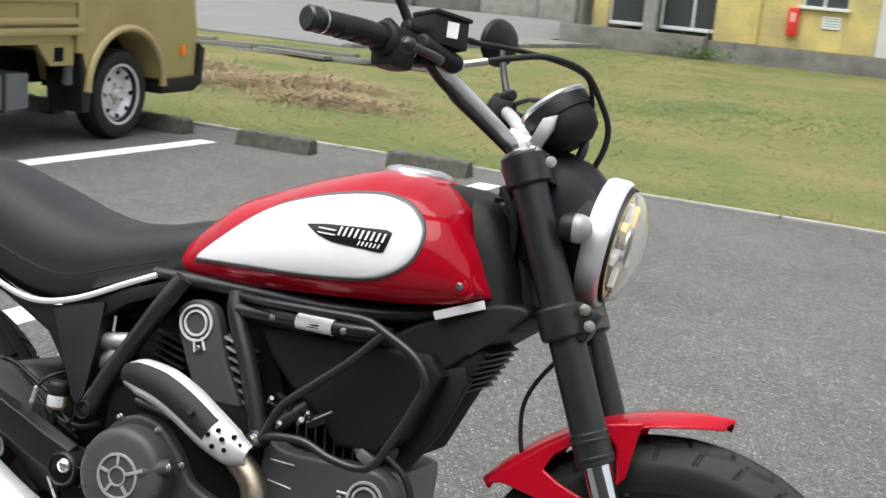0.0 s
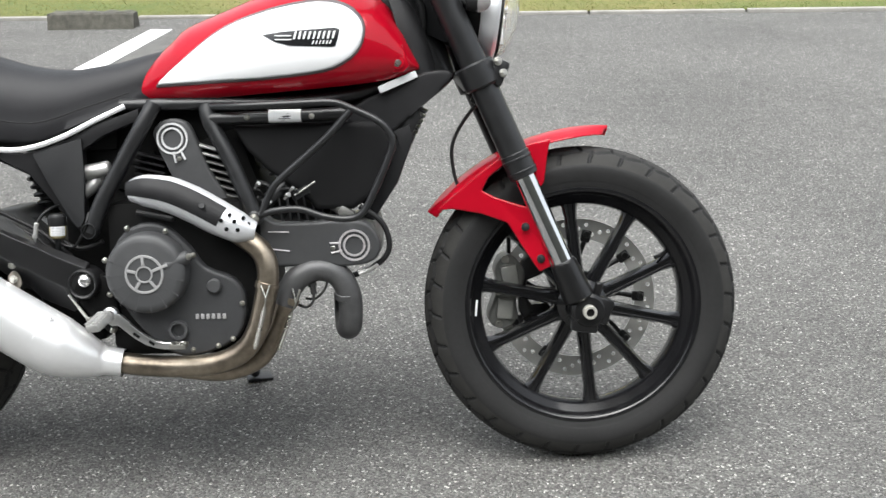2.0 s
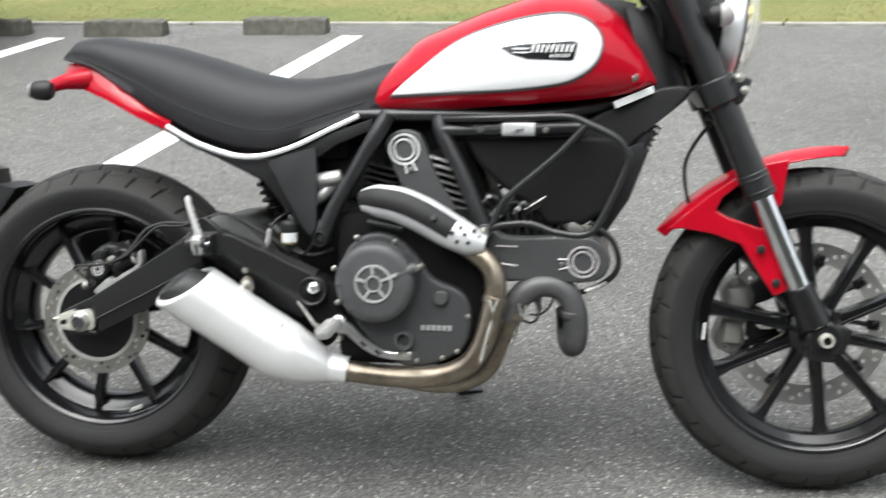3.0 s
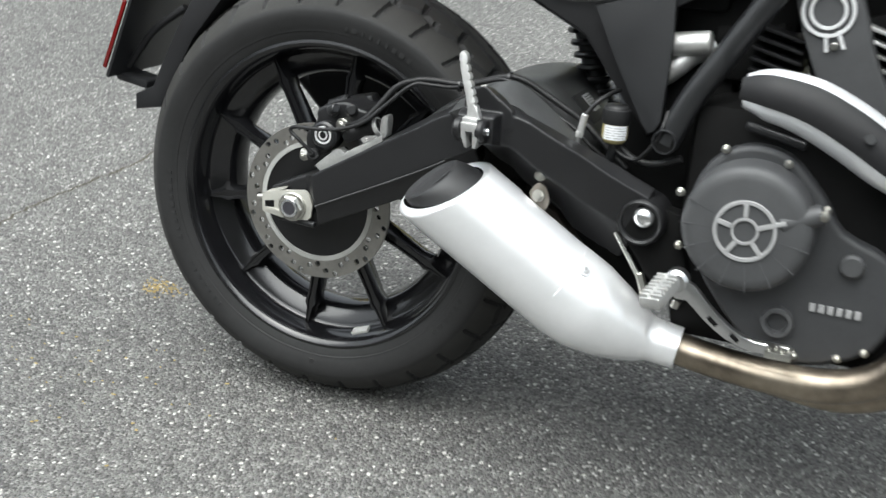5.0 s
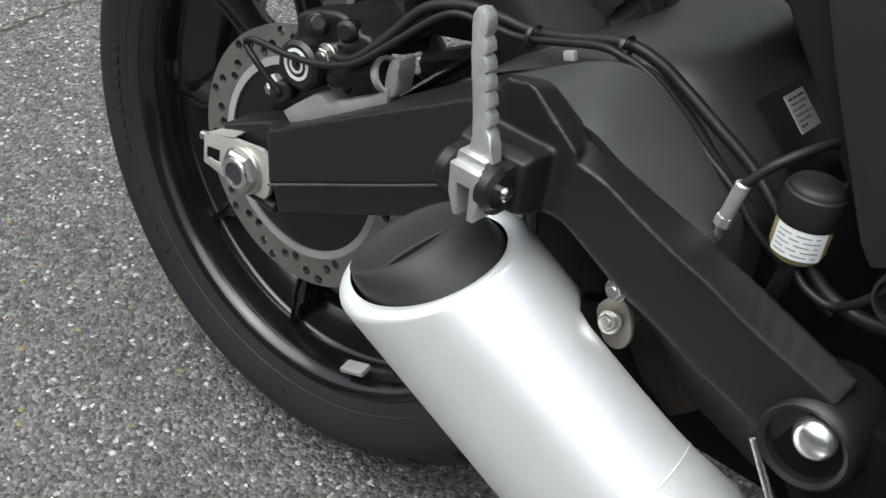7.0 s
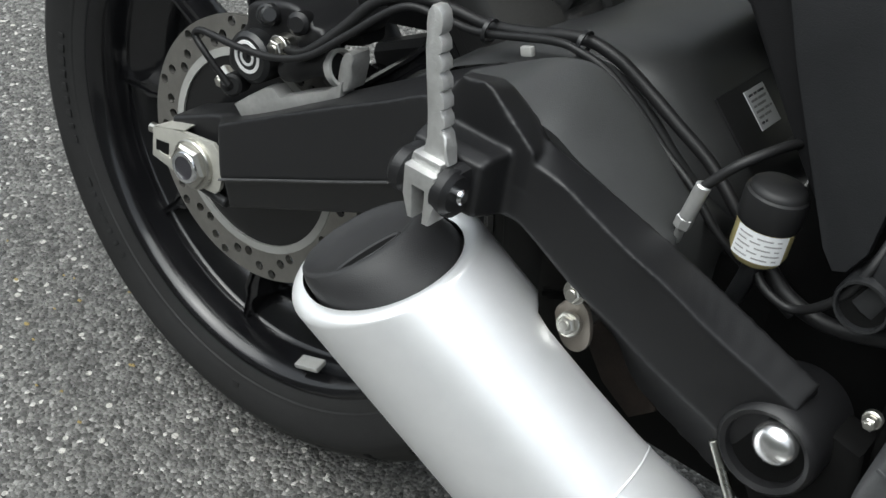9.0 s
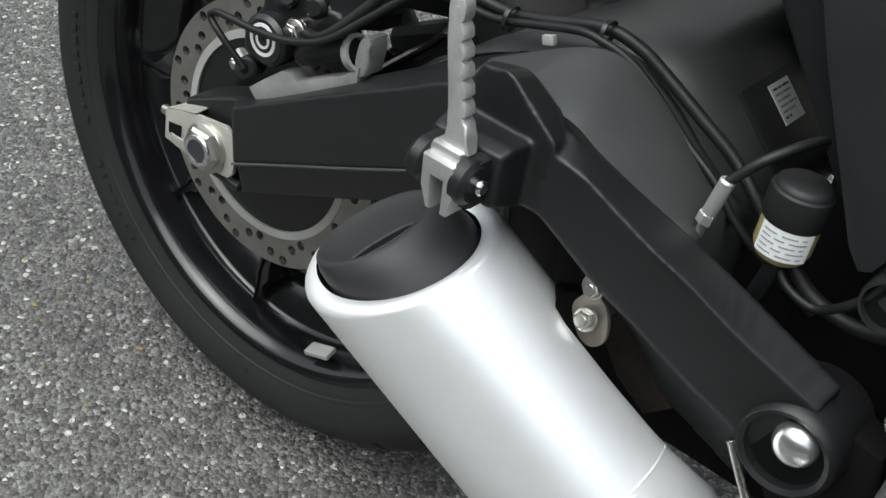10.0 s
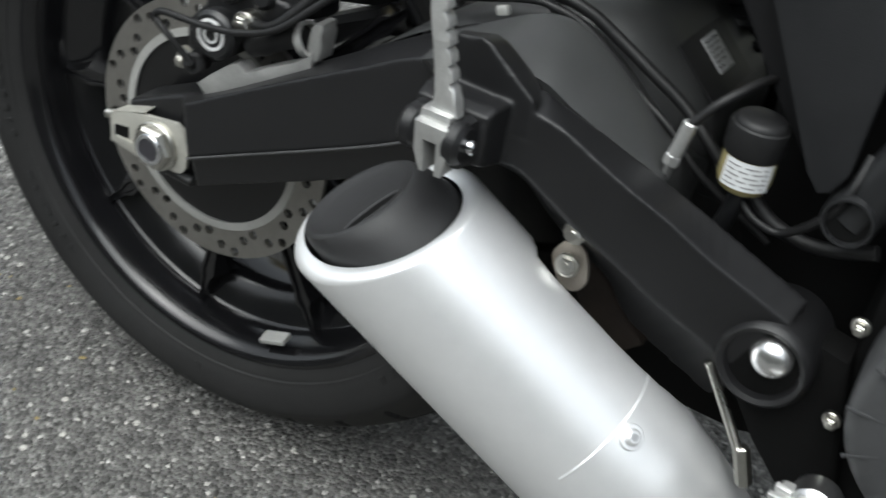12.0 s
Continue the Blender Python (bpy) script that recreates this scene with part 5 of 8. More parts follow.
bpart("brake_hose", tube([(0.067, -0.124, 0.4395), (0.093, -0.132, 0.449), (0.115, -0.124, 0.474), (0.135, -0.115, 0.5), (0.163, -0.11, 0.512), (0.188, -0.108, 0.514), (0.217, -0.107, 0.514), (0.246, -0.108, 0.521), (0.284, -0.108, 0.533), (0.308, -0.106, 0.53), (0.329, -0.104, 0.52), (0.357, -0.104, 0.506), (0.384, -0.104, 0.492), (0.411, -0.108, 0.473), (0.45, -0.11, 0.44)], 0.0042, 12, 6), SOFT, "black rear brake hose")
for tx, tz in ((0.2225, 0.5135), (0.2885, 0.5325)):
    bpart("cable_tie", lathe([(0.0072, -0.0014), (0.0086, -0.0014), (0.0086, 0.0014), (0.0072, 0.0014)], 20, (tx, -0.1125, tz), "x"), SATIN, "black cable tie")
bpart("cable_clip", box((0.2585, -0.124, 0.518), (0.0085, 0.005, 0.0065), 0.0015, (0, -20, 0)), DISCRING, "pale cable clip")

# -------- rear mudguard over the tyre front, with a paper label
hug = []
for q in curve([(0.2, 0, 0.485), (0.235, 0, 0.508), (0.275, 0, 0.524), (0.315, 0, 0.53), (0.338, 0, 0.524), (0.358, 0, 0.5068), (0.383, 0, 0.484), (0.398, 0, 0.45), (0.388, 0, 0.39), (0.378, 0, 0.33)], 5):
    d = (q - RW - Vector((0, -RW.y, 0))).normalized()
    hug.append([Vector((q.x, RW.y + y, q.z)) + d * o for y, o in ((-0.108, -0.05), (-0.104, -0.028), (-0.096, -0.012), (-0.082, -0.003), (-0.05, 0.0), (0.05, 0.0), (0.082, -0.003), (0.096, -0.012), (0.104, -0.028), (0.108, -0.05), (0.104, -0.05), (0.09, -0.014), (0.05, -0.005), (-0.05, -0.005), (-0.09, -0.014), (-0.104, -0.05))])
guard = bpart("mudguard", loft(hug), PANEL, "dark grey plastic inner mudguard", smooth=60)
LT, LN = Vector((0.74, 0, -0.672)), Vector((0.672, 0, 0.74))    # down the guard's front face, and out of it
LM = Matrix((LT, Vector((0, 1, 0)), LN)).transposed().to_4x4()
LM.translation = Vector((0.3703, -0.0125, 0.496)) + LN * 0.001


def on_guard(u0, u1, v0, v1, w, h):
    bm = slab(u0, u1, v0, v1, w, w + h, 0.0003)
    bm.transform(LM)
    return bm


part("label_carrier", on_guard(-0.019, 0.027, -0.046, 0.034, -0.001, 0.002), DARKFILM, guard, "matt black foil patch")
part("paper_label", on_guard(-0.0135, 0.0135, -0.0145, 0.0135, 0.001, 0.0008), LABEL, guard, "white printed paper label")
for k in range(6):
    v0 = -0.0115
    for w_ in ((0.006, 0.004, 0.009), (0.009, 0.011), (0.004, 0.012), (0.011, 0.006, 0.003), (0.007, 0.009), (0.004, 0.003))[k]:
        part("print_bar", on_guard(-0.0105 + 0.0038 * k, -0.0089 + 0.0038 * k, v0, min(v0 + w_, 0.011), 0.0018, 0.0003), INK if k in (0, 5) else GREYINK, guard)
        v0 += w_ + 0.0015

# -------- brake fluid reservoir and its hose
res = bpart("fluid_reservoir", lathe([(0.0, -0.005), (0.011, -0.004), (0.0135, -0.002), (0.0148, 0.001), (0.0158, 0.004), (0.0158, 0.026), (0.0, 0.026)], 32, (0.432, -0.15, 0.487), "z"), FLUID, "amber plastic brake fluid cup")
res.matrix_basis = Matrix.Translation((0.009, -0.008, -0.001))
part("cap", lathe([(0.0, 0.02), (0.0165, 0.02), (0.0173, 0.023), (0.0173, 0.0355), (0.0169, 0.0375), (0.0155, 0.0385), (0.015, 0.0405), (0.0125, 0.0425), (0.0, 0.043)], 32, (0.432, -0.15, 0.487), "z"), SOFT, res, "black rubber cap")
lab = [(0.432 + 0.0162 * math.cos(radians(a)), -0.15 + 0.0162 * math.sin(radians(a))) for a in range(232, 348, 10)]
bm = bmesh.new()
for (x0, y0), (x1, y1) in zip(lab, lab[1:]):
    bm.faces.new([bm.verts.new(q) for q in ((x0, y0, 0.489), (x1, y1, 0.489), (x1, y1, 0.5065), (x0, y0, 0.5065))])
part("label", bm, LABEL, res, "white printed label")
for k in range(5):
    for a0, a1 in ((240, 262), (267, 290), (295, 332)) if k % 2 else ((240, 273), (279, 312), (317, 330)):
        bm = bmesh.new()
        lab = [(0.432 + 0.0165 * math.cos(radians(a)), -0.15 + 0.0165 * math.sin(radians(a))) for a in range(a0, a1, 5)]
        for (x0, y0), (x1, y1) in zip(lab, lab[1:]):
            bm.faces.new([bm.verts.new(q) for q in ((x0, y0, 0.4911 + k * 0.003), (x1, y1, 0.4911 + k * 0.003), (x1, y1, 0.492 + k * 0.003), (x0, y0, 0.492 + k * 0.003))])
        part("print_bar", bm, GREYINK, res)
bpart("reservoir_stub", tube([(0.4415, -0.158, 0.484), (0.44, -0.156, 0.468), (0.436, -0.15, 0.45)], 0.0055, 14, 6), SATIN, "black outlet stub under the fluid cup")
bpart("reservoir_hose", tube([(0.448, -0.15, 0.476), (0.462, -0.15, 0.466), (0.48, -0.15, 0.461), (0.5, -0.152, 0.464), (0.525, -0.155, 0.475)], 0.0046, 12, 6), SOFT)
bpart("brake_switch_hose", tube([(0.47, -0.09, 0.538), (0.44, -0.125, 0.542), (0.42, -0.158, 0.532), (0.405, -0.167, 0.512)], 0.0029, 12, 6), SOFT)
crimp = bpart("hose_crimp", merge(rod((0.404, -0.167, 0.522), (0.4, -0.167, 0.498), 0.0044, 18, 0.001), rod((0.4, -0.167, 0.5), (0.399, -0.167, 0.492), 0.0052, 6, 0.001), tube([(0.399, -0.167, 0.492), (0.397, -0.164, 0.482), (0.388, -0.155, 0.474)], 0.0028, 10, 4)), CASTALU, "plated hose crimp fitting")
crimp.matrix_basis = Matrix.Translation((0.001, 0, -0.0085))
bpart("wire_loop", tube([(0.43, -0.14, 0.492), (0.446, -0.158, 0.474), (0.459, -0.161, 0.467), (0.4731, -0.1611, 0.4673), (0.4905, -0.171, 0.488), (0.5, -0.172, 0.51), (0.503, -0.16, 0.53)], 0.0026, 10, 6), SOFT)

# -------- muffler
A0, mdir = Vector((0.2628, -0.2326, 0.406)), Vector((0.8007, 0.1769, -0.5723)).normalized()     # a point on its axis, and the way to the pipe
cutn, cutp = Vector((-0.4504, -0.2812, 0.8474)).normalized(), Vector((0.2335, -0.2192, 0.4048))  # the slash-cut mouth faces up, back and out
mside = (Vector((0, 1, 0)) - mdir * mdir.y).normalized()
mup = mdir.cross(mside)
INWARD = Vector((0.283, 0.723, 0.629))        # the inner side is pressed flat, clear of the swingarm
ROLL = 0.0060
ANG = [2 * math.pi * q / 72 for q in range(72)]


def mouth(r, back, n_=cutn, dx=0.0, dz=0.0, tall=1.0):
    """A ring of radius r round the axis, cut along the slash plane, moved back down the axis."""
    out, p0 = [], cutp + mdir * back
    for a in ANG:
        q = A0 + mside * (dx + r * math.cos(a)) + mup * (dz + r * tall * math.sin(a))
        out.append(q - mdir * ((q - p0).dot(n_) / mdir.dot(n_)))
    return out


def round_body(c, d, r, flat=1.0):
    sd = (Vector((0, 1, 0)) - d * d.y).normalized()
    u_ = d.cross(sd)
    out = []
    for a in ANG:
        q = r * (sd * math.cos(a) + u_ * math.sin(a))
        over = q.dot(INWARD) - flat * r
        out.append(c + q - (INWARD * over if over > 0 else Vector()))
    return out


lipline = [q - mdir * 0.0038 * max(0.0, math.cos(a - radians(118))) for q, a in zip(mouth(0.059, ROLL * 1.1), ANG)]   # the outer side stands a little higher
mid = sum(lipline, Vector()) / len(lipline)
roll = []
for k in range(13):                           # the rim is rolled over inwards
    a = math.pi * 0.64 * k / 12
    row = []
    for q in lipline:
        n_ = mid - q
        n_ = (n_ - mdir * n_.dot(mdir)).normalized()
        row.append(q + n_ * ROLL * 1.42 * (1 - math.cos(a)) - mdir * ROLL * math.sin(a))
    roll.append(row)
wall = [q + mdir * 0.03 for q in roll[-1]]
full = round_body(A0 + mdir * 0.034, mdir, 0.059)
body = [[a.lerp(b, k / 6) for a, b in zip(lipline, full)] for k in range(1, 7)]
for sdist, flat in ((0.048, 1.0), (0.058, 1.0), (0.0635, 0.99), (0.0665, 0.9), (0.0695, 0.82), (0.08, 0.79), (0.1, 0.79), (0.13, 0.8), (0.16, 0.82), (0.18, 0.85)):
    body.append(round_body(A0 + mdir * sdist, mdir, 0.059, flat))
TAIL = [A0 + mdir * 0.19, Vector((0.44, -0.1925, 0.2815)), Vector((0.472, -0.182, 0.264)), Vector((0.502, -0.175, 0.252)), Vector((0.522, -0.172, 0.2475)), Vector((0.556, -0.17, 0.2425))]
TRAD = [0.059, 0.0575, 0.0485, 0.0365, 0.0278, 0.0265]
tline = curve(TAIL, 6)
for i_, q in enumerate(tline):
    k = min(i_ / 6, len(TRAD) - 1.001)
    j_ = int(k)
    body.append(round_body(q, (tline[min(i_ + 1, len(tline) - 1)] - tline[max(i_ - 1, 0)]).normalized(), TRAD[j_] + (TRAD[j_ + 1] - TRAD[j_]) * (k - j_), min(1.0, 0.87 + 0.13 * i_ / 10)))
bm = loft(roll[::-1] + body, False)
muf = bpart("muffler", bm, MUFFLER, "satin aluminium slash-cut muffler", smooth=70)
# near-black puts the mouth's deep shade, and soot, into the sleeve
part("inner_sleeve", loft([roll[-1], wall], False), DEEP, muf, "near-black inner sleeve, soot and deep shade painted in")
topn = (cutn + mside * 0.0642 - mup * 0.1245).normalized()
TB = (Vector((0.2412, -0.2374, 0.4211)) - cutp).dot(topn) / mdir.dot(topn)
dome = [mouth(0.0455, 0.024, tall=0.96), mouth(0.0455, 0.007, tall=0.96), mouth(0.0453, 0.002, tall=0.96), mouth(0.0435, TB * 0.5, cutn.lerp(topn, 0.5), -0.0003, -0.0009, 0.945), mouth(0.0406, TB * 0.9, topn, -0.0006, -0.0017, 0.93)]
for r_, d_ in ((0.0398, 0.0008), (0.0388, 0.0), (0.0374, -0.0001), (0.0355, 0.0009), (0.032, 0.0024), (0.027, 0.0032), (0.019, 0.0035), (0.009, 0.0035), (0.001, 0.0035)):
    dome.append(mouth(r_, TB + d_, topn, -0.0006, -0.0018, 0.925))
cap_bm = loft(dome, True)
part("end_cap", cap_bm, CAPBLACK, muf, "black moulded muffler end cap")
u = Vector((0.0128, 0.0313, 0.0181)).normalized()
u = (u - topn * u.dot(topn)).normalized()
v = topn.cross(u)
cslot = Vector((0.2571, -0.2543, 0.4276))
cslot -= topn * ((cslot - cutp - mdir * (TB + 0.0035)).dot(topn) - 0.0006)
slot = [cslot + u * (0.0192 * math.cos(a)) + v * (0.005 * math.sin(a)) for a in (2 * math.pi * q / 28 for q in range(28))]
brow = [cslot + u * (0.0225 * math.cos(a)) + v * (0.0068 * math.sin(a) + 0.0005) for a in (2 * math.pi * q / 28 for q in range(28))]
part("slot_rim", loft([[q - topn * 0.001 for q in brow], [q + topn * 0.0006 for q in brow], [q + topn * 0.0012 for q in [cslot + (p - cslot) * 0.94 for p in brow]], [q + topn * 0.0004 for q in slot]], False), CAPBLACK, muf)
# a flat near-black lens paints the slot's dark inside
part("outlet_slot", loft([[q - topn * 0.001 for q in slot], [q + topn * 0.0004 for q in slot]]), DEEP, muf, "narrow dark outlet slot")
seam = [q for q in round_body(A0 + mdir * 0.172, mdir, 0.0588, 0.83) if (q - Vector((0.4405, -0.2298, 0.339))).length < 0.05]
seam.sort(key=lambda q: q.dot(mside))
part("body_seam", tube(seam, 0.0009, 8, 1), MUFFLER, muf)
for c, n_ in (((0.4405, -0.2298, 0.339), (0.579, -0.512, 0.633)), ((0.4868, -0.2055, 0.2905), (0.35, -0.66, 0.665))):
    part("button_bolt", merge(rod(Vector(c), Vector(c) + Vector(n_) * 0.003, 0.0085, 24, 0.0008), rod(Vector(c) + Vector(n_) * 0.002, Vector(c) + Vector(n_) * 0.0065, 0.0055, 20, 0.002)), MUFFLER, muf, "round socket bolt")
    part("bolt_socket", rod(Vector(c) + Vector(n_) * 0.006, Vector(c) + Vector(n_) * 0.0068, 0.0026, 6), ALU, muf)
part("clamp_tab", plate([(0.353, 0.41), (0.357, 0.42), (0.364, 0.4265), (0.372, 0.423), (0.3775, 0.412), (0.3785, 0.4), (0.372, 0.392), (0.362, 0.394)], -0.194, -0.19, 0.0012, 2, 3), TABMETAL, muf, "dull cast hanger tab")
part("hanger_bolt", hexbolt((0.366, -0.199, 0.4115), (0, -1, 0.3), 0.0056, 0.006), STEEL, muf)
part("hanger_bolt", hexbolt((0.368, -0.207, 0.4395), (0, -1, 0.15), 0.0052, 0.005), STEEL, muf)
bpart("shock_link", plate([(0.348, 0.362), (0.36, 0.381), (0.373, 0.375), (0.392, 0.354), (0.41, 0.335), (0.395, 0.32), (0.37, 0.335)], -0.135, -0.115, 0.003), RUST, "rust-brown suspension link plate")
part("hanger_arm", rod((0.372, -0.15, 0.44), (0.366, -0.203, 0.4375), 0.0075, 14, 0.001), CAST, muf)

# a plain near-black block paints the dark gap where the linkage sits
bpart("linkage", box((0.41, -0.02, 0.35), (0.18, 0.14, 0.17), 0.02), DEEP, "near-black linkage block filling the gap behind the muffler")

# -------- exhaust pipes
bpart("exhaust_header", tube([(0.545, -0.168, 0.243), (0.6, -0.175, 0.238), (0.67, -0.185, 0.237), (0.74, -0.195, 0.245), (0.79, -0.2, 0.268), (0.818, -0.2, 0.306), (0.832, -0.198, 0.352), (0.842, -0.195, 0.412), (0.832, -0.19, 0.452), (0.8, -0.185, 0.48), (0.75, -0.17, 0.51)], 0.0205, 24, 8), PIPE, "heat-tinted steel exhaust header")
bpart("exhaust_header", tube([(0.67, -0.175, 0.232), (0.75, -0.168, 0.225), (0.81, -0.16, 0.245), (0.84, -0.15, 0.288), (0.858, -0.145, 0.335), (0.866, -0.143, 0.352)], 0.0205, 24, 8), PIPE, "heat-tinted steel exhaust header")
bpart("front_header", tube([(0.862, -0.144, 0.345), (0.874, -0.142, 0.376), (0.896, -0.14, 0.4), (0.929, -0.138, 0.412), (0.965, -0.135, 0.4), (0.985, -0.13, 0.362), (0.987, -0.124, 0.318), (0.983, -0.112, 0.296), (0.975, -0.08, 0.288), (0.968, -0.03, 0.3), (0.964, 0.0, 0.34)], 0.0232, 24, 8), PIPEDARK, "dark coated front exhaust pipe")
for p, q, r in (((0.838, -0.198, 0.385), (0.841, -0.197, 0.397), 0.0225), ((0.865, -0.143, 0.35), (0.871, -0.142, 0.362), 0.0235), ((0.538, -0.17, 0.245), (0.548, -0.17, 0.243), 0.0235), ((0.981, -0.131, 0.366), (0.981, -0.128, 0.354), 0.0245)):
    bpart("pipe_collar", rod(p, q, r, 24, 0.001), PIPEDARK if p[0] > 0.9 else PIPE)
for p, q, h0, h1, tip in (((0.8388, -0.227, 0.3568), (0.8171, -0.227, 0.2778), (0.8321, -0.221, 0.3958), (0.8487, -0.221, 0.3955), (0.8414, -0.227, 0.3726)),
                          ((0.8807, -0.174, 0.336), (0.8525, -0.174, 0.2627), (0.8825, -0.168, 0.38), (0.8963, -0.168, 0.3777), (0.8887, -0.174, 0.352))):
    p, q, tip = Vector(p), Vector(q), Vector(tip)
    coil = [p.lerp(q, k / 8) for k in range(9)]
    spring = bpart("retaining_spring", tube(coil, [0.0024, 0.0042, 0.0042, 0.0042, 0.0042, 0.0042, 0.0042, 0.0042, 0.0022], 12, 1), STEEL, "pale steel retaining spring")
    for k in range(1, 14):
        c = p.lerp(q, (k + 0.5) / 15)
        part("spring_turn", rod(c, c + (q - p).normalized() * 0.0022, 0.0047, 12, 0.0006), STEEL, spring)
    part("spring_hook", merge(tube([Vector(h0), tip], 0.0018, 8, 2), tube([Vector(h1), tip], 0.0018, 8, 2), tube([tip, p], 0.0018, 8, 2)), STEEL, spring)

# -------- silver heat shield with its dark insert
def shell(path, r, a0, a1, thick, n=6, sides=16):
    """A curved guard: part of a tube of radius r along a path; angles from the outside face."""
    pts = curve(path, n)
    rings = []
    for i, p in enumerate(pts):
        k = min(i / n, len(r) - 1.001)
        j = int(k)
        rr = r[j] + (r[j + 1] - r[j]) * (k - j)
        d = (pts[min(i + 1, len(pts) - 1)] - pts[max(i - 1, 0)]).normalized()
        side = Vector((0, -1, 0))
        side = (side - d * side.dot(d)).normalized()
        up = side.cross(d)
        up = up if up.z > 0 else -up
        ang = [radians(a0 + (a1 - a0) * s / sides) for s in range(sides + 1)]
        rings.append([p + rr * (side * math.cos(a) + up * math.sin(a)) for a in ang] + [p + (rr - thick) * (side * math.cos(a) + up * math.sin(a)) for a in reversed(ang)])
    return loft(rings)


SH = [(0.592, -0.188, 0.572), (0.62, -0.19, 0.572), (0.665, -0.192, 0.564), (0.71, -0.194, 0.545), (0.755, -0.196, 0.52), (0.795, -0.198, 0.501), (0.824, -0.198, 0.494)]
shield = bpart("heat_shield", shell(SH, [0.02, 0.03, 0.0335, 0.034, 0.033, 0.029, 0.016], -88, 88, 0.003), SILVER, "satin silver exhaust heat shield")
part("insert", shell([(0.589, -0.188, 0.572), (0.62, -0.19, 0.572), (0.665, -0.192, 0.564), (0.71, -0.194, 0.545), (0.762, -0.1963, 0.516)], [0.0215, 0.0312, 0.0348, 0.0353, 0.0338], -18, 53, 0.004), PLASTIC, shield, "dark grey grained insert")
part("insert_screw", rod((0.733, -0.231, 0.546), (0.733, -0.2345, 0.547), 0.006, 20, 0.001), SATIN, shield)
random.seed(2)
for i, (x, z) in enumerate(((0.766, 0.518), (0.782, 0.528), (0.79, 0.516), (0.805, 0.521), (0.775, 0.502), (0.795, 0.5), (0.813, 0.509))):
    part("vent_hole", rod((x, -0.2302 + 0.6 * max(0, x - 0.79), z), (x, -0.2265 + 0.6 * max(0, x - 0.79), z), 0.0038, 14), DEEP, shield)

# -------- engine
# plain near-black solids fill the dark depth behind the engine parts
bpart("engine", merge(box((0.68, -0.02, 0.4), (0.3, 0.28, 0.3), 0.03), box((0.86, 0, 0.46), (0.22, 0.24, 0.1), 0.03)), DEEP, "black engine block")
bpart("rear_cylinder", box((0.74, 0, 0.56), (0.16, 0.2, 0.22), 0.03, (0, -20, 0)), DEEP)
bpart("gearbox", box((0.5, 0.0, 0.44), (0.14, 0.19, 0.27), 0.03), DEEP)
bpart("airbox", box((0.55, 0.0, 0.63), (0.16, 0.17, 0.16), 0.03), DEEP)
case = bpart("clutch_side_case", plate([(0.545, 0.43), (0.56, 0.48), (0.6, 0.508), (0.65, 0.503), (0.695, 0.462), (0.722, 0.425), (0.775, 0.402), (0.795, 0.36), (0.778, 0.29), (0.69, 0.254), (0.625, 0.28), (0.56, 0.36)], -0.18, -0.1, 0.008, 3, 3), CASE, "graphite engine side case")
clutch = bpart("clutch_cover", lathe([(0.0, -0.223), (0.058, -0.223), (0.066, -0.2215), (0.0715, -0.218), (0.0745, -0.212), (0.076, -0.165), (0.0, -0.165)], 72, (0.618, 0, 0.42)), COVER, "round graphite clutch cover")
part("raised_ring", lathe([(0.031, -0.222), (0.032, -0.2255), (0.0355, -0.2255), (0.0365, -0.222)], 56, (0.618, 0, 0.42)), GREYINK, clutch)
part("centre_ring", lathe([(0.0125, -0.222), (0.013, -0.2255), (0.0155, -0.2255), (0.016, -0.222)], 40, (0.618, 0, 0.42)), GREYINK, clutch)
for k in range(5):
    a = radians(22 + 72 * k)
    r = 0.0245 if k else 0.031
    part("ring_spoke", box((0.618 + r * math.cos(a), -0.2238, 0.42 + r * math.sin(a)), (0.016 if k else 0.032, 0.0035, 0.0055), 0.001, (0, -22 - 72 * k, 0)), GREYINK, clutch)
for k in range(9):
    a = radians(140 + 18 + 24 * k)
    part("cover_rib", box((0.618 + 0.057 * math.cos(a), -0.2225, 0.42 + 0.057 * math.sin(a)), (0.034, 0.0012, 0.002), 0.0004, (0, -math.degrees(a), 0)), COVER, clutch)
part("cover_arm", rod((0.652, -0.214, 0.432), (0.7, -0.206, 0.451), 0.0125, 20, 0.004), COVER, clutch)
part("arm_bolt", hexbolt((0.7, -0.217, 0.451), (0, -1, 0.1), 0.0045, 0.006), STEEL, clutch)
for x, z in ((0.533, 0.441), (0.539, 0.376), (0.578, 0.5), (0.65, 0.494), (0.7, 0.448), (0.788, 0.355), (0.768, 0.288), (0.692, 0.268), (0.74, 0.275)):
    bpart("case_bolt", hexbolt((x, -0.178, z), (0, -1, 0), 0.004, 0.007), STEEL)
bpart("oil_filler", merge(rod((0.738, -0.178, 0.39), (0.738, -0.19, 0.39), 0.014, 24, 0.003)), COVER)
bpart("sight_glass", merge(lathe([(0.012, -0.186), (0.013, -0.19), (0.018, -0.19), (0.019, -0.178), (0.012, -0.178)], 32, (0.667, 0, 0.307))), COVER)
for k in range(6):
    bpart("cast_lettering", box((0.703 + k * 0.0102, -0.1812, 0.332), (0.0066, 0.003, 0.0098), 0.0008), GREYINK)
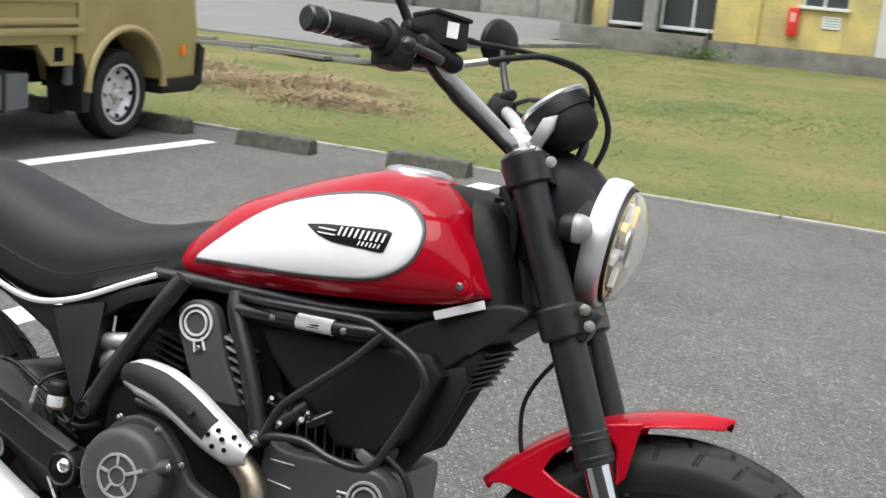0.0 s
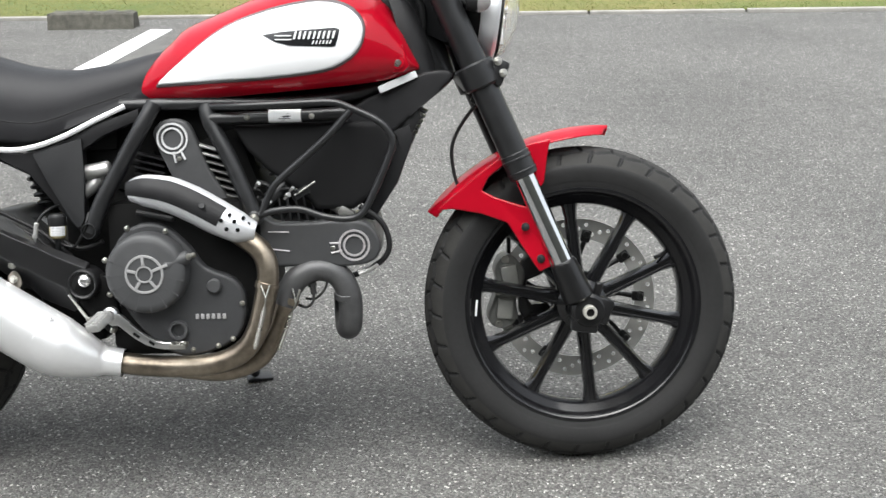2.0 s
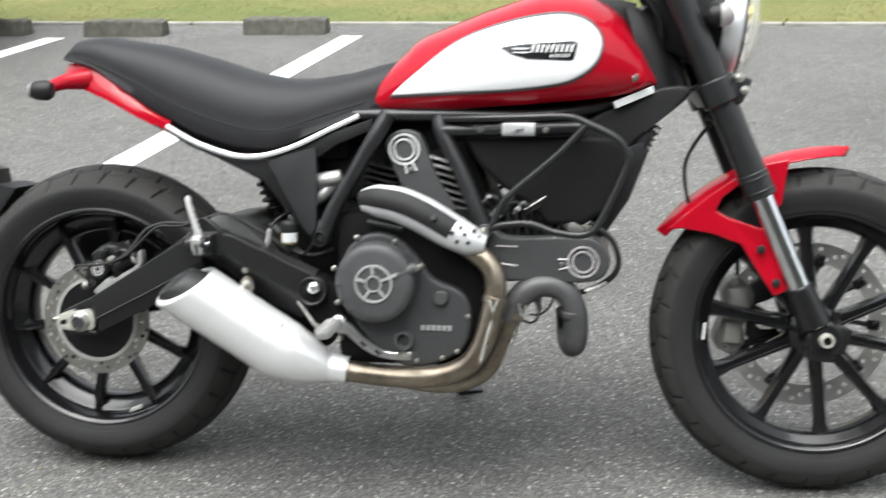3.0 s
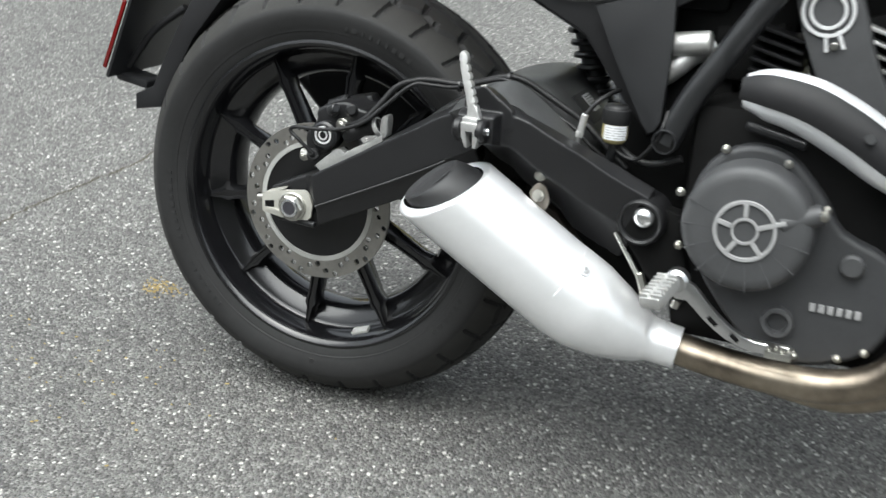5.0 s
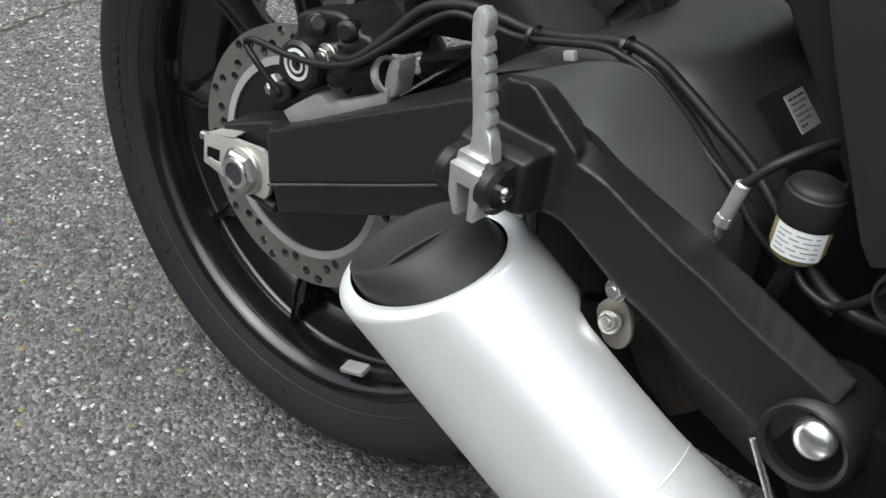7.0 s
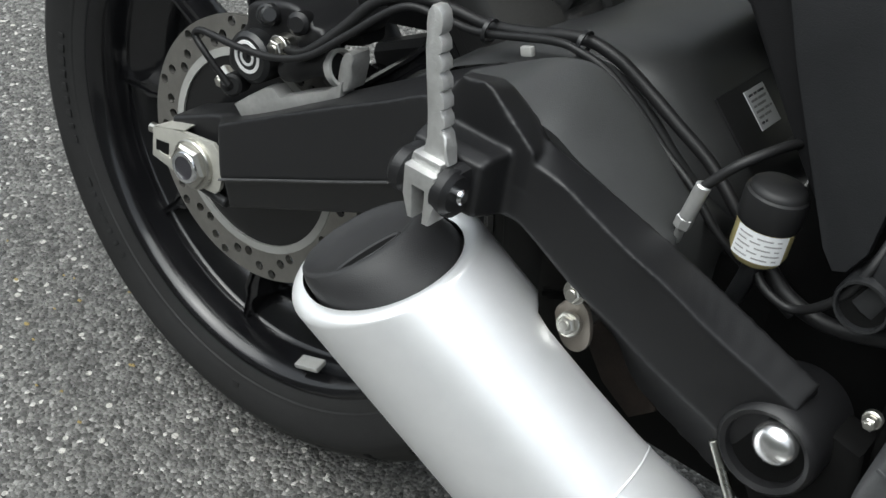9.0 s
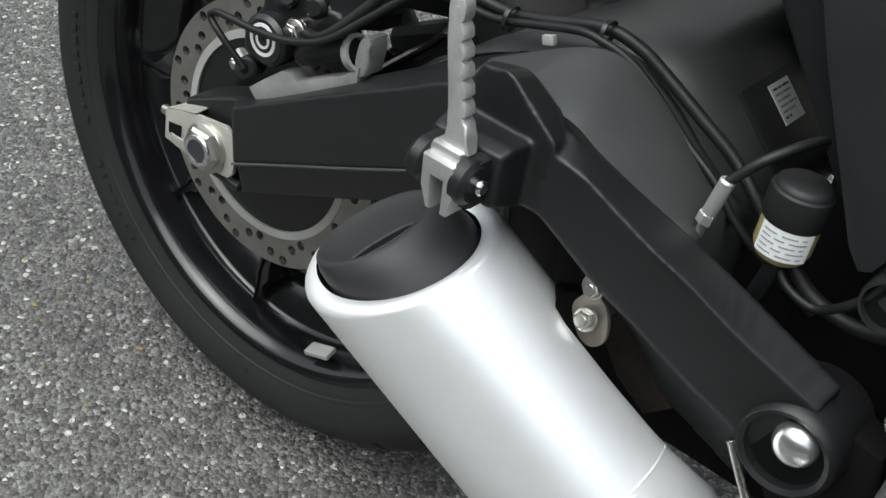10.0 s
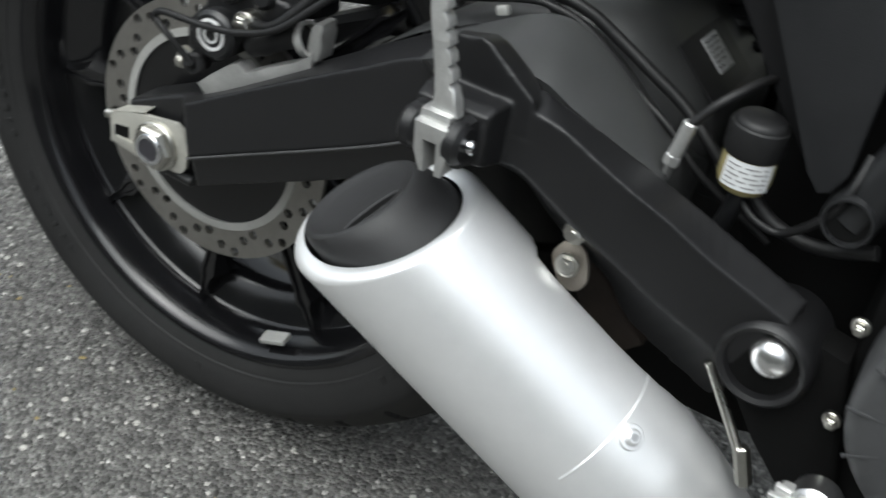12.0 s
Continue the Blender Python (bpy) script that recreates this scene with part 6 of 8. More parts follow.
# upper belt cover
bc = bpart("belt_cover", plate([(0.625, 0.668), (0.632, 0.69), (0.655, 0.701), (0.682, 0.697), (0.698, 0.678), (0.725, 0.61), (0.765, 0.54), (0.775, 0.49), (0.74, 0.48), (0.69, 0.53), (0.645, 0.62)], -0.132, -0.105, 0.006, 3, 3), COVER, "graphite cam belt cover")
def lock_ring(cx, y, cz, parent, turn, m=EDGE):
    """A bright double ring with two open legs."""
    legs = []
    for s in (-1, 1):
        legs.append(Vector((cx, y, cz)) + Matrix.Rotation(radians(turn), 3, "Y") @ Vector((s * 0.007, 0, -0.024)))
    part("bright_ring", lathe([(0.0258, y + 0.001), (0.0262, y - 0.002), (0.0295, y - 0.002), (0.03, y + 0.001)], 48, (cx, 0, cz)), m, parent)
    part("bright_ring", lathe([(0.0172, y + 0.001), (0.0176, y - 0.002), (0.0208, y - 0.002), (0.0212, y + 0.001)], 48, (cx, 0, cz)), m, parent)
    for s, l in zip((-1, 1), legs):
        e = Vector((cx, y, cz)) + Matrix.Rotation(radians(turn), 3, "Y") @ Vector((s * 0.0095, 0, -0.045))
        part("ring_leg", rod(l, e, 0.0021, 8), m, parent)
    e = Vector((cx, y - 0.002, cz)) + Matrix.Rotation(radians(turn), 3, "Y") @ Vector((0, 0, -0.04))
    part("ring_screw", rod(e, e + Vector((0, -0.004, 0)), 0.0045, 16, 0.001), STEEL, parent)


lock_ring(0.661, -0.1335, 0.664, bc, -18)
# horizontal belt cover
hc = bpart("belt_cover", plate([(0.785, 0.492), (0.8, 0.51), (0.832, 0.514), (0.852, 0.504), (0.9, 0.502), (0.99, 0.506), (1.03, 0.495), (1.05, 0.46), (1.035, 0.428), (0.99, 0.418), (0.9, 0.42), (0.8, 0.42), (0.77, 0.45)], -0.152, -0.11, 0.007, 3, 3), COVER, "graphite cam belt cover of the front cylinder")
lock_ring(1.0, -0.1535, 0.458, hc, 84, DULLEDGE)
for z in (0.488, 0.456):
    part("bright_line", rod((0.838, -0.1535, z - 0.002), (0.878, -0.1535, z - 0.004 * (z < 0.46) - 0.003), 0.0013, 8), DULLEDGE, hc)
part("pulley_ring", lathe([(0.022, -0.152), (0.0225, -0.156), (0.025, -0.156), (0.0255, -0.152)], 40, (0.782, 0, 0.455)), EDGE, hc)
part("pulley_ring", lathe([(0.012, -0.152), (0.0125, -0.156), (0.0145, -0.156), (0.015, -0.152)], 40, (0.782, 0, 0.455)), EDGE, hc)
head = bpart("cylinder_head", box((1.0, -0.03, 0.462), (0.085, 0.17, 0.085), 0.02), CALGREY, "grey cast front cylinder head")
part("head_hose", tube([(1.01, -0.13, 0.53), (1.05, -0.13, 0.5), (1.065, -0.13, 0.46), (1.055, -0.13, 0.43), (1.02, -0.125, 0.405), (0.99, -0.12, 0.395)], 0.0055, 10, 6), SOFT, head)
part("temperature_sensor", merge(rod((1.005, -0.13, 0.4), (1.03, -0.13, 0.41), 0.0065, 6, 0.001), rod((1.025, -0.13, 0.408), (1.043, -0.13, 0.418), 0.0045, 14, 0.001)), CASTALU, head)
# finned barrels
for k in range(9):
    bpart("cylinder_fin", box((0.745 + 0.0035 * k - 0.02, -0.03, 0.645 - 0.0145 * k), (0.075, 0.185, 0.004), 0.001, (0, 16, 0)), CASTALU if k < 2 else CALGREY)
for k in range(6):
    bpart("cylinder_fin", box((0.61, -0.03, 0.63 - 0.013 * k), (0.06, 0.17, 0.004), 0.001, (0, 14, 0)), CAST)
for k in range(8):
    bpart("cylinder_fin", box((0.86 + 0.016 * k, -0.02, 0.515), (0.004, 0.2, 0.07), 0.001, (0, -8, 0)), CAST)
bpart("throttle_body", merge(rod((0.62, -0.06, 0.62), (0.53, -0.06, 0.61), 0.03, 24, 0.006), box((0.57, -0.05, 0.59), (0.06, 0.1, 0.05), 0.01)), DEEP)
bpart("rear_master_lug", rod((0.46, -0.115, 0.597), (0.535, -0.115, 0.61), 0.0145, 20, 0.003), CASTALU, "bare alloy lug")
bpart("rear_master_lug", tube([(0.47, -0.11, 0.555), (0.492, -0.11, 0.572), (0.512, -0.1, 0.592), (0.53, -0.085, 0.6)], 0.014, 18, 6), CASTALU, "bare alloy lug")
bpart("sump_rod", rod((0.595, -0.17, 0.53), (0.665, -0.17, 0.515), 0.0055, 12, 0.002), SATIN)

# -------- frame
def bar(name, pts, r, label="", m=SATIN, n=8, sides=16):
    return bpart(name, tube(pts, r, sides, n), m, label)


for s in (-1, 1):
    bar("frame_tube", [(0.633, s * 0.142, 0.731), (0.607, s * 0.152, 0.685), (0.565, s * 0.155, 0.613), (0.528, s * 0.158, 0.549), (0.505, s * 0.16, 0.492)], 0.0152, "satin black steel frame tube")
    bar("frame_tube", [(0.728, s * 0.135, 0.725), (0.737, s * 0.143, 0.692), (0.774, s * 0.152, 0.62), (0.814, s * 0.16, 0.522)], 0.015)
    bar("frame_tube", [(0.56, s * 0.11, 0.728), (0.75, s * 0.118, 0.728), (0.9, s * 0.115, 0.728), (1.03, s * 0.09, 0.745), (1.14, s * 0.04, 0.79)], 0.012)
    bar("frame_tube", [(0.814, s * 0.12, 0.525), (0.9, s * 0.1, 0.6), (1.01, s * 0.09, 0.7), (1.06, s * 0.07, 0.745), (1.15, s * 0.035, 0.8)], 0.014)
    bpart("tube_socket", lathe([(0.0128, s * 0.178), (0.0142, s * 0.178), (0.0152, s * 0.175), (0.0152, s * 0.15), (0.0128, s * 0.15)], 28, (0.505, 0, 0.496)), SATIN)
    bpart("frame_node", rod((0.818, s * 0.13, 0.515), (0.818, s * 0.182, 0.515), 0.014, 20, 0.003), SATIN)
    bpart("node_bolt", hexbolt((0.818, s * 0.182, 0.515), (0, s, 0), 0.007, 0.006), STEEL)
bpart("socket_bore", rod((0.505, -0.1735, 0.496), (0.505, -0.153, 0.496), 0.013, 24), DEEP)
bpart("steering_head", rod((1.165, 0, 0.76), (1.1, 0, 0.93), 0.035, 28, 0.006), SATIN)
bpart("head_gusset", plate([(0.985, 0.695), (1.018, 0.727), (1.061, 0.745), (1.122, 0.774), (1.165, 0.782), (1.186, 0.779), (1.19, 0.766), (1.166, 0.742), (1.132, 0.715), (1.1, 0.688), (1.078, 0.668), (1.04, 0.655)], -0.108, 0.108, 0.018, 4, 3), PLASTIC, "black plastic frame cover")
# added near-black block, painting the dark gap below the tank
bpart("airbox", plate([(0.6, 0.72), (0.8, 0.742), (1.0, 0.758), (1.1, 0.775), (1.13, 0.74), (1.02, 0.69), (0.8, 0.655), (0.66, 0.655)], -0.088, 0.088, 0.006), DEEP, "near-black airbox block filling the gap under the tank")
bpart("strip_plate", box((1.088, -0.118, 0.761), (0.078, 0.006, 0.0135), 0.002, (0, -22, 12)), LABEL, "silver reflective strip")
cb = bar("crash_bar", [(0.735, -0.14, 0.722), (0.8, -0.172, 0.723), (0.9, -0.185, 0.726), (0.97, -0.19, 0.727), (1.005, -0.192, 0.716), (1.06, -0.195, 0.688), (1.08, -0.195, 0.655), (1.07, -0.195, 0.62), (1.045, -0.195, 0.565), (1.022, -0.195, 0.525), (0.995, -0.193, 0.513), (0.95, -0.192, 0.518), (0.905, -0.19, 0.532), (0.86, -0.187, 0.53), (0.828, -0.183, 0.522)], 0.0066, "black tubular engine guard")
part("brace", tube([(1.005, -0.192, 0.712), (0.955, -0.19, 0.66), (0.875, -0.188, 0.592), (0.852, -0.187, 0.565), (0.833, -0.184, 0.525)], 0.0068, 14, 8), SATIN, cb)
bar("upper_rail", [(0.735, -0.145, 0.7), (0.85, -0.158, 0.702), (0.92, -0.158, 0.704), (1.0, -0.15, 0.708)], 0.011)
bpart("rail_label", lathe([(0.0112, -0.03), (0.0122, -0.03), (0.0122, 0.03), (0.0112, 0.03)], 24, (0.88, -0.158, 0.703), "x"), LABEL, "silver label round the rail")
for x in (0.81, 0.93):
    bpart("rail_bolt", hexbolt((x, -0.168, 0.702), (0, -1, 0), 0.004, 0.005), STEEL)
panel = bpart("battery_cover", plate([(0.775, 0.685), (0.9, 0.688), (1.06, 0.69), (1.084, 0.66), (1.05, 0.56), (1.0, 0.525), (0.93, 0.525), (0.9, 0.56), (0.84, 0.6), (0.8, 0.64)], -0.14, -0.02, 0.012, 3), CAPFLAT, "flat black plastic battery cover")
random.seed(5)
for k in range(8):
    p = Vector((random.uniform(0.8, 0.88), random.uniform(-0.125, -0.1), random.uniform(0.535, 0.62)))
    q = p + Vector((random.uniform(-0.05, 0.05), random.uniform(-0.01, 0.01), random.uniform(-0.05, 0.05)))
    bpart("engine_wire", tube([p, (p + q) / 2 + Vector((0.01, -0.01, 0.012)), q], random.uniform(0.003, 0.006), 8, 5), SOFT)
for x, z, s in ((0.82, 0.575, 0.004), (0.875, 0.553, 0.005), (0.884, 0.565, 0.003), (0.84, 0.54, 0.004)):
    bpart("bright_fitting", merge(rod((x, -0.15, z), (x + 0.006, -0.158, z + 0.004), s, 6, 0.0008), rod((x - 0.004, -0.148, z - 0.006), (x + 0.004, -0.156, z + 0.006), s * 0.5, 8)), CASTALU)
bpart("lever_rod", rod((0.893, -0.165, 0.556), (0.932, -0.165, 0.581), 0.0018, 8), STEEL)
bpart("inlet_casting", merge(rod((0.945, -0.115, 0.548), (0.985, -0.125, 0.522), 0.016, 24, 0.006), box((0.985, -0.13, 0.518), (0.03, 0.024, 0.02), 0.006, (0, 30, 0))), CALGREY, "dull grey inlet casting")
bpart("lever_bracket", merge(box((0.905, -0.158, 0.56), (0.03, 0.006, 0.016), 0.002, (0, -30, 0)), rod((0.897, -0.156, 0.563), (0.897, -0.17, 0.563), 0.0035, 12, 0.001)), SATIN)
# oil cooler ahead of the engine
cool = bpart("oil_cooler", box((1.056, 0.0, 0.6), (0.03, 0.16, 0.17), 0.008, (0, 24, 0)), DEEP, "black finned oil cooler")
for k in range(11):
    c = Vector((1.056, 0.0, 0.6)) + Matrix.Rotation(radians(24), 3, "Y") @ Vector((0.003, 0, -0.07 + 0.014 * k))
    part("cooling_fin", box(c, (0.031 if k > 7 else 0.02, 0.15, 0.002), 0.001, (0, 24, 0)), PLASTIC, cool)
bpart("cooler_side", plate([(1.015, 0.505), (1.033, 0.497), (1.082, 0.57), (1.115, 0.655), (1.108, 0.68), (1.075, 0.67), (1.035, 0.58)], -0.105, -0.08, 0.006), PLASTIC, "black cooler side plate")
reg = bpart("regulator", plate([(1.08, 0.7), (1.125, 0.708), (1.128, 0.692), (1.102, 0.645), (1.082, 0.64)], -0.1, 0.06, 0.004), CAST, "ribbed black regulator behind the cooler")
for k in range(7):
    part("regulator_rib", box((1.13 - 0.0052 * k, -0.02, 0.705 - 0.0105 * k), (0.018, 0.15, 0.004), 0.001, (0, 24, 0)), CAST, reg)

# -------- foot controls
bp_ = bpart("brake_pedal", plate([(0.555, 0.348), (0.572, 0.345), (0.592, 0.325), (0.62, 0.303), (0.65, 0.292), (0.688, 0.293), (0.69, 0.283), (0.65, 0.279), (0.615, 0.288), (0.585, 0.308), (0.565, 0.325), (0.552, 0.325), (0.545, 0.335)], -0.226, -0.216, 0.002, 2, 2), ALU, "cast aluminium brake pedal")
for x, z, l in ((0.598, 0.307, 0.014), (0.626, 0.292, 0.012)):
    part("pedal_slot", box((x, -0.2265, z), (l, 0.002, 0.005), 0.0008, (0, 38, 0)), DEEP, bp_)
part("pedal_pad", merge(box((0.678, -0.232, 0.288), (0.03, 0.03, 0.009), 0.002), *[rod((0.667 + 0.0075 * k, -0.24 + 0.007 * (k % 2), 0.291), (0.667 + 0.0075 * k, -0.24 + 0.007 * (k % 2), 0.296), 0.002, 8) for k in range(4)]), STEEL, bp_)
PA, PB = Vector((0.544, -0.214, 0.346)), Vector((0.53, -0.272, 0.328))
pd = (PB - PA).normalized()
pw = (Vector((1, 0, 0.25)) - pd * Vector((1, 0, 0.25)).dot(pd)).normalized()
PM = Matrix((pw, pd, pw.cross(pd))).transposed().to_4x4()
PM.translation = (PA + PB) / 2


def peg_box(c, size, bevel):
    bm = box(c, size, bevel)
    bm.transform(PM)
    return bm


fp = bpart("rider_peg", peg_box((0, 0, 0), (0.028, 0.06, 0.016), 0.005), CASTALU, "serrated aluminium rider peg")
for k in range(7):
    for s in (-1, 1):
        part("peg_tooth", peg_box((s * 0.0075, -0.02 + 0.0075 * k, 0.0085 if pw.cross(pd).z > 0 else -0.0085), (0.011, 0.0042, 0.006), 0.0012), CASTALU, fp)
part("peg_hub", merge(rod((0.55, -0.205, 0.345), (0.55, -0.228, 0.345), 0.0145, 24, 0.004)), ALU, fp)
part("peg_spring", merge(*[rod((0.55, -0.215 + 0.004 * k, 0.31), (0.553, -0.2145 + 0.004 * k, 0.32), 0.005, 10, 0.001) for k in range(4)]), STEEL, fp)
bpart("pedal_rod", merge(rod((0.462, -0.18, 0.378), (0.503, -0.185, 0.322), 0.0032, 10, 0.0005), rod((0.498, -0.184, 0.334), (0.508, -0.187, 0.31), 0.0055, 6, 0.001)), STEEL, "plated brake pedal push rod")
# black plate darkened further: its shade is painted into the colour
bpart("foot_plate", plate([(0.48, 0.42), (0.535, 0.41), (0.55, 0.35), (0.56, 0.31), (0.53, 0.3), (0.5, 0.33), (0.47, 0.37)], -0.17, -0.14, 0.005), DEEP, "black footrest plate, darkened for shade")
bpart("side_stand", merge(rod((0.66, 0.12, 0.28), (0.71, 0.36, 0.09), 0.012, 14, 0.003), box((0.715, 0.372, 0.08), (0.06, 0.05, 0.008), 0.003, (LEAN, 0, 20))), SATIN, "black side stand")
bpart("oxygen_sensor", merge(rod((0.914, -0.134, 0.398), (0.916, -0.132, 0.376), 0.0085, 6, 0.0015), rod((0.916, -0.132, 0.378), (0.918, -0.13, 0.362), 0.006, 14, 0.001), tube([(0.918, -0.13, 0.364), (0.914, -0.128, 0.345), (0.9, -0.12, 0.335), (0.88, -0.11, 0.34)], 0.0028, 8, 5), tube([(0.945, -0.13, 0.39), (0.938, -0.128, 0.37), (0.92, -0.12, 0.352), (0.9, -0.11, 0.35)], 0.0024, 8, 5)), PIPEDARK)

# -------- shock absorber on the far side
bpart("shock_absorber", rod((0.38, 0.07, 0.45), (0.325, 0.07, 0.6), 0.016, 18, 0.004), SATIN)
coil = [Vector((0.372 - 0.04 * t / 60, 0.07, 0.47 + 0.11 * t / 60)) + 0.021 * Vector((math.cos(t * 0.7), math.sin(t * 0.7), 0)) for t in range(61)]
bpart("shock_spring", tube(coil, 0.005, 8, 2), SATIN)

# -------- tank
TX = [0.59, 0.62, 0.69, 0.8, 0.868, 0.912, 0.978, 1.011, 1.045, 1.07, 1.1, 1.128]
TT = [0.815, 0.843, 0.881, 0.924, 0.946, 0.957, 0.956, 0.948, 0.931, 0.908, 0.862, 0.797]
TB = [0.729, 0.73, 0.734, 0.742, 0.747, 0.75, 0.755, 0.758, 0.762, 0.766, 0.774, 0.782]
TW = [0.102, 0.116, 0.138, 0.166, 0.176, 0.178, 0.177, 0.173, 0.164, 0.154, 0.138, 0.112]


def lerp(x, xs_, ys_):
    return float(np.interp(x, xs_, ys_))


def tank_half(x, z):
    """Half width of the tank at x, z."""
    t, b, w = lerp(x, TX, TT), lerp(x, TX, TB), lerp(x, TX, TW)
    c = b + 0.36 * (t - b)
    k = (z - c) / ((t - c) if z > c else (c - b) * 1.55)
    return w * max(0.0, 1 - abs(k) ** 2.4) ** 0.5


rings = []
for i in range(57):
    x = 0.59 + (1.122 - 0.59) * i / 56 * 1.0113
    t, b = lerp(x, TX, TT), lerp(x, TX, TB)
    c = b + 0.36 * (t - b)
    slope = 0.36 * max(0.0, 1 - (x - 0.59) / 0.08)      # the rear end leans forward
    ring = []
    for k in range(20):                      # right side, from the bottom up
        z = b + (t - b) * (0.5 - 0.5 * math.cos(math.pi * k / 20))
        ring.append(Vector((x + slope * (z - 0.745), -tank_half(x, z), z)))
    ring.append(Vector((x + slope * (t - 0.745), 0, t)))
    ring += [Vector((q.x, -q.y, q.z)) for q in reversed(ring[:20])]
    rings.append(ring)
bm = loft(rings)
bmesh.ops.bevel(bm, geom=[e for e in bm.edges if e.calc_face_angle(0) > 1.1], offset=0.008, segments=3, affect="EDGES", clamp_overlap=True)
tank = bpart("fuel_tank", bm, RED, "glossy red teardrop fuel tank", smooth=60)


def on_tank(outline, off, n=6, inset=1.0):
    """A cover laid on the tank's right side within an outline of (x, z), with a turned-down edge."""
    pts = [(q.x, q.y) for q in curve([(a, b, 0) for a, b in outline], n, True)]
    cx, cz = sum(p[0] for p in pts) / len(pts), sum(p[1] for p in pts) / len(pts)
    def at(x, z, o):
        return Vector((x, -tank_half(x, z) - o, z))
    rings = [[at(x, z, -0.006) for x, z in pts], [at(x, z, off * 0.5) for x, z in pts], [at(cx + (x - cx) * 0.985, cz + (z - cz) * 0.97, off) for x, z in pts]]
    for k in (0.93, 0.85, 0.75, 0.6, 0.45, 0.3, 0.15, 0.03):
        rings.append([at(cx + (x - cx) * k * 1.0, cz + (z - cz) * k, off) for x, z in pts])
    return loft(rings)


WHITE = [(0.643, 0.765), (0.638, 0.7665), (0.646, 0.776), (0.684, 0.806), (0.76, 0.862), (0.842, 0.893), (0.934, 0.91), (0.985, 0.905), (1.016, 0.886), (1.029, 0.86), (1.022, 0.827), (0.996, 0.802), (0.95, 0.785), (0.85, 0.7745), (0.75, 0.77), (0.67, 0.766)]
grow = lambda o, k, d: [(0.86 + (x - 0.86) * k, 0.833 + (z - 0.833) * d) for x, z in o]
part("panel_border", on_tank(grow(WHITE, 1.025, 1.075), 0.0025), TRIMGREY, tank, "grey panel border", 60)
part("side_panel", on_tank(WHITE, 0.005), PEARL, tank, "pearl white tank side panel", 60)
BG = [(0.846, 0.851), (0.88, 0.856), (0.98, 0.862), (0.988, 0.858), (0.981, 0.829), (0.974, 0.827), (0.895, 0.831), (0.87, 0.838)]
def decal(name, pts, off, m, label=""):
    """A flat mark that follows the tank; its outline is cut into upright strips."""
    bm = bmesh.new()
    x0, x1 = min(p[0] for p in pts), max(p[0] for p in pts)
    cols = max(2, int((x1 - x0) / 0.004))
    prev = None
    for i in range(cols + 1):
        x = x0 + (x1 - x0) * (0.001 + 0.998 * i / cols)
        hit = []
        for (ax, az), (bx, bz) in zip(pts, pts[1:] + pts[:1]):
            if (ax - x) * (bx - x) <= 0 and ax != bx:
                hit.append(az + (bz - az) * (x - ax) / (bx - ax))
        lo, hi = min(hit), max(hit)
        col = [bm.verts.new((x, -tank_half(x, z) - off, z)) for z in (lo + (hi - lo) * k / 4 for k in range(5))]
        if prev:
            for k in range(4):
                bm.faces.new((prev[k], prev[k + 1], col[k + 1], col[k]))
        prev = col
    return part(name, bm, m, tank, label, 80)


decal("badge", BG, 0.0062, BADGE, "black wing-shaped badge with white marks")
for k in range(9):
    x0 = 0.903 + 0.0088 * k
    decal("badge_mark", [(x0, 0.842), (x0 + 0.006, 0.8425), (x0 + 0.0075, 0.856), (x0 + 0.0015, 0.8555)], 0.0072, WHITEINK)
for k in range(6):
    x0 = 0.937 + 0.0063 * k
    decal("badge_mark", [(x0, 0.8325), (x0 + 0.0045, 0.8328), (x0 + 0.0055, 0.8393), (x0 + 0.001, 0.839)], 0.0072, WHITEINK)
for z0 in (0.8405, 0.8475):
    decal("badge_line", [(0.872, z0 + 0.0005), (0.9, z0), (0.902, z0 + 0.0022), (0.868, z0 + 0.0026)], 0.0072, WHITEINK)
cap = part("filler_cap", lathe([(0.0, 0.011), (0.036, 0.011), (0.042, 0.009), (0.052, 0.006), (0.055, 0.001), (0.055, -0.012), (0.0, -0.012)], 48, (0, 0, 0), "z"), ALU, tank, "polished filler cap", basis=pose(0.945, 0, 0.9525, 0, 1, 0))
part("tank_bolt", merge(rod((1.09, -0.136, 0.797), (1.09, -0.141, 0.797), 0.0125, 24, 0.001)), RED, tank)
part("tank_bolt_head", hexbolt((1.09, -0.14, 0.797), (0.2, -1, 0), 0.0065, 0.005), STEEL, tank)
part("bolt_tab", plate([(1.062, 0.778), (1.1, 0.778), (1.112, 0.79), (1.1, 0.83), (1.09, 0.83)], -0.136, -0.09, 0.006), RED, tank)
# black cowl ahead of the tank
bpart("tank_cowl", loft([[Vector((x + dx, y * w, z)) for dx, y, z in ((0, -1, zl), (-0.012, -1, zl + 0.45 * (zh - zl)), (-0.03, -0.95, zh - 0.02), (-0.036, -0.75, zh), (-0.036, 0.75, zh), (-0.03, 0.95, zh - 0.02), (-0.012, 1, zl + 0.45 * (zh - zl)), (0, 1, zl))] for x, w, zl, zh in ((1.105, 0.1, 0.775, 0.93), (1.125, 0.103, 0.77, 0.928), (1.145, 0.098, 0.77, 0.912), (1.16, 0.085, 0.775, 0.89))]), PLASTIC, "black plastic cowl ahead of the tank", smooth=50)
bpart("neck_cover", loft([[Vector((x, y * w, z)) for y, z in ((-1, zl), (-1, zh - 0.02), (-0.8, zh), (0.8, zh), (1, zh - 0.02), (1, zl))] for x, w, zl, zh in ((1.0, 0.05, 0.9, 0.945), (1.05, 0.055, 0.9, 0.945), (1.09, 0.05, 0.89, 0.935))]), PLASTIC)

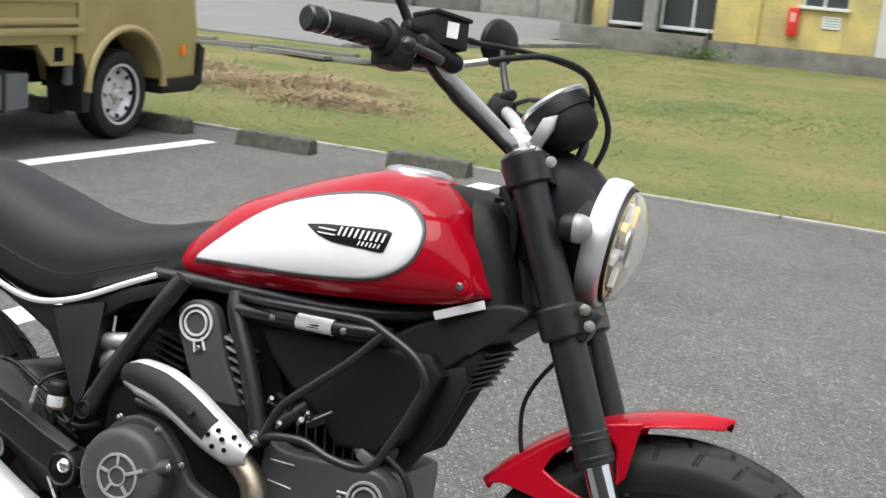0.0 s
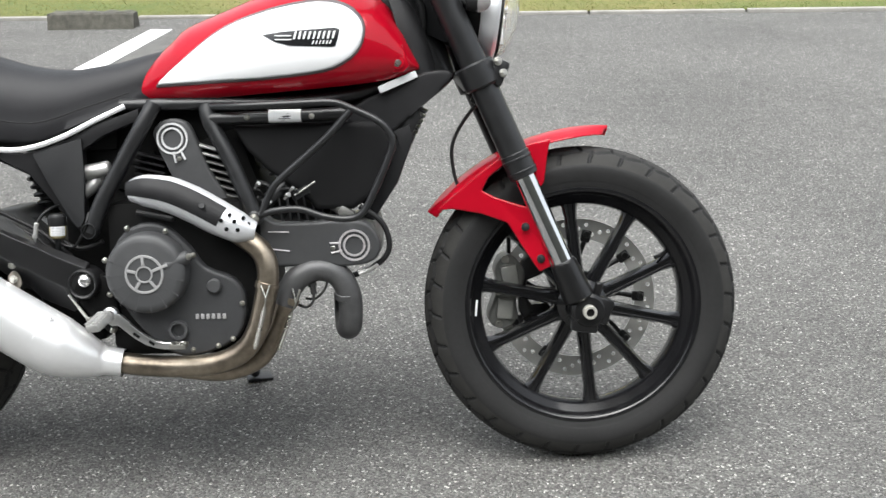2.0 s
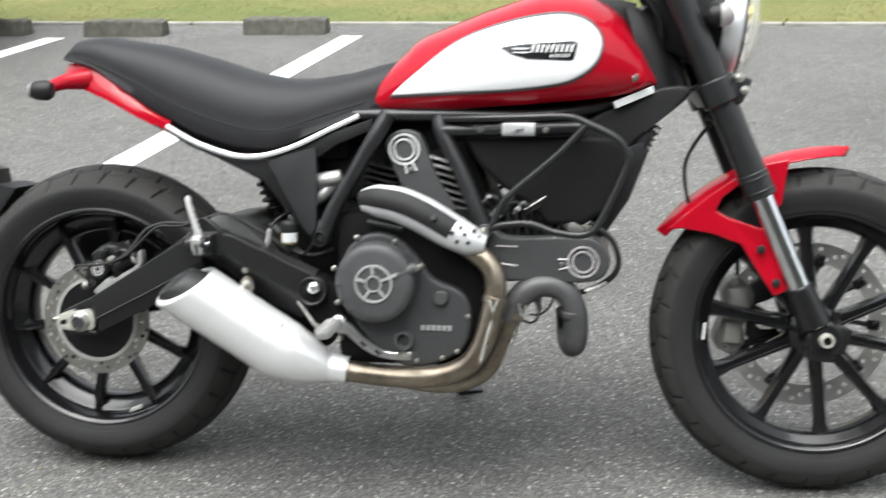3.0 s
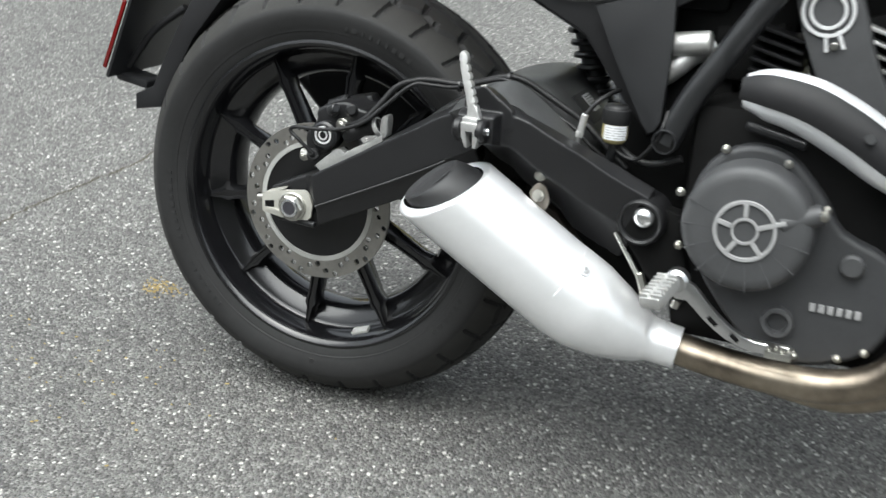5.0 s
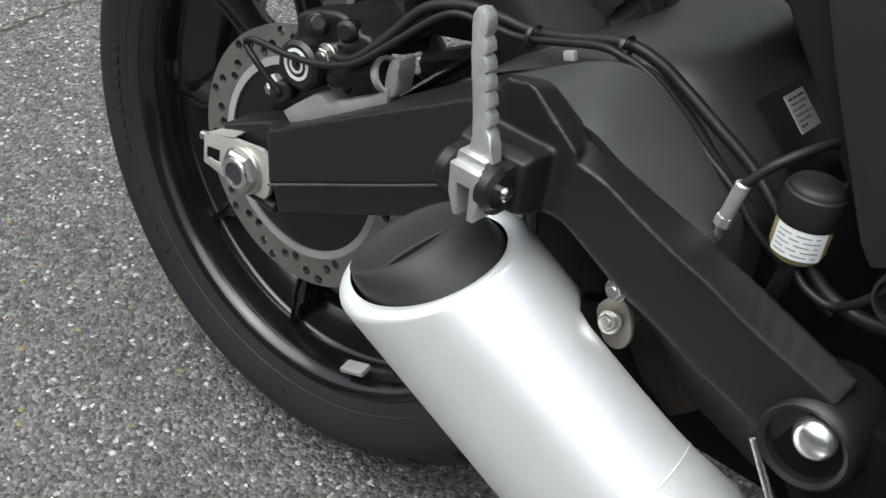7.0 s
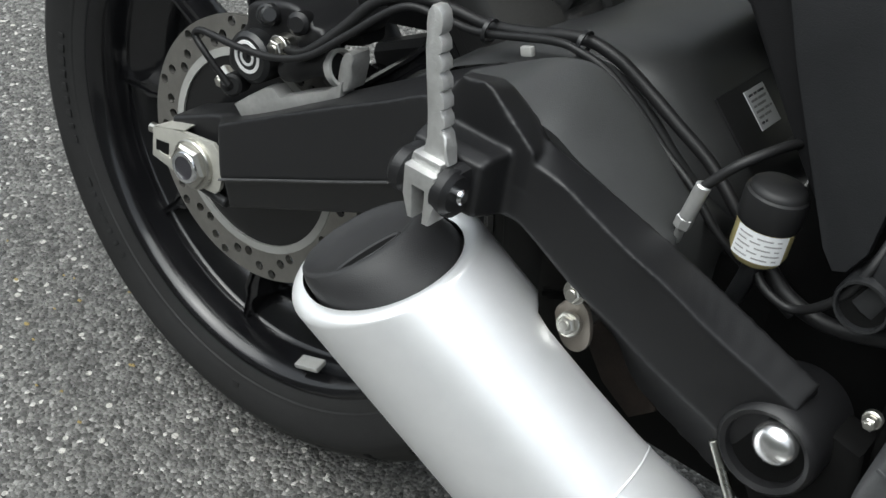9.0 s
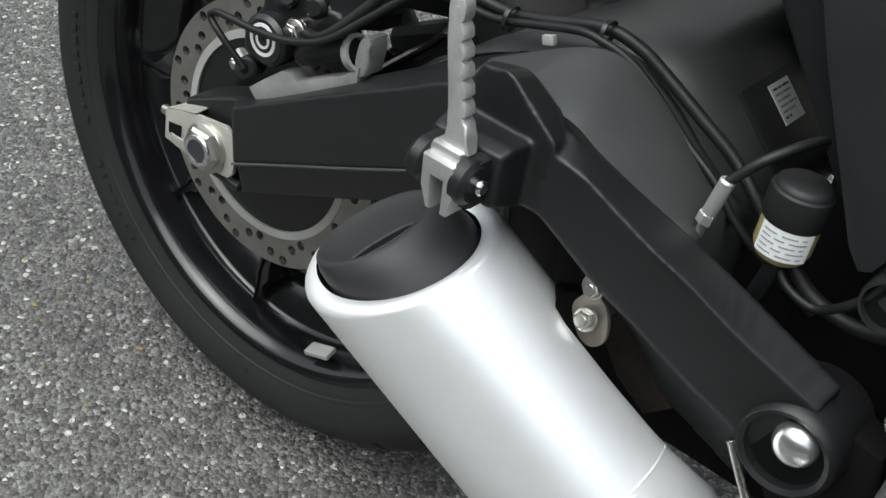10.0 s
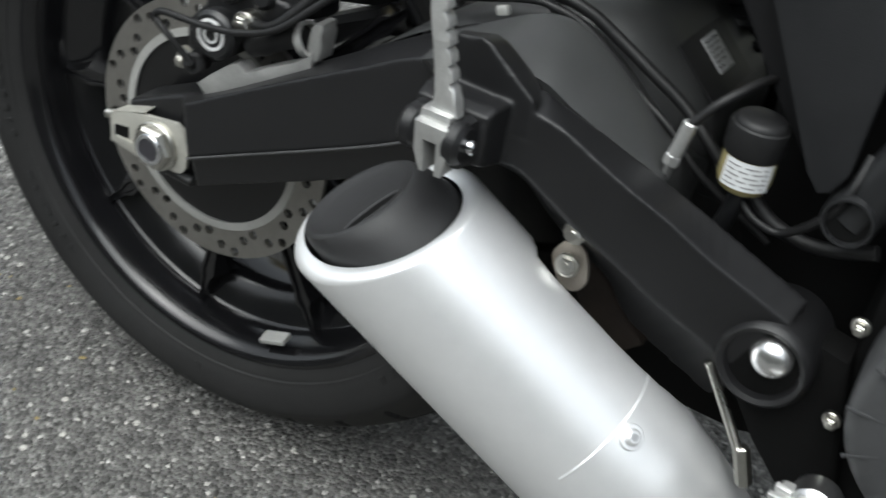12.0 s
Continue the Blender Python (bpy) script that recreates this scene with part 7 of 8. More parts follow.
# -------- seat and tail
SX = [-0.05, -0.02, 0.03, 0.15, 0.25, 0.33, 0.4, 0.46, 0.55, 0.6, 0.635]
ST = [0.85, 0.876, 0.882, 0.865, 0.838, 0.812, 0.799, 0.797, 0.81, 0.824, 0.832]
SB = [0.835, 0.83, 0.815, 0.735, 0.684, 0.66, 0.655, 0.675, 0.716, 0.727, 0.732]
SW = [0.06, 0.085, 0.1, 0.122, 0.135, 0.14, 0.14, 0.138, 0.125, 0.115, 0.1]
rings = []
for i in range(49):
    x = -0.05 + 0.685 * i / 48
    t, b, w = lerp(x, SX, ST), lerp(x, SX, SB), lerp(x, SX, SW)
    ring = []
    for k in range(9):
        a = math.pi / 2 * k / 8
        ring.append(Vector((x, -w * (1 - 0.08 * (1 - math.sin(a))) * (math.cos(a) ** 0.62 if k < 8 else 0.0), b + (t - b) * (0.25 + 0.75 * math.sin(a) ** 0.9))))
    ring = [Vector((x, -w * 0.88, b)), Vector((x, -w * 0.97, b + (t - b) * 0.08))] + ring
    ring += [Vector((q.x, -q.y, q.z)) for q in reversed(ring[:-1])]
    rings.append(ring)
seat = bpart("seat", loft(rings), VINYL, "black vinyl dual seat", smooth=70)
part("seat_seam", tube([(x, -lerp(x, SX, SW) * 0.985, lerp(x, SX, SB) + 0.3 * (lerp(x, SX, ST) - lerp(x, SX, SB))) for x in (0.0, 0.1, 0.2, 0.3, 0.4, 0.5, 0.58)], 0.0014, 6, 4), SOFT, seat)
strip = [(0.19, -0.128, 0.706), (0.24, -0.136, 0.68), (0.288, -0.141, 0.662), (0.33, -0.143, 0.651), (0.368, -0.144, 0.649), (0.41, -0.143, 0.656), (0.459, -0.14, 0.673), (0.515, -0.134, 0.7), (0.572, -0.126, 0.726)]
bpart("seat_trim", tube(strip, 0.0052, 10, 6, flat=0.7), MUFFLER, "bright silver seat trim line")
bpart("side_cover", plate([(0.16, 0.712), (0.24, 0.672), (0.288, 0.652), (0.33, 0.643), (0.368, 0.641), (0.41, 0.648), (0.459, 0.665), (0.515, 0.692), (0.6, 0.722), (0.6, 0.7), (0.53, 0.672), (0.488, 0.645), (0.487, 0.5), (0.475, 0.49), (0.44, 0.53), (0.385, 0.6), (0.288, 0.648)], -0.133, -0.1, 0.004), PLASTIC, "black plastic side cover")
bm = plate([(0.396, 0.64), (0.43, 0.652), (0.49, 0.668), (0.4955, 0.6), (0.4965, 0.518), (0.4905, 0.505), (0.4835, 0.502), (0.474, 0.511), (0.425, 0.588)], -0.139, -0.13, 0.003)
for w_ in bm.verts:                           # it stands out towards its lower tip
    w_.co.y -= 0.03 * max(0.0, 0.66 - w_.co.z) / 0.15
bpart("side_plate", bm, SIDEPANEL, "charcoal grey triangular side plate")
bpart("subframe", merge(tube([(0.05, -0.08, 0.79), (0.2, -0.1, 0.71), (0.35, -0.11, 0.66), (0.55, -0.12, 0.7)], 0.012, 12, 6), tube([(0.05, 0.08, 0.79), (0.2, 0.1, 0.71), (0.35, 0.11, 0.66), (0.55, 0.12, 0.7)], 0.012, 12, 6), box((0.45, 0, 0.67), (0.2, 0.2, 0.06), 0.02)), DEEP)
far = plate([(0.16, 0.712), (0.288, 0.652), (0.368, 0.641), (0.459, 0.665), (0.6, 0.722), (0.6, 0.69), (0.53, 0.63), (0.49, 0.5), (0.44, 0.53), (0.385, 0.6), (0.288, 0.648)], 0.1, 0.133, 0.004)
bpart("side_cover", far, PLASTIC)
tail = bpart("tail_cover", loft([[(x, y * w, z + d) for y, d in ((-1, 0), (-1, 0.02), (-0.8, h), (0.8, h), (1, 0.02), (1, 0))] for x, w, z, h in ((-0.052, 0.05, 0.79, 0.03), (-0.04, 0.07, 0.783, 0.045), (0.0, 0.095, 0.78, 0.05), (0.06, 0.107, 0.756, 0.055), (0.12, 0.117, 0.726, 0.045), (0.195, 0.127, 0.692, 0.03))]), RED, "red tail cover under the seat", smooth=50)
for s in (-1, 1):
    stalk = part("signal_stalk", tube([(0.01, s * 0.085, 0.797), (-0.02, s * 0.12, 0.792), (-0.036, s * 0.152, 0.782)], [0.021, 0.0155, 0.0115], 14, 5), RED, tail)
    part("turn_signal", lathe([(0.0, -0.014), (0.014, -0.012), (0.019, 0.0), (0.02, 0.022), (0.014, 0.031), (0.0, 0.033)], 24, (-0.056, s * 0.165, 0.776), "x"), SOFT, tail, "black turn signal")
    part("signal_lens", lathe([(0.0, -0.021), (0.008, -0.0195), (0.0145, -0.014), (0.016, -0.006), (0.0, -0.006)], 24, (-0.056, s * 0.165, 0.776), "x"), SIGLENS, tail, "clear signal lens")
# plate carrier low behind the wheel
carrier = bpart("plate_carrier", merge(tube([(-0.02, 0.13, 0.33), (-0.15, 0.13, 0.46), (-0.22, 0.08, 0.54), (-0.24, 0.0, 0.57)], 0.012, 10, 6), plate([(-0.215, 0.583), (-0.17, 0.576), (-0.22, 0.51), (-0.275, 0.4), (-0.32, 0.39), (-0.32, 0.415), (-0.29, 0.43), (-0.25, 0.52)], -0.05, 0.07, 0.005)), PLASTIC, "black plate carrier behind the rear wheel")
part("lamp_lug", plate([(-0.262, 0.622), (-0.22, 0.612), (-0.215, 0.58), (-0.305, 0.582), (-0.302, 0.572), (-0.24, 0.57), (-0.23, 0.59)], -0.035, 0.02, 0.004), PLASTIC, carrier)
part("blank_plate", plate([(-0.355, 0.44), (-0.304, 0.583), (-0.299, 0.581), (-0.35, 0.438)], -0.075, 0.115, 0.0015), SATIN, carrier, "number plate seen edge-on")
part("plate_bracket", merge(box((-0.33, -0.02, 0.432), (0.055, 0.05, 0.012), 0.004, (0, 8, 0)), tube([(-0.345, -0.03, 0.45), (-0.3, -0.03, 0.51), (-0.245, -0.03, 0.55)], 0.006, 10, 4)), PLASTIC, carrier)
part("reflector", box((-0.336, -0.077, 0.505), (0.006, 0.004, 0.11), 0.001, (0, 20, 0)), REDLENS, carrier, "dark red reflector edge")

# -------- fork
def FX(z):
    return 1.185 + (0.88 - z) * 0.433


def fleg(z0, z1, r, y, m, name, label="", bevel=0.002, r2=None):
    return fpart(name, rod((FX(z0), y, z0), (FX(z1), y, z1), r, 32, bevel, r2), m, label)


for s in (-1, 1):
    y = s * 0.102
    fleg(0.585, 0.985, 0.0268, y, SATIN, "fork_upper", "satin black fork upper tube")
    fleg(0.575, 0.62, 0.0285, y, SATIN, "fork_collar")
    fleg(0.583, 0.588, 0.0297, y, SATIN, "collar_ring", bevel=0.001)
    fleg(0.606, 0.611, 0.0297, y, SATIN, "collar_ring", bevel=0.001)
    fleg(0.39, 0.6, 0.0205, y, CHROME, "fork_slider", "hard chrome fork slider")
    fleg(0.37, 0.41, 0.025, y, CAST, "fork_seal")
    fpart("fork_foot", merge(rod((FX(0.41), y, 0.41), (FX(0.335), y, 0.335), 0.0255, 24, 0.004, 0.031), rod((1.437, y - s * 0.02, 0.3135), (1.437, y + s * 0.02, 0.3135), 0.034, 32, 0.006), box((1.466, y, 0.312), (0.03, 0.034, 0.05), 0.006, (0, 20, 0)), box((1.43, y, 0.285), (0.05, 0.034, 0.026), 0.006, (0, 8, 0)), rod((1.452, y - s * 0.015, 0.325), (1.462, y - s * 0.012, 0.365), 0.008, 14, 0.002)), BLACK, "black cast fork foot")
    fleg(0.955, 1.0, 0.034, y, SATIN, "top_clamp_ring", bevel=0.004)
    fleg(0.745, 0.79, 0.036, y, SATIN, "low_clamp_ring", bevel=0.004)
    fpart("fork_cap", merge(rod((FX(0.985), y, 0.985), (FX(1.006), y, 1.006), 0.024, 24, 0.003), rod((FX(1.0), y, 1.0), (FX(1.016), y, 1.016), 0.012, 6, 0.002)), ALU, "bare alloy fork cap")
fpart("top_clamp", plate([(1.1, 0.975), (1.17, 1.0), (1.185, 0.965), (1.12, 0.945)], -0.1, 0.1, 0.008), SATIN, "black top fork clamp")
fpart("low_clamp", plate([(1.19, 0.77), (1.26, 0.795), (1.275, 0.765), (1.215, 0.74)], -0.105, 0.105, 0.008), SATIN, "black lower fork clamp")
fpart("clamp_nose", box((1.27, -0.105, 0.772), (0.03, 0.04, 0.05), 0.008, (0, 23, 0)), SATIN)
for x, y, z in ((1.183, -0.128, 0.993), (1.268, -0.13, 0.792), (1.278, -0.13, 0.77)):
    fpart("clamp_bolt", hexbolt((x, y, z), (0.3, -1, 0.1), 0.006, 0.006), STEEL)
fpart("front_axle", merge(lathe([(0.008, -0.138), (0.012, -0.138), (0.0135, -0.136), (0.0135, -0.1), (0.008, -0.1)], 28, (1.437, 0, 0.3135))), ZINC, "hollow plated front axle")
fpart("axle_bore", rod((1.437, -0.115, 0.3135), (1.437, -0.133, 0.3135), 0.0085, 20), DEEP)
# left caliper and hose
fc = fpart("front_caliper", plate([(1.278, 0.4), (1.3, 0.41), (1.325, 0.385), (1.33, 0.36), (1.31, 0.31), (1.315, 0.28), (1.29, 0.258), (1.262, 0.265), (1.255, 0.29), (1.275, 0.34), (1.268, 0.375)], 0.03, 0.1, 0.006, 2, 2), CALGREY, "grey radial front caliper")
for x, z, a in ((1.298, 0.368, -10), (1.288, 0.3, 6)):
    fpart("piston_housing", box((x, 0.028, z), (0.034, 0.02, 0.042), 0.006, (0, a, 0)), CALPALE, "pale grey piston housing", fc)
for x, z in ((1.29, 0.4), (1.275, 0.335), (1.275, 0.268)):
    fpart("caliper_bolt", hexbolt((x, 0.03, z), (0, -1, 0), 0.006, 0.006), STEEL, "", fc)
fpart("caliper_mount", plate([(1.325, 0.395), (1.365, 0.402), (1.376, 0.372), (1.335, 0.355), (1.335, 0.325), (1.345, 0.305), (1.375, 0.308), (1.382, 0.29), (1.34, 0.28), (1.318, 0.29)], 0.035, 0.075, 0.006, 2, 2), BLACK, "black caliper mount")
fpart("sensor_hose", tube([(1.255, -0.05, 0.73), (1.225, -0.045, 0.705), (1.195, -0.035, 0.662), (1.183, -0.03, 0.624), (1.188, -0.03, 0.575), (1.2, -0.03, 0.54)], 0.0036, 10, 6), SOFT)
fpart("hose_guide", box((1.235, -0.06, 0.72), (0.03, 0.02, 0.02), 0.005, (0, 30, 0)), SOFT)
fpart("caliper_hose", tube([(1.25, 0.06, 0.73), (1.29, 0.07, 0.6), (1.3, 0.065, 0.45), (1.3, 0.06, 0.4)], 0.0045, 10, 6), SOFT)

# -------- front mudguard
fc0 = Vector((1.437, 0, 0.3135))
rows = []
for i in range(33):
    t = i / 32
    a = radians(80.5 + 67.5 * t)
    w = 0.06 * min(1, (0.1 + 0.9 * (t / 0.2) ** 0.7) if t < 0.2 else 1) * (1 if t < 0.9 else 1 - (t - 0.9) * 5.5)
    r = 0.3585 - 0.012 * math.sin(t * math.pi)
    ring = []
    for o in (0, 0.004):
        row = [Vector((fc0.x + (r - o - (0.018 * (k / 5) ** 2)) * math.cos(a), w * k / 5, fc0.z + (r - o - 0.018 * (k / 5) ** 2) * math.sin(a))) for k in range(-5, 6)]
        ring += row if o == 0 else list(reversed(row))
    rows.append(ring)
blade = loft(rows)
sides, bolts = [], []
for s in (-1, 1):
    lo, hi = (-0.101, -0.087) if s < 0 else (0.087, 0.101)
    bm = plate([(1.15, 0.51), (1.176, 0.532), (1.225, 0.575), (1.262, 0.602), (1.3, 0.63), (1.318, 0.626), (1.284, 0.6), (1.25, 0.572), (1.238, 0.548), (1.262, 0.535), (1.325, 0.515), (1.342, 0.49), (1.352, 0.45), (1.368, 0.4), (1.345, 0.39), (1.312, 0.44), (1.285, 0.485), (1.235, 0.503), (1.18, 0.512)], lo, hi, 0.003)
    for v in bm.verts:                        # drawn in towards the blade at its rear end
        k = max(0, min(1, (1.33 - v.co.x) / 0.17))
        v.co.y *= 1 - 0.42 * k
    sides.append(bm)
    sides.append(plate([(1.31, 0.632), (1.372, 0.645), (1.366, 0.62), (1.358, 0.56), (1.345, 0.545), (1.338, 0.6)], lo * 0.8, hi * 0.8, 0.003))
    for x, z in ((1.318, 0.478), (1.347, 0.416)):
        bolts.append(((x, s * 0.105, z), (0, s, 0)))
for bm in [blade] + sides:
    bm.transform(STEER)
fender = fused("front_mudguard", [blade] + sides, RED, "glossy red front mudguard", None, 0.0017, 5)
for p, d in bolts:
    fpart("stay_bolt", hexbolt(p, d, 0.006, 0.004), SATIN, "", fender)

# -------- headlamp
HD = Vector((0.978, 0, -0.12)).normalized()
HC = Vector((1.25, 0, 0.895))
HM = Matrix.Translation(HC) @ HD.to_track_quat("X", "Z").to_matrix().to_4x4()


def hpart(name, prof, m, label="", parent=None):
    bm = lathe(prof, 56, (0, 0, 0), "x")
    bm.transform(HM)
    return fpart(name, bm, m, label, parent)


lamp = hpart("headlamp", [(0.0, -0.085), (0.04, -0.08), (0.075, -0.055), (0.09, -0.02), (0.092, 0.0), (0.086, 0.0), (0.07, -0.045), (0.0, -0.07)], PLASTIC, "round headlamp in a black shell")
hpart("lamp_rim", [(0.088, -0.006), (0.096, -0.008), (0.0995, 0.0), (0.1, 0.02), (0.0985, 0.025), (0.0945, 0.029), (0.0905, 0.028), (0.088, 0.018)], LAMPRIM, "bright silver lamp rim", lamp)
hpart("lamp_gasket", [(0.086, 0.02), (0.0905, 0.02), (0.0905, 0.0345), (0.086, 0.0345)], SOFT, "", lamp)
hpart("lamp_reflector", [(0.0, -0.03), (0.03, -0.026), (0.06, -0.008), (0.084, 0.02), (0.082, 0.022), (0.058, -0.004), (0.0, -0.026)], REFLECTOR, "", lamp)
ln = hpart("lamp_lens", [(0.0, 0.072), (0.03, 0.069), (0.06, 0.06), (0.08, 0.048), (0.087, 0.036), (0.085, 0.035), (0.078, 0.046), (0.058, 0.058), (0.03, 0.0665), (0.0, 0.0695)], LENS, "clear domed lamp lens", lamp)
ln.visible_shadow = False
hpart("amber_band", [(0.072, 0.031), (0.082, 0.029), (0.082, 0.032), (0.072, 0.034)], YELLOWLENS, "yellow tinted ring inside the lens", lamp)
hpart("bulb_shield", [(0.0, 0.03), (0.018, 0.026), (0.022, 0.01), (0.022, -0.02), (0.0, -0.02)], CHROME, "", lamp)
# white bars paint glints inside the lamp; yellow ones are tinted parts
for k in range(8):
    bm = box((0.036 + 0.004 * (k % 2), 0, 0.052), (0.01, 0.016 if k % 3 else 0.008, 0.036), 0.002)
    bm.transform(HM @ Matrix.Rotation(radians(45 * k + 20), 4, "X"))
    fpart("inner_bar", bm, YELLOWLENS if k % 3 == 1 else PEARL, "", lamp)
hpart("inner_ring", [(0.026, 0.03), (0.034, 0.03), (0.034, 0.046), (0.026, 0.046)], CHROME, "", lamp)
fpart("lamp_mount", loft([[(x, y * w, z0 + (z1 - z0) * q) for y, q in ((-1, 0.45), (-0.8, 0.85), (-0.4, 1), (0.4, 1), (0.8, 0.85), (1, 0.45), (0.6, 0), (-0.6, 0))] for x, w, z0, z1 in ((1.12, 0.062, 0.86, 0.995), (1.18, 0.074, 0.83, 1.022), (1.225, 0.085, 0.82, 1.006), (1.256, 0.088, 0.825, 0.975))]), PLASTIC, "black plastic lamp cowl")
for s in (-1, 1):
    ts = fpart("turn_signal", merge(lathe([(0.0, -0.012), (0.017, -0.01), (0.021, 0.0), (0.021, 0.01), (0.0, 0.01)], 28, (1.222, s * 0.12, 0.905), "x"), rod((1.215, s * 0.06, 0.9), (1.216, s * 0.112, 0.905), 0.01, 14, 0.002)), SOFT, "small round front turn signal")
    fpart("signal_lens", lathe([(0.0, 0.036), (0.009, 0.0345), (0.016, 0.03), (0.021, 0.022), (0.0225, 0.012), (0.0215, 0.009), (0.0, 0.009)], 28, (1.222, s * 0.12, 0.905), "x"), SIGLENS, "clear signal lens", ts)
for k in range(5):
    fpart("wiring_cable", tube([(1.18, -0.06 + 0.02 * k, 0.83), (1.21, -0.05 + 0.02 * k, 0.86 + 0.01 * k), (1.23, -0.04 + 0.015 * k, 0.83)], 0.007, 8, 5), SOFT)
    fpart("wiring_cable", tube([(1.1, -0.05 + 0.02 * k, 0.95), (1.13, -0.06 + 0.02 * k, 0.9), (1.13, -0.05 + 0.02 * k, 0.83)], 0.007, 8, 5), SOFT)

# -------- round instrument
GM = Matrix.Translation((1.172, -0.035, 1.062)) @ Vector((-0.62, 0.0, 0.78)).to_track_quat("Z", "Y").to_matrix().to_4x4()
def gpart(name, prof, m, label="", parent=None):
    bm = lathe(prof, 48, (0, 0, 0), "z")
    bm.transform(GM)
    return fpart(name, bm, m, label, parent)
dash = gpart("instrument", [(0.0, -0.04), (0.03, -0.04), (0.045, -0.028), (0.05, -0.008), (0.05, 0.006), (0.0, 0.006)], PLASTIC, "round black instrument housing")
gpart("bezel_band", [(0.05, 0.004), (0.053, 0.006), (0.054, 0.022), (0.052, 0.03), (0.047, 0.032), (0.046, 0.004)], SOFT, "", dash)
gpart("bezel_rim", [(0.046, 0.03), (0.0535, 0.027), (0.0555, 0.031), (0.052, 0.036), (0.046, 0.037)], ALU, "thin silver bezel rim", dash)
gpart("dial_glass", [(0.0, 0.027), (0.047, 0.027), (0.047, 0.025), (0.0, 0.025)], GLASSDARK, "dark dial glass", dash)
fpart("instrument_bracket", plate([(1.125, 0.992), (1.152, 1.058), (1.174, 1.066), (1.172, 1.045), (1.157, 1.015), (1.145, 0.99)], -0.092, -0.084, 0.002), ALU, "silver instrument bracket")

# -------- handlebar
BAR = [(x - 0.07 * abs(y), y, z) for x, y, z in ((0.955, -0.43, 1.103), (0.985, -0.36, 1.109), (1.01, -0.29, 1.105), (1.045, -0.215, 1.085), (1.085, -0.14, 1.047), (1.112, -0.085, 1.018), (1.122, -0.05, 1.011), (1.124, 0, 1.011))]
def cpart(name, bm, m, label="", parent=None):
    """A part on the bars; they sweep back towards their ends."""
    for v in bm.verts:
        v.co.x -= 0.07 * abs(v.co.y)
        v.co.z -= 0.009 if abs(v.co.y) > 0.2 else 0.012
    return fpart(name, bm, m, label, parent)


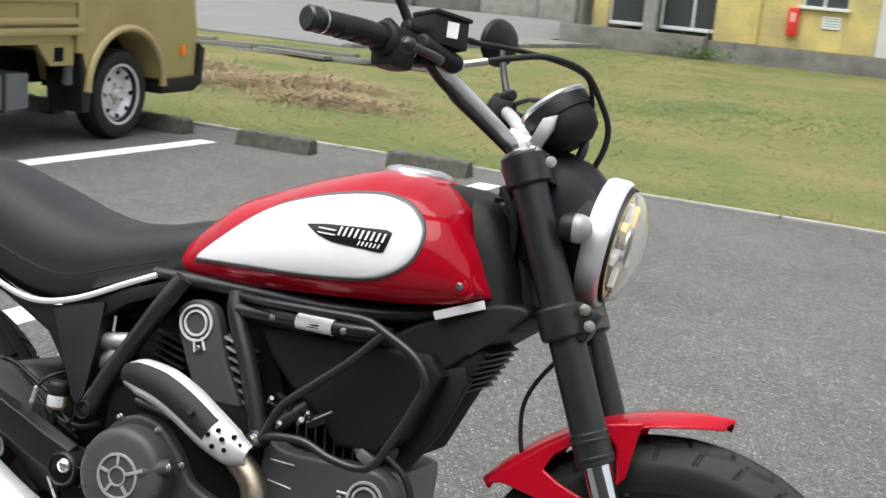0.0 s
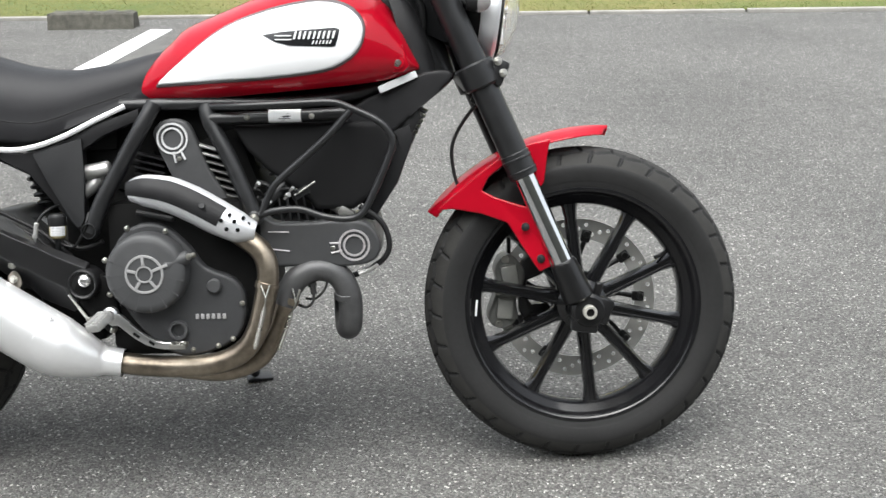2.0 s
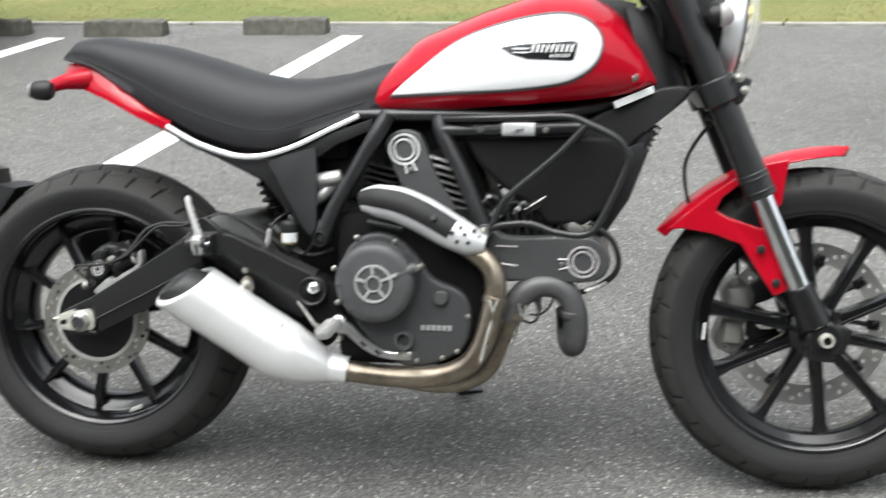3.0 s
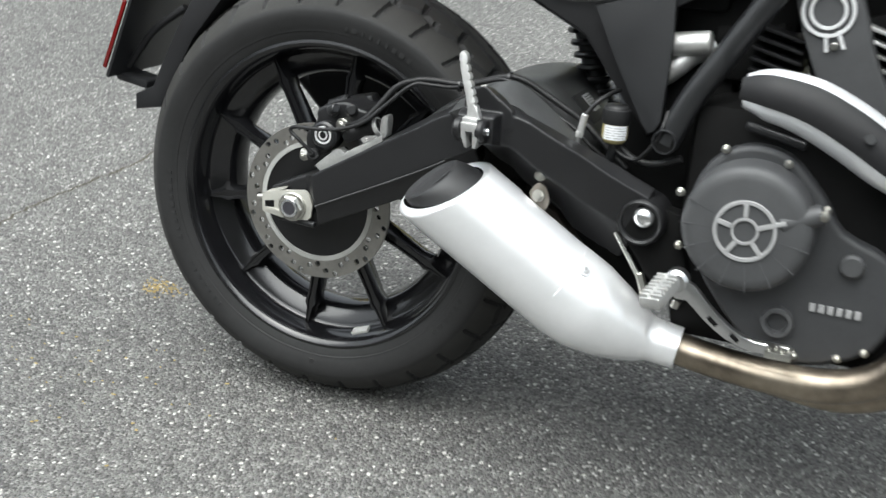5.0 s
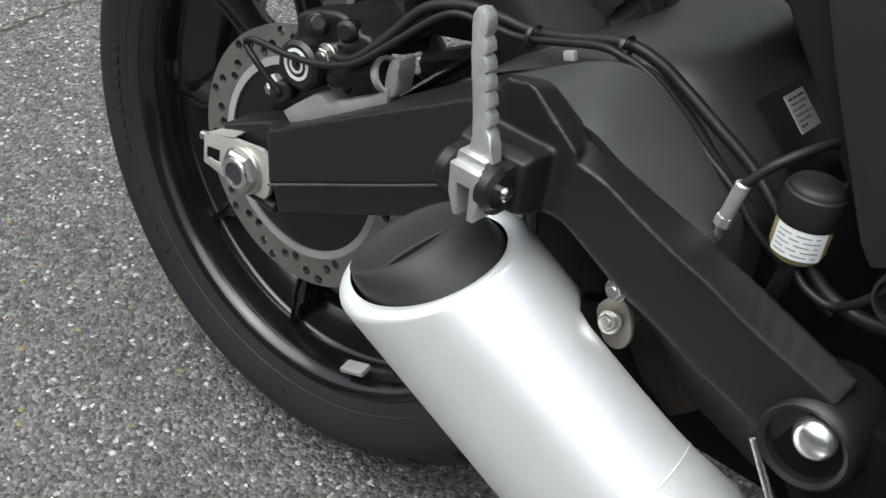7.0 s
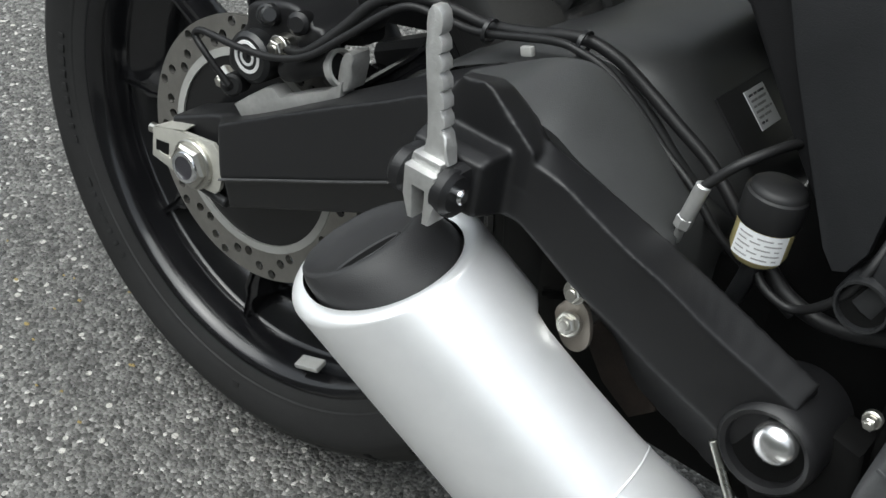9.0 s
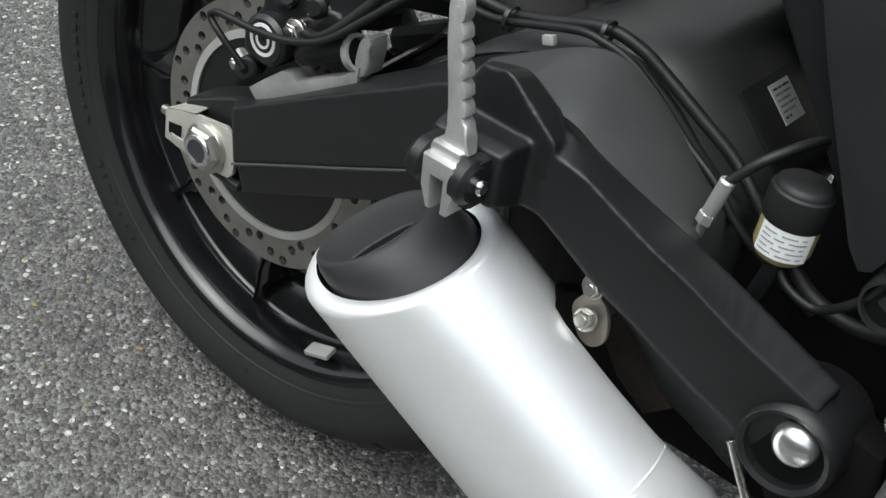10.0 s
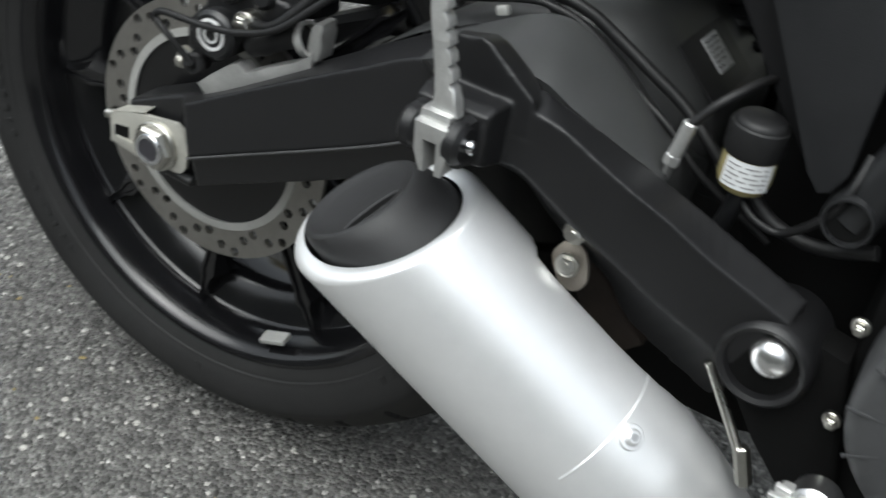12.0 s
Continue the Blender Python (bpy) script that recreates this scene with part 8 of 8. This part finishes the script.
hb = fpart("handlebar", tube(BAR + [(x, -y, z) for x, y, z in reversed(BAR[:-1])], 0.0112, 18, 8), BARMETAL, "wide dark aluminium handlebar")
for s in (-1, 1):
    g = [(0.95, s * 0.442, 1.112), (0.967, s * 0.4, 1.1155), (0.985, s * 0.36, 1.118), (0.996, s * 0.325, 1.1175)]
    cpart("grip", merge(tube(g, 0.0155, 20, 4), *[rod(Vector(g[0]).lerp(Vector(g[3]), 0.12 + 0.2 * k), Vector(g[0]).lerp(Vector(g[3]), 0.24 + 0.2 * k), 0.0163, 20, 0.0006) for k in range(4)]), SOFT, "ribbed black rubber grip", hb)
    cpart("bar_end", merge(rod((0.945, s * 0.452, 1.111), (0.953, s * 0.436, 1.1125), 0.017, 24, 0.003)), SATIN, "", hb)
    cpart("bar_end_ring", rod((0.954, s * 0.434, 1.1127), (0.955, s * 0.431, 1.113), 0.0173, 24), ALU, "thin silver ring", hb)
    cpart("riser", merge(rod((1.128, s * 0.045, 1.0), (1.126, s * 0.045, 1.024), 0.016, 20, 0.003), box((1.124, s * 0.05, 1.031), (0.046, 0.05, 0.034), 0.008, (0, 15, 0))), LAMPRIM, "bare alloy bar riser", hb)
    cpart("switch_pod", merge(box((1.003, s * 0.305, 1.108), (0.048, 0.045, 0.058), 0.014, (0, 0, s * 25)), rod((0.997, s * 0.322, 1.117), (0.994, s * 0.334, 1.117), 0.024, 24, 0.004), rod((1.01, s * 0.3, 1.142), (1.03, s * 0.255, 1.139), 0.0105, 16, 0.003), rod((1.0, s * 0.3, 1.13), (0.99, s * 0.32, 1.14), 0.01, 12, 0.003)), PLASTIC, "black switch pod", hb)
    cpart("lever_clamp", box((1.02, s * 0.262, 1.112), (0.04, 0.028, 0.036), 0.008, (0, 0, s * 25)), PLASTIC, "", hb)
    cpart("hand_lever", merge(tube([(1.042, s * 0.25, 1.106), (1.066, s * 0.29, 1.103), (1.07, s * 0.34, 1.101), (1.063, s * 0.4, 1.101)], 0.0062, 12, 6, flat=0.7), lathe([(0.0, -0.011), (0.006, -0.009), (0.0105, -0.003), (0.0105, 0.003), (0.006, 0.009), (0.0, 0.011)], 18, (1.062, s * 0.4, 1.101), "y")), SATIN, "black hand lever", hb)
    cpart("mirror_stem", tube([(1.02, s * 0.285, 1.13), (1.005, s * 0.3, 1.165), (0.99, s * 0.33, 1.2), (0.975, s * 0.36, 1.235)], 0.0068, 12, 6), SATIN, "black mirror stem", hb)
    mm = Matrix.Translation((0.965, s * 0.385, 1.262 if s < 0 else 1.25)) @ Vector((-0.93, 0.35 if s > 0 else 0.2, 0.1)).to_track_quat("Z", "X").to_matrix().to_4x4()
    bm = lathe([(0.0, -0.022), (0.03, -0.018), (0.05, -0.006), (0.053, 0.002), (0.05, 0.006), (0.0, 0.004)], 40, (0, 0, 0), "z")
    bm.transform(mm @ Matrix.Diagonal((0.85, 1.2, 1, 1)))
    cpart("mirror_shell", bm, PLASTIC, "oval black mirror shell", hb)
    bm = lathe([(0.0, 0.0075), (0.046, 0.0075), (0.046, 0.0055), (0.0, 0.0055)], 40, (0, 0, 0), "z")
    bm.transform(mm @ Matrix.Diagonal((0.85, 1.2, 1, 1)))
    cpart("mirror_glass", bm, MIRROR, "mirror glass", hb)
fluid = cpart("master_cylinder", box((1.04, -0.245, 1.146), (0.05, 0.062, 0.042), 0.004, (0, -6, -28)), PLASTIC, "black front brake fluid box")
cpart("box_lid", box((1.0405, -0.245, 1.168), (0.053, 0.065, 0.006), 0.002, (0, -6, -28)), PLASTIC, "", fluid)
cpart("label", box((1.062, -0.262, 1.15), (0.001, 0.02, 0.022), 0, (0, -6, -62)), LABEL, "white printed label", fluid)
cpart("cylinder_body", rod((1.035, -0.3, 1.122), (1.06, -0.215, 1.11), 0.014, 18, 0.004), PLASTIC, "", fluid)
cpart("banjo_fitting", merge(rod((1.062, -0.21, 1.112), (1.095, -0.19, 1.128), 0.0055, 12, 0.001), hexbolt((1.062, -0.214, 1.11), (0, -1, 0.2), 0.007, 0.008)), STEEL)
cpart("brake_hose", tube([(1.09, -0.193, 1.126), (1.12, -0.165, 1.14), (1.16, -0.12, 1.155), (1.205, -0.08, 1.147), (1.228, -0.05, 1.112), (1.242, -0.03, 1.075), (1.238, -0.02, 1.04), (1.22, -0.01, 1.0)], 0.0046, 12, 8), SOFT, "black front brake hose")
cpart("throttle_cable", tube([(1.02, -0.29, 1.13), (1.07, -0.2, 1.15), (1.14, -0.11, 1.158), (1.2, -0.06, 1.146), (1.214, -0.04, 1.11), (1.212, -0.03, 1.07), (1.2, -0.02, 1.02)], 0.0038, 12, 8), SOFT, "black throttle cable")
cpart("throttle_cable", tube([(1.035, -0.255, 1.1), (1.05, -0.217, 1.078), (1.09, -0.143, 1.04), (1.12, -0.088, 1.01), (1.13, -0.06, 0.99), (1.1, -0.04, 0.95)], 0.0062, 12, 8), SOFT)
cpart("clutch_cable", tube([(1.02, 0.28, 1.12), (1.08, 0.2, 1.13), (1.16, 0.1, 1.12), (1.2, 0.05, 1.06), (1.19, 0.03, 1.0)], 0.004, 12, 8), SOFT)
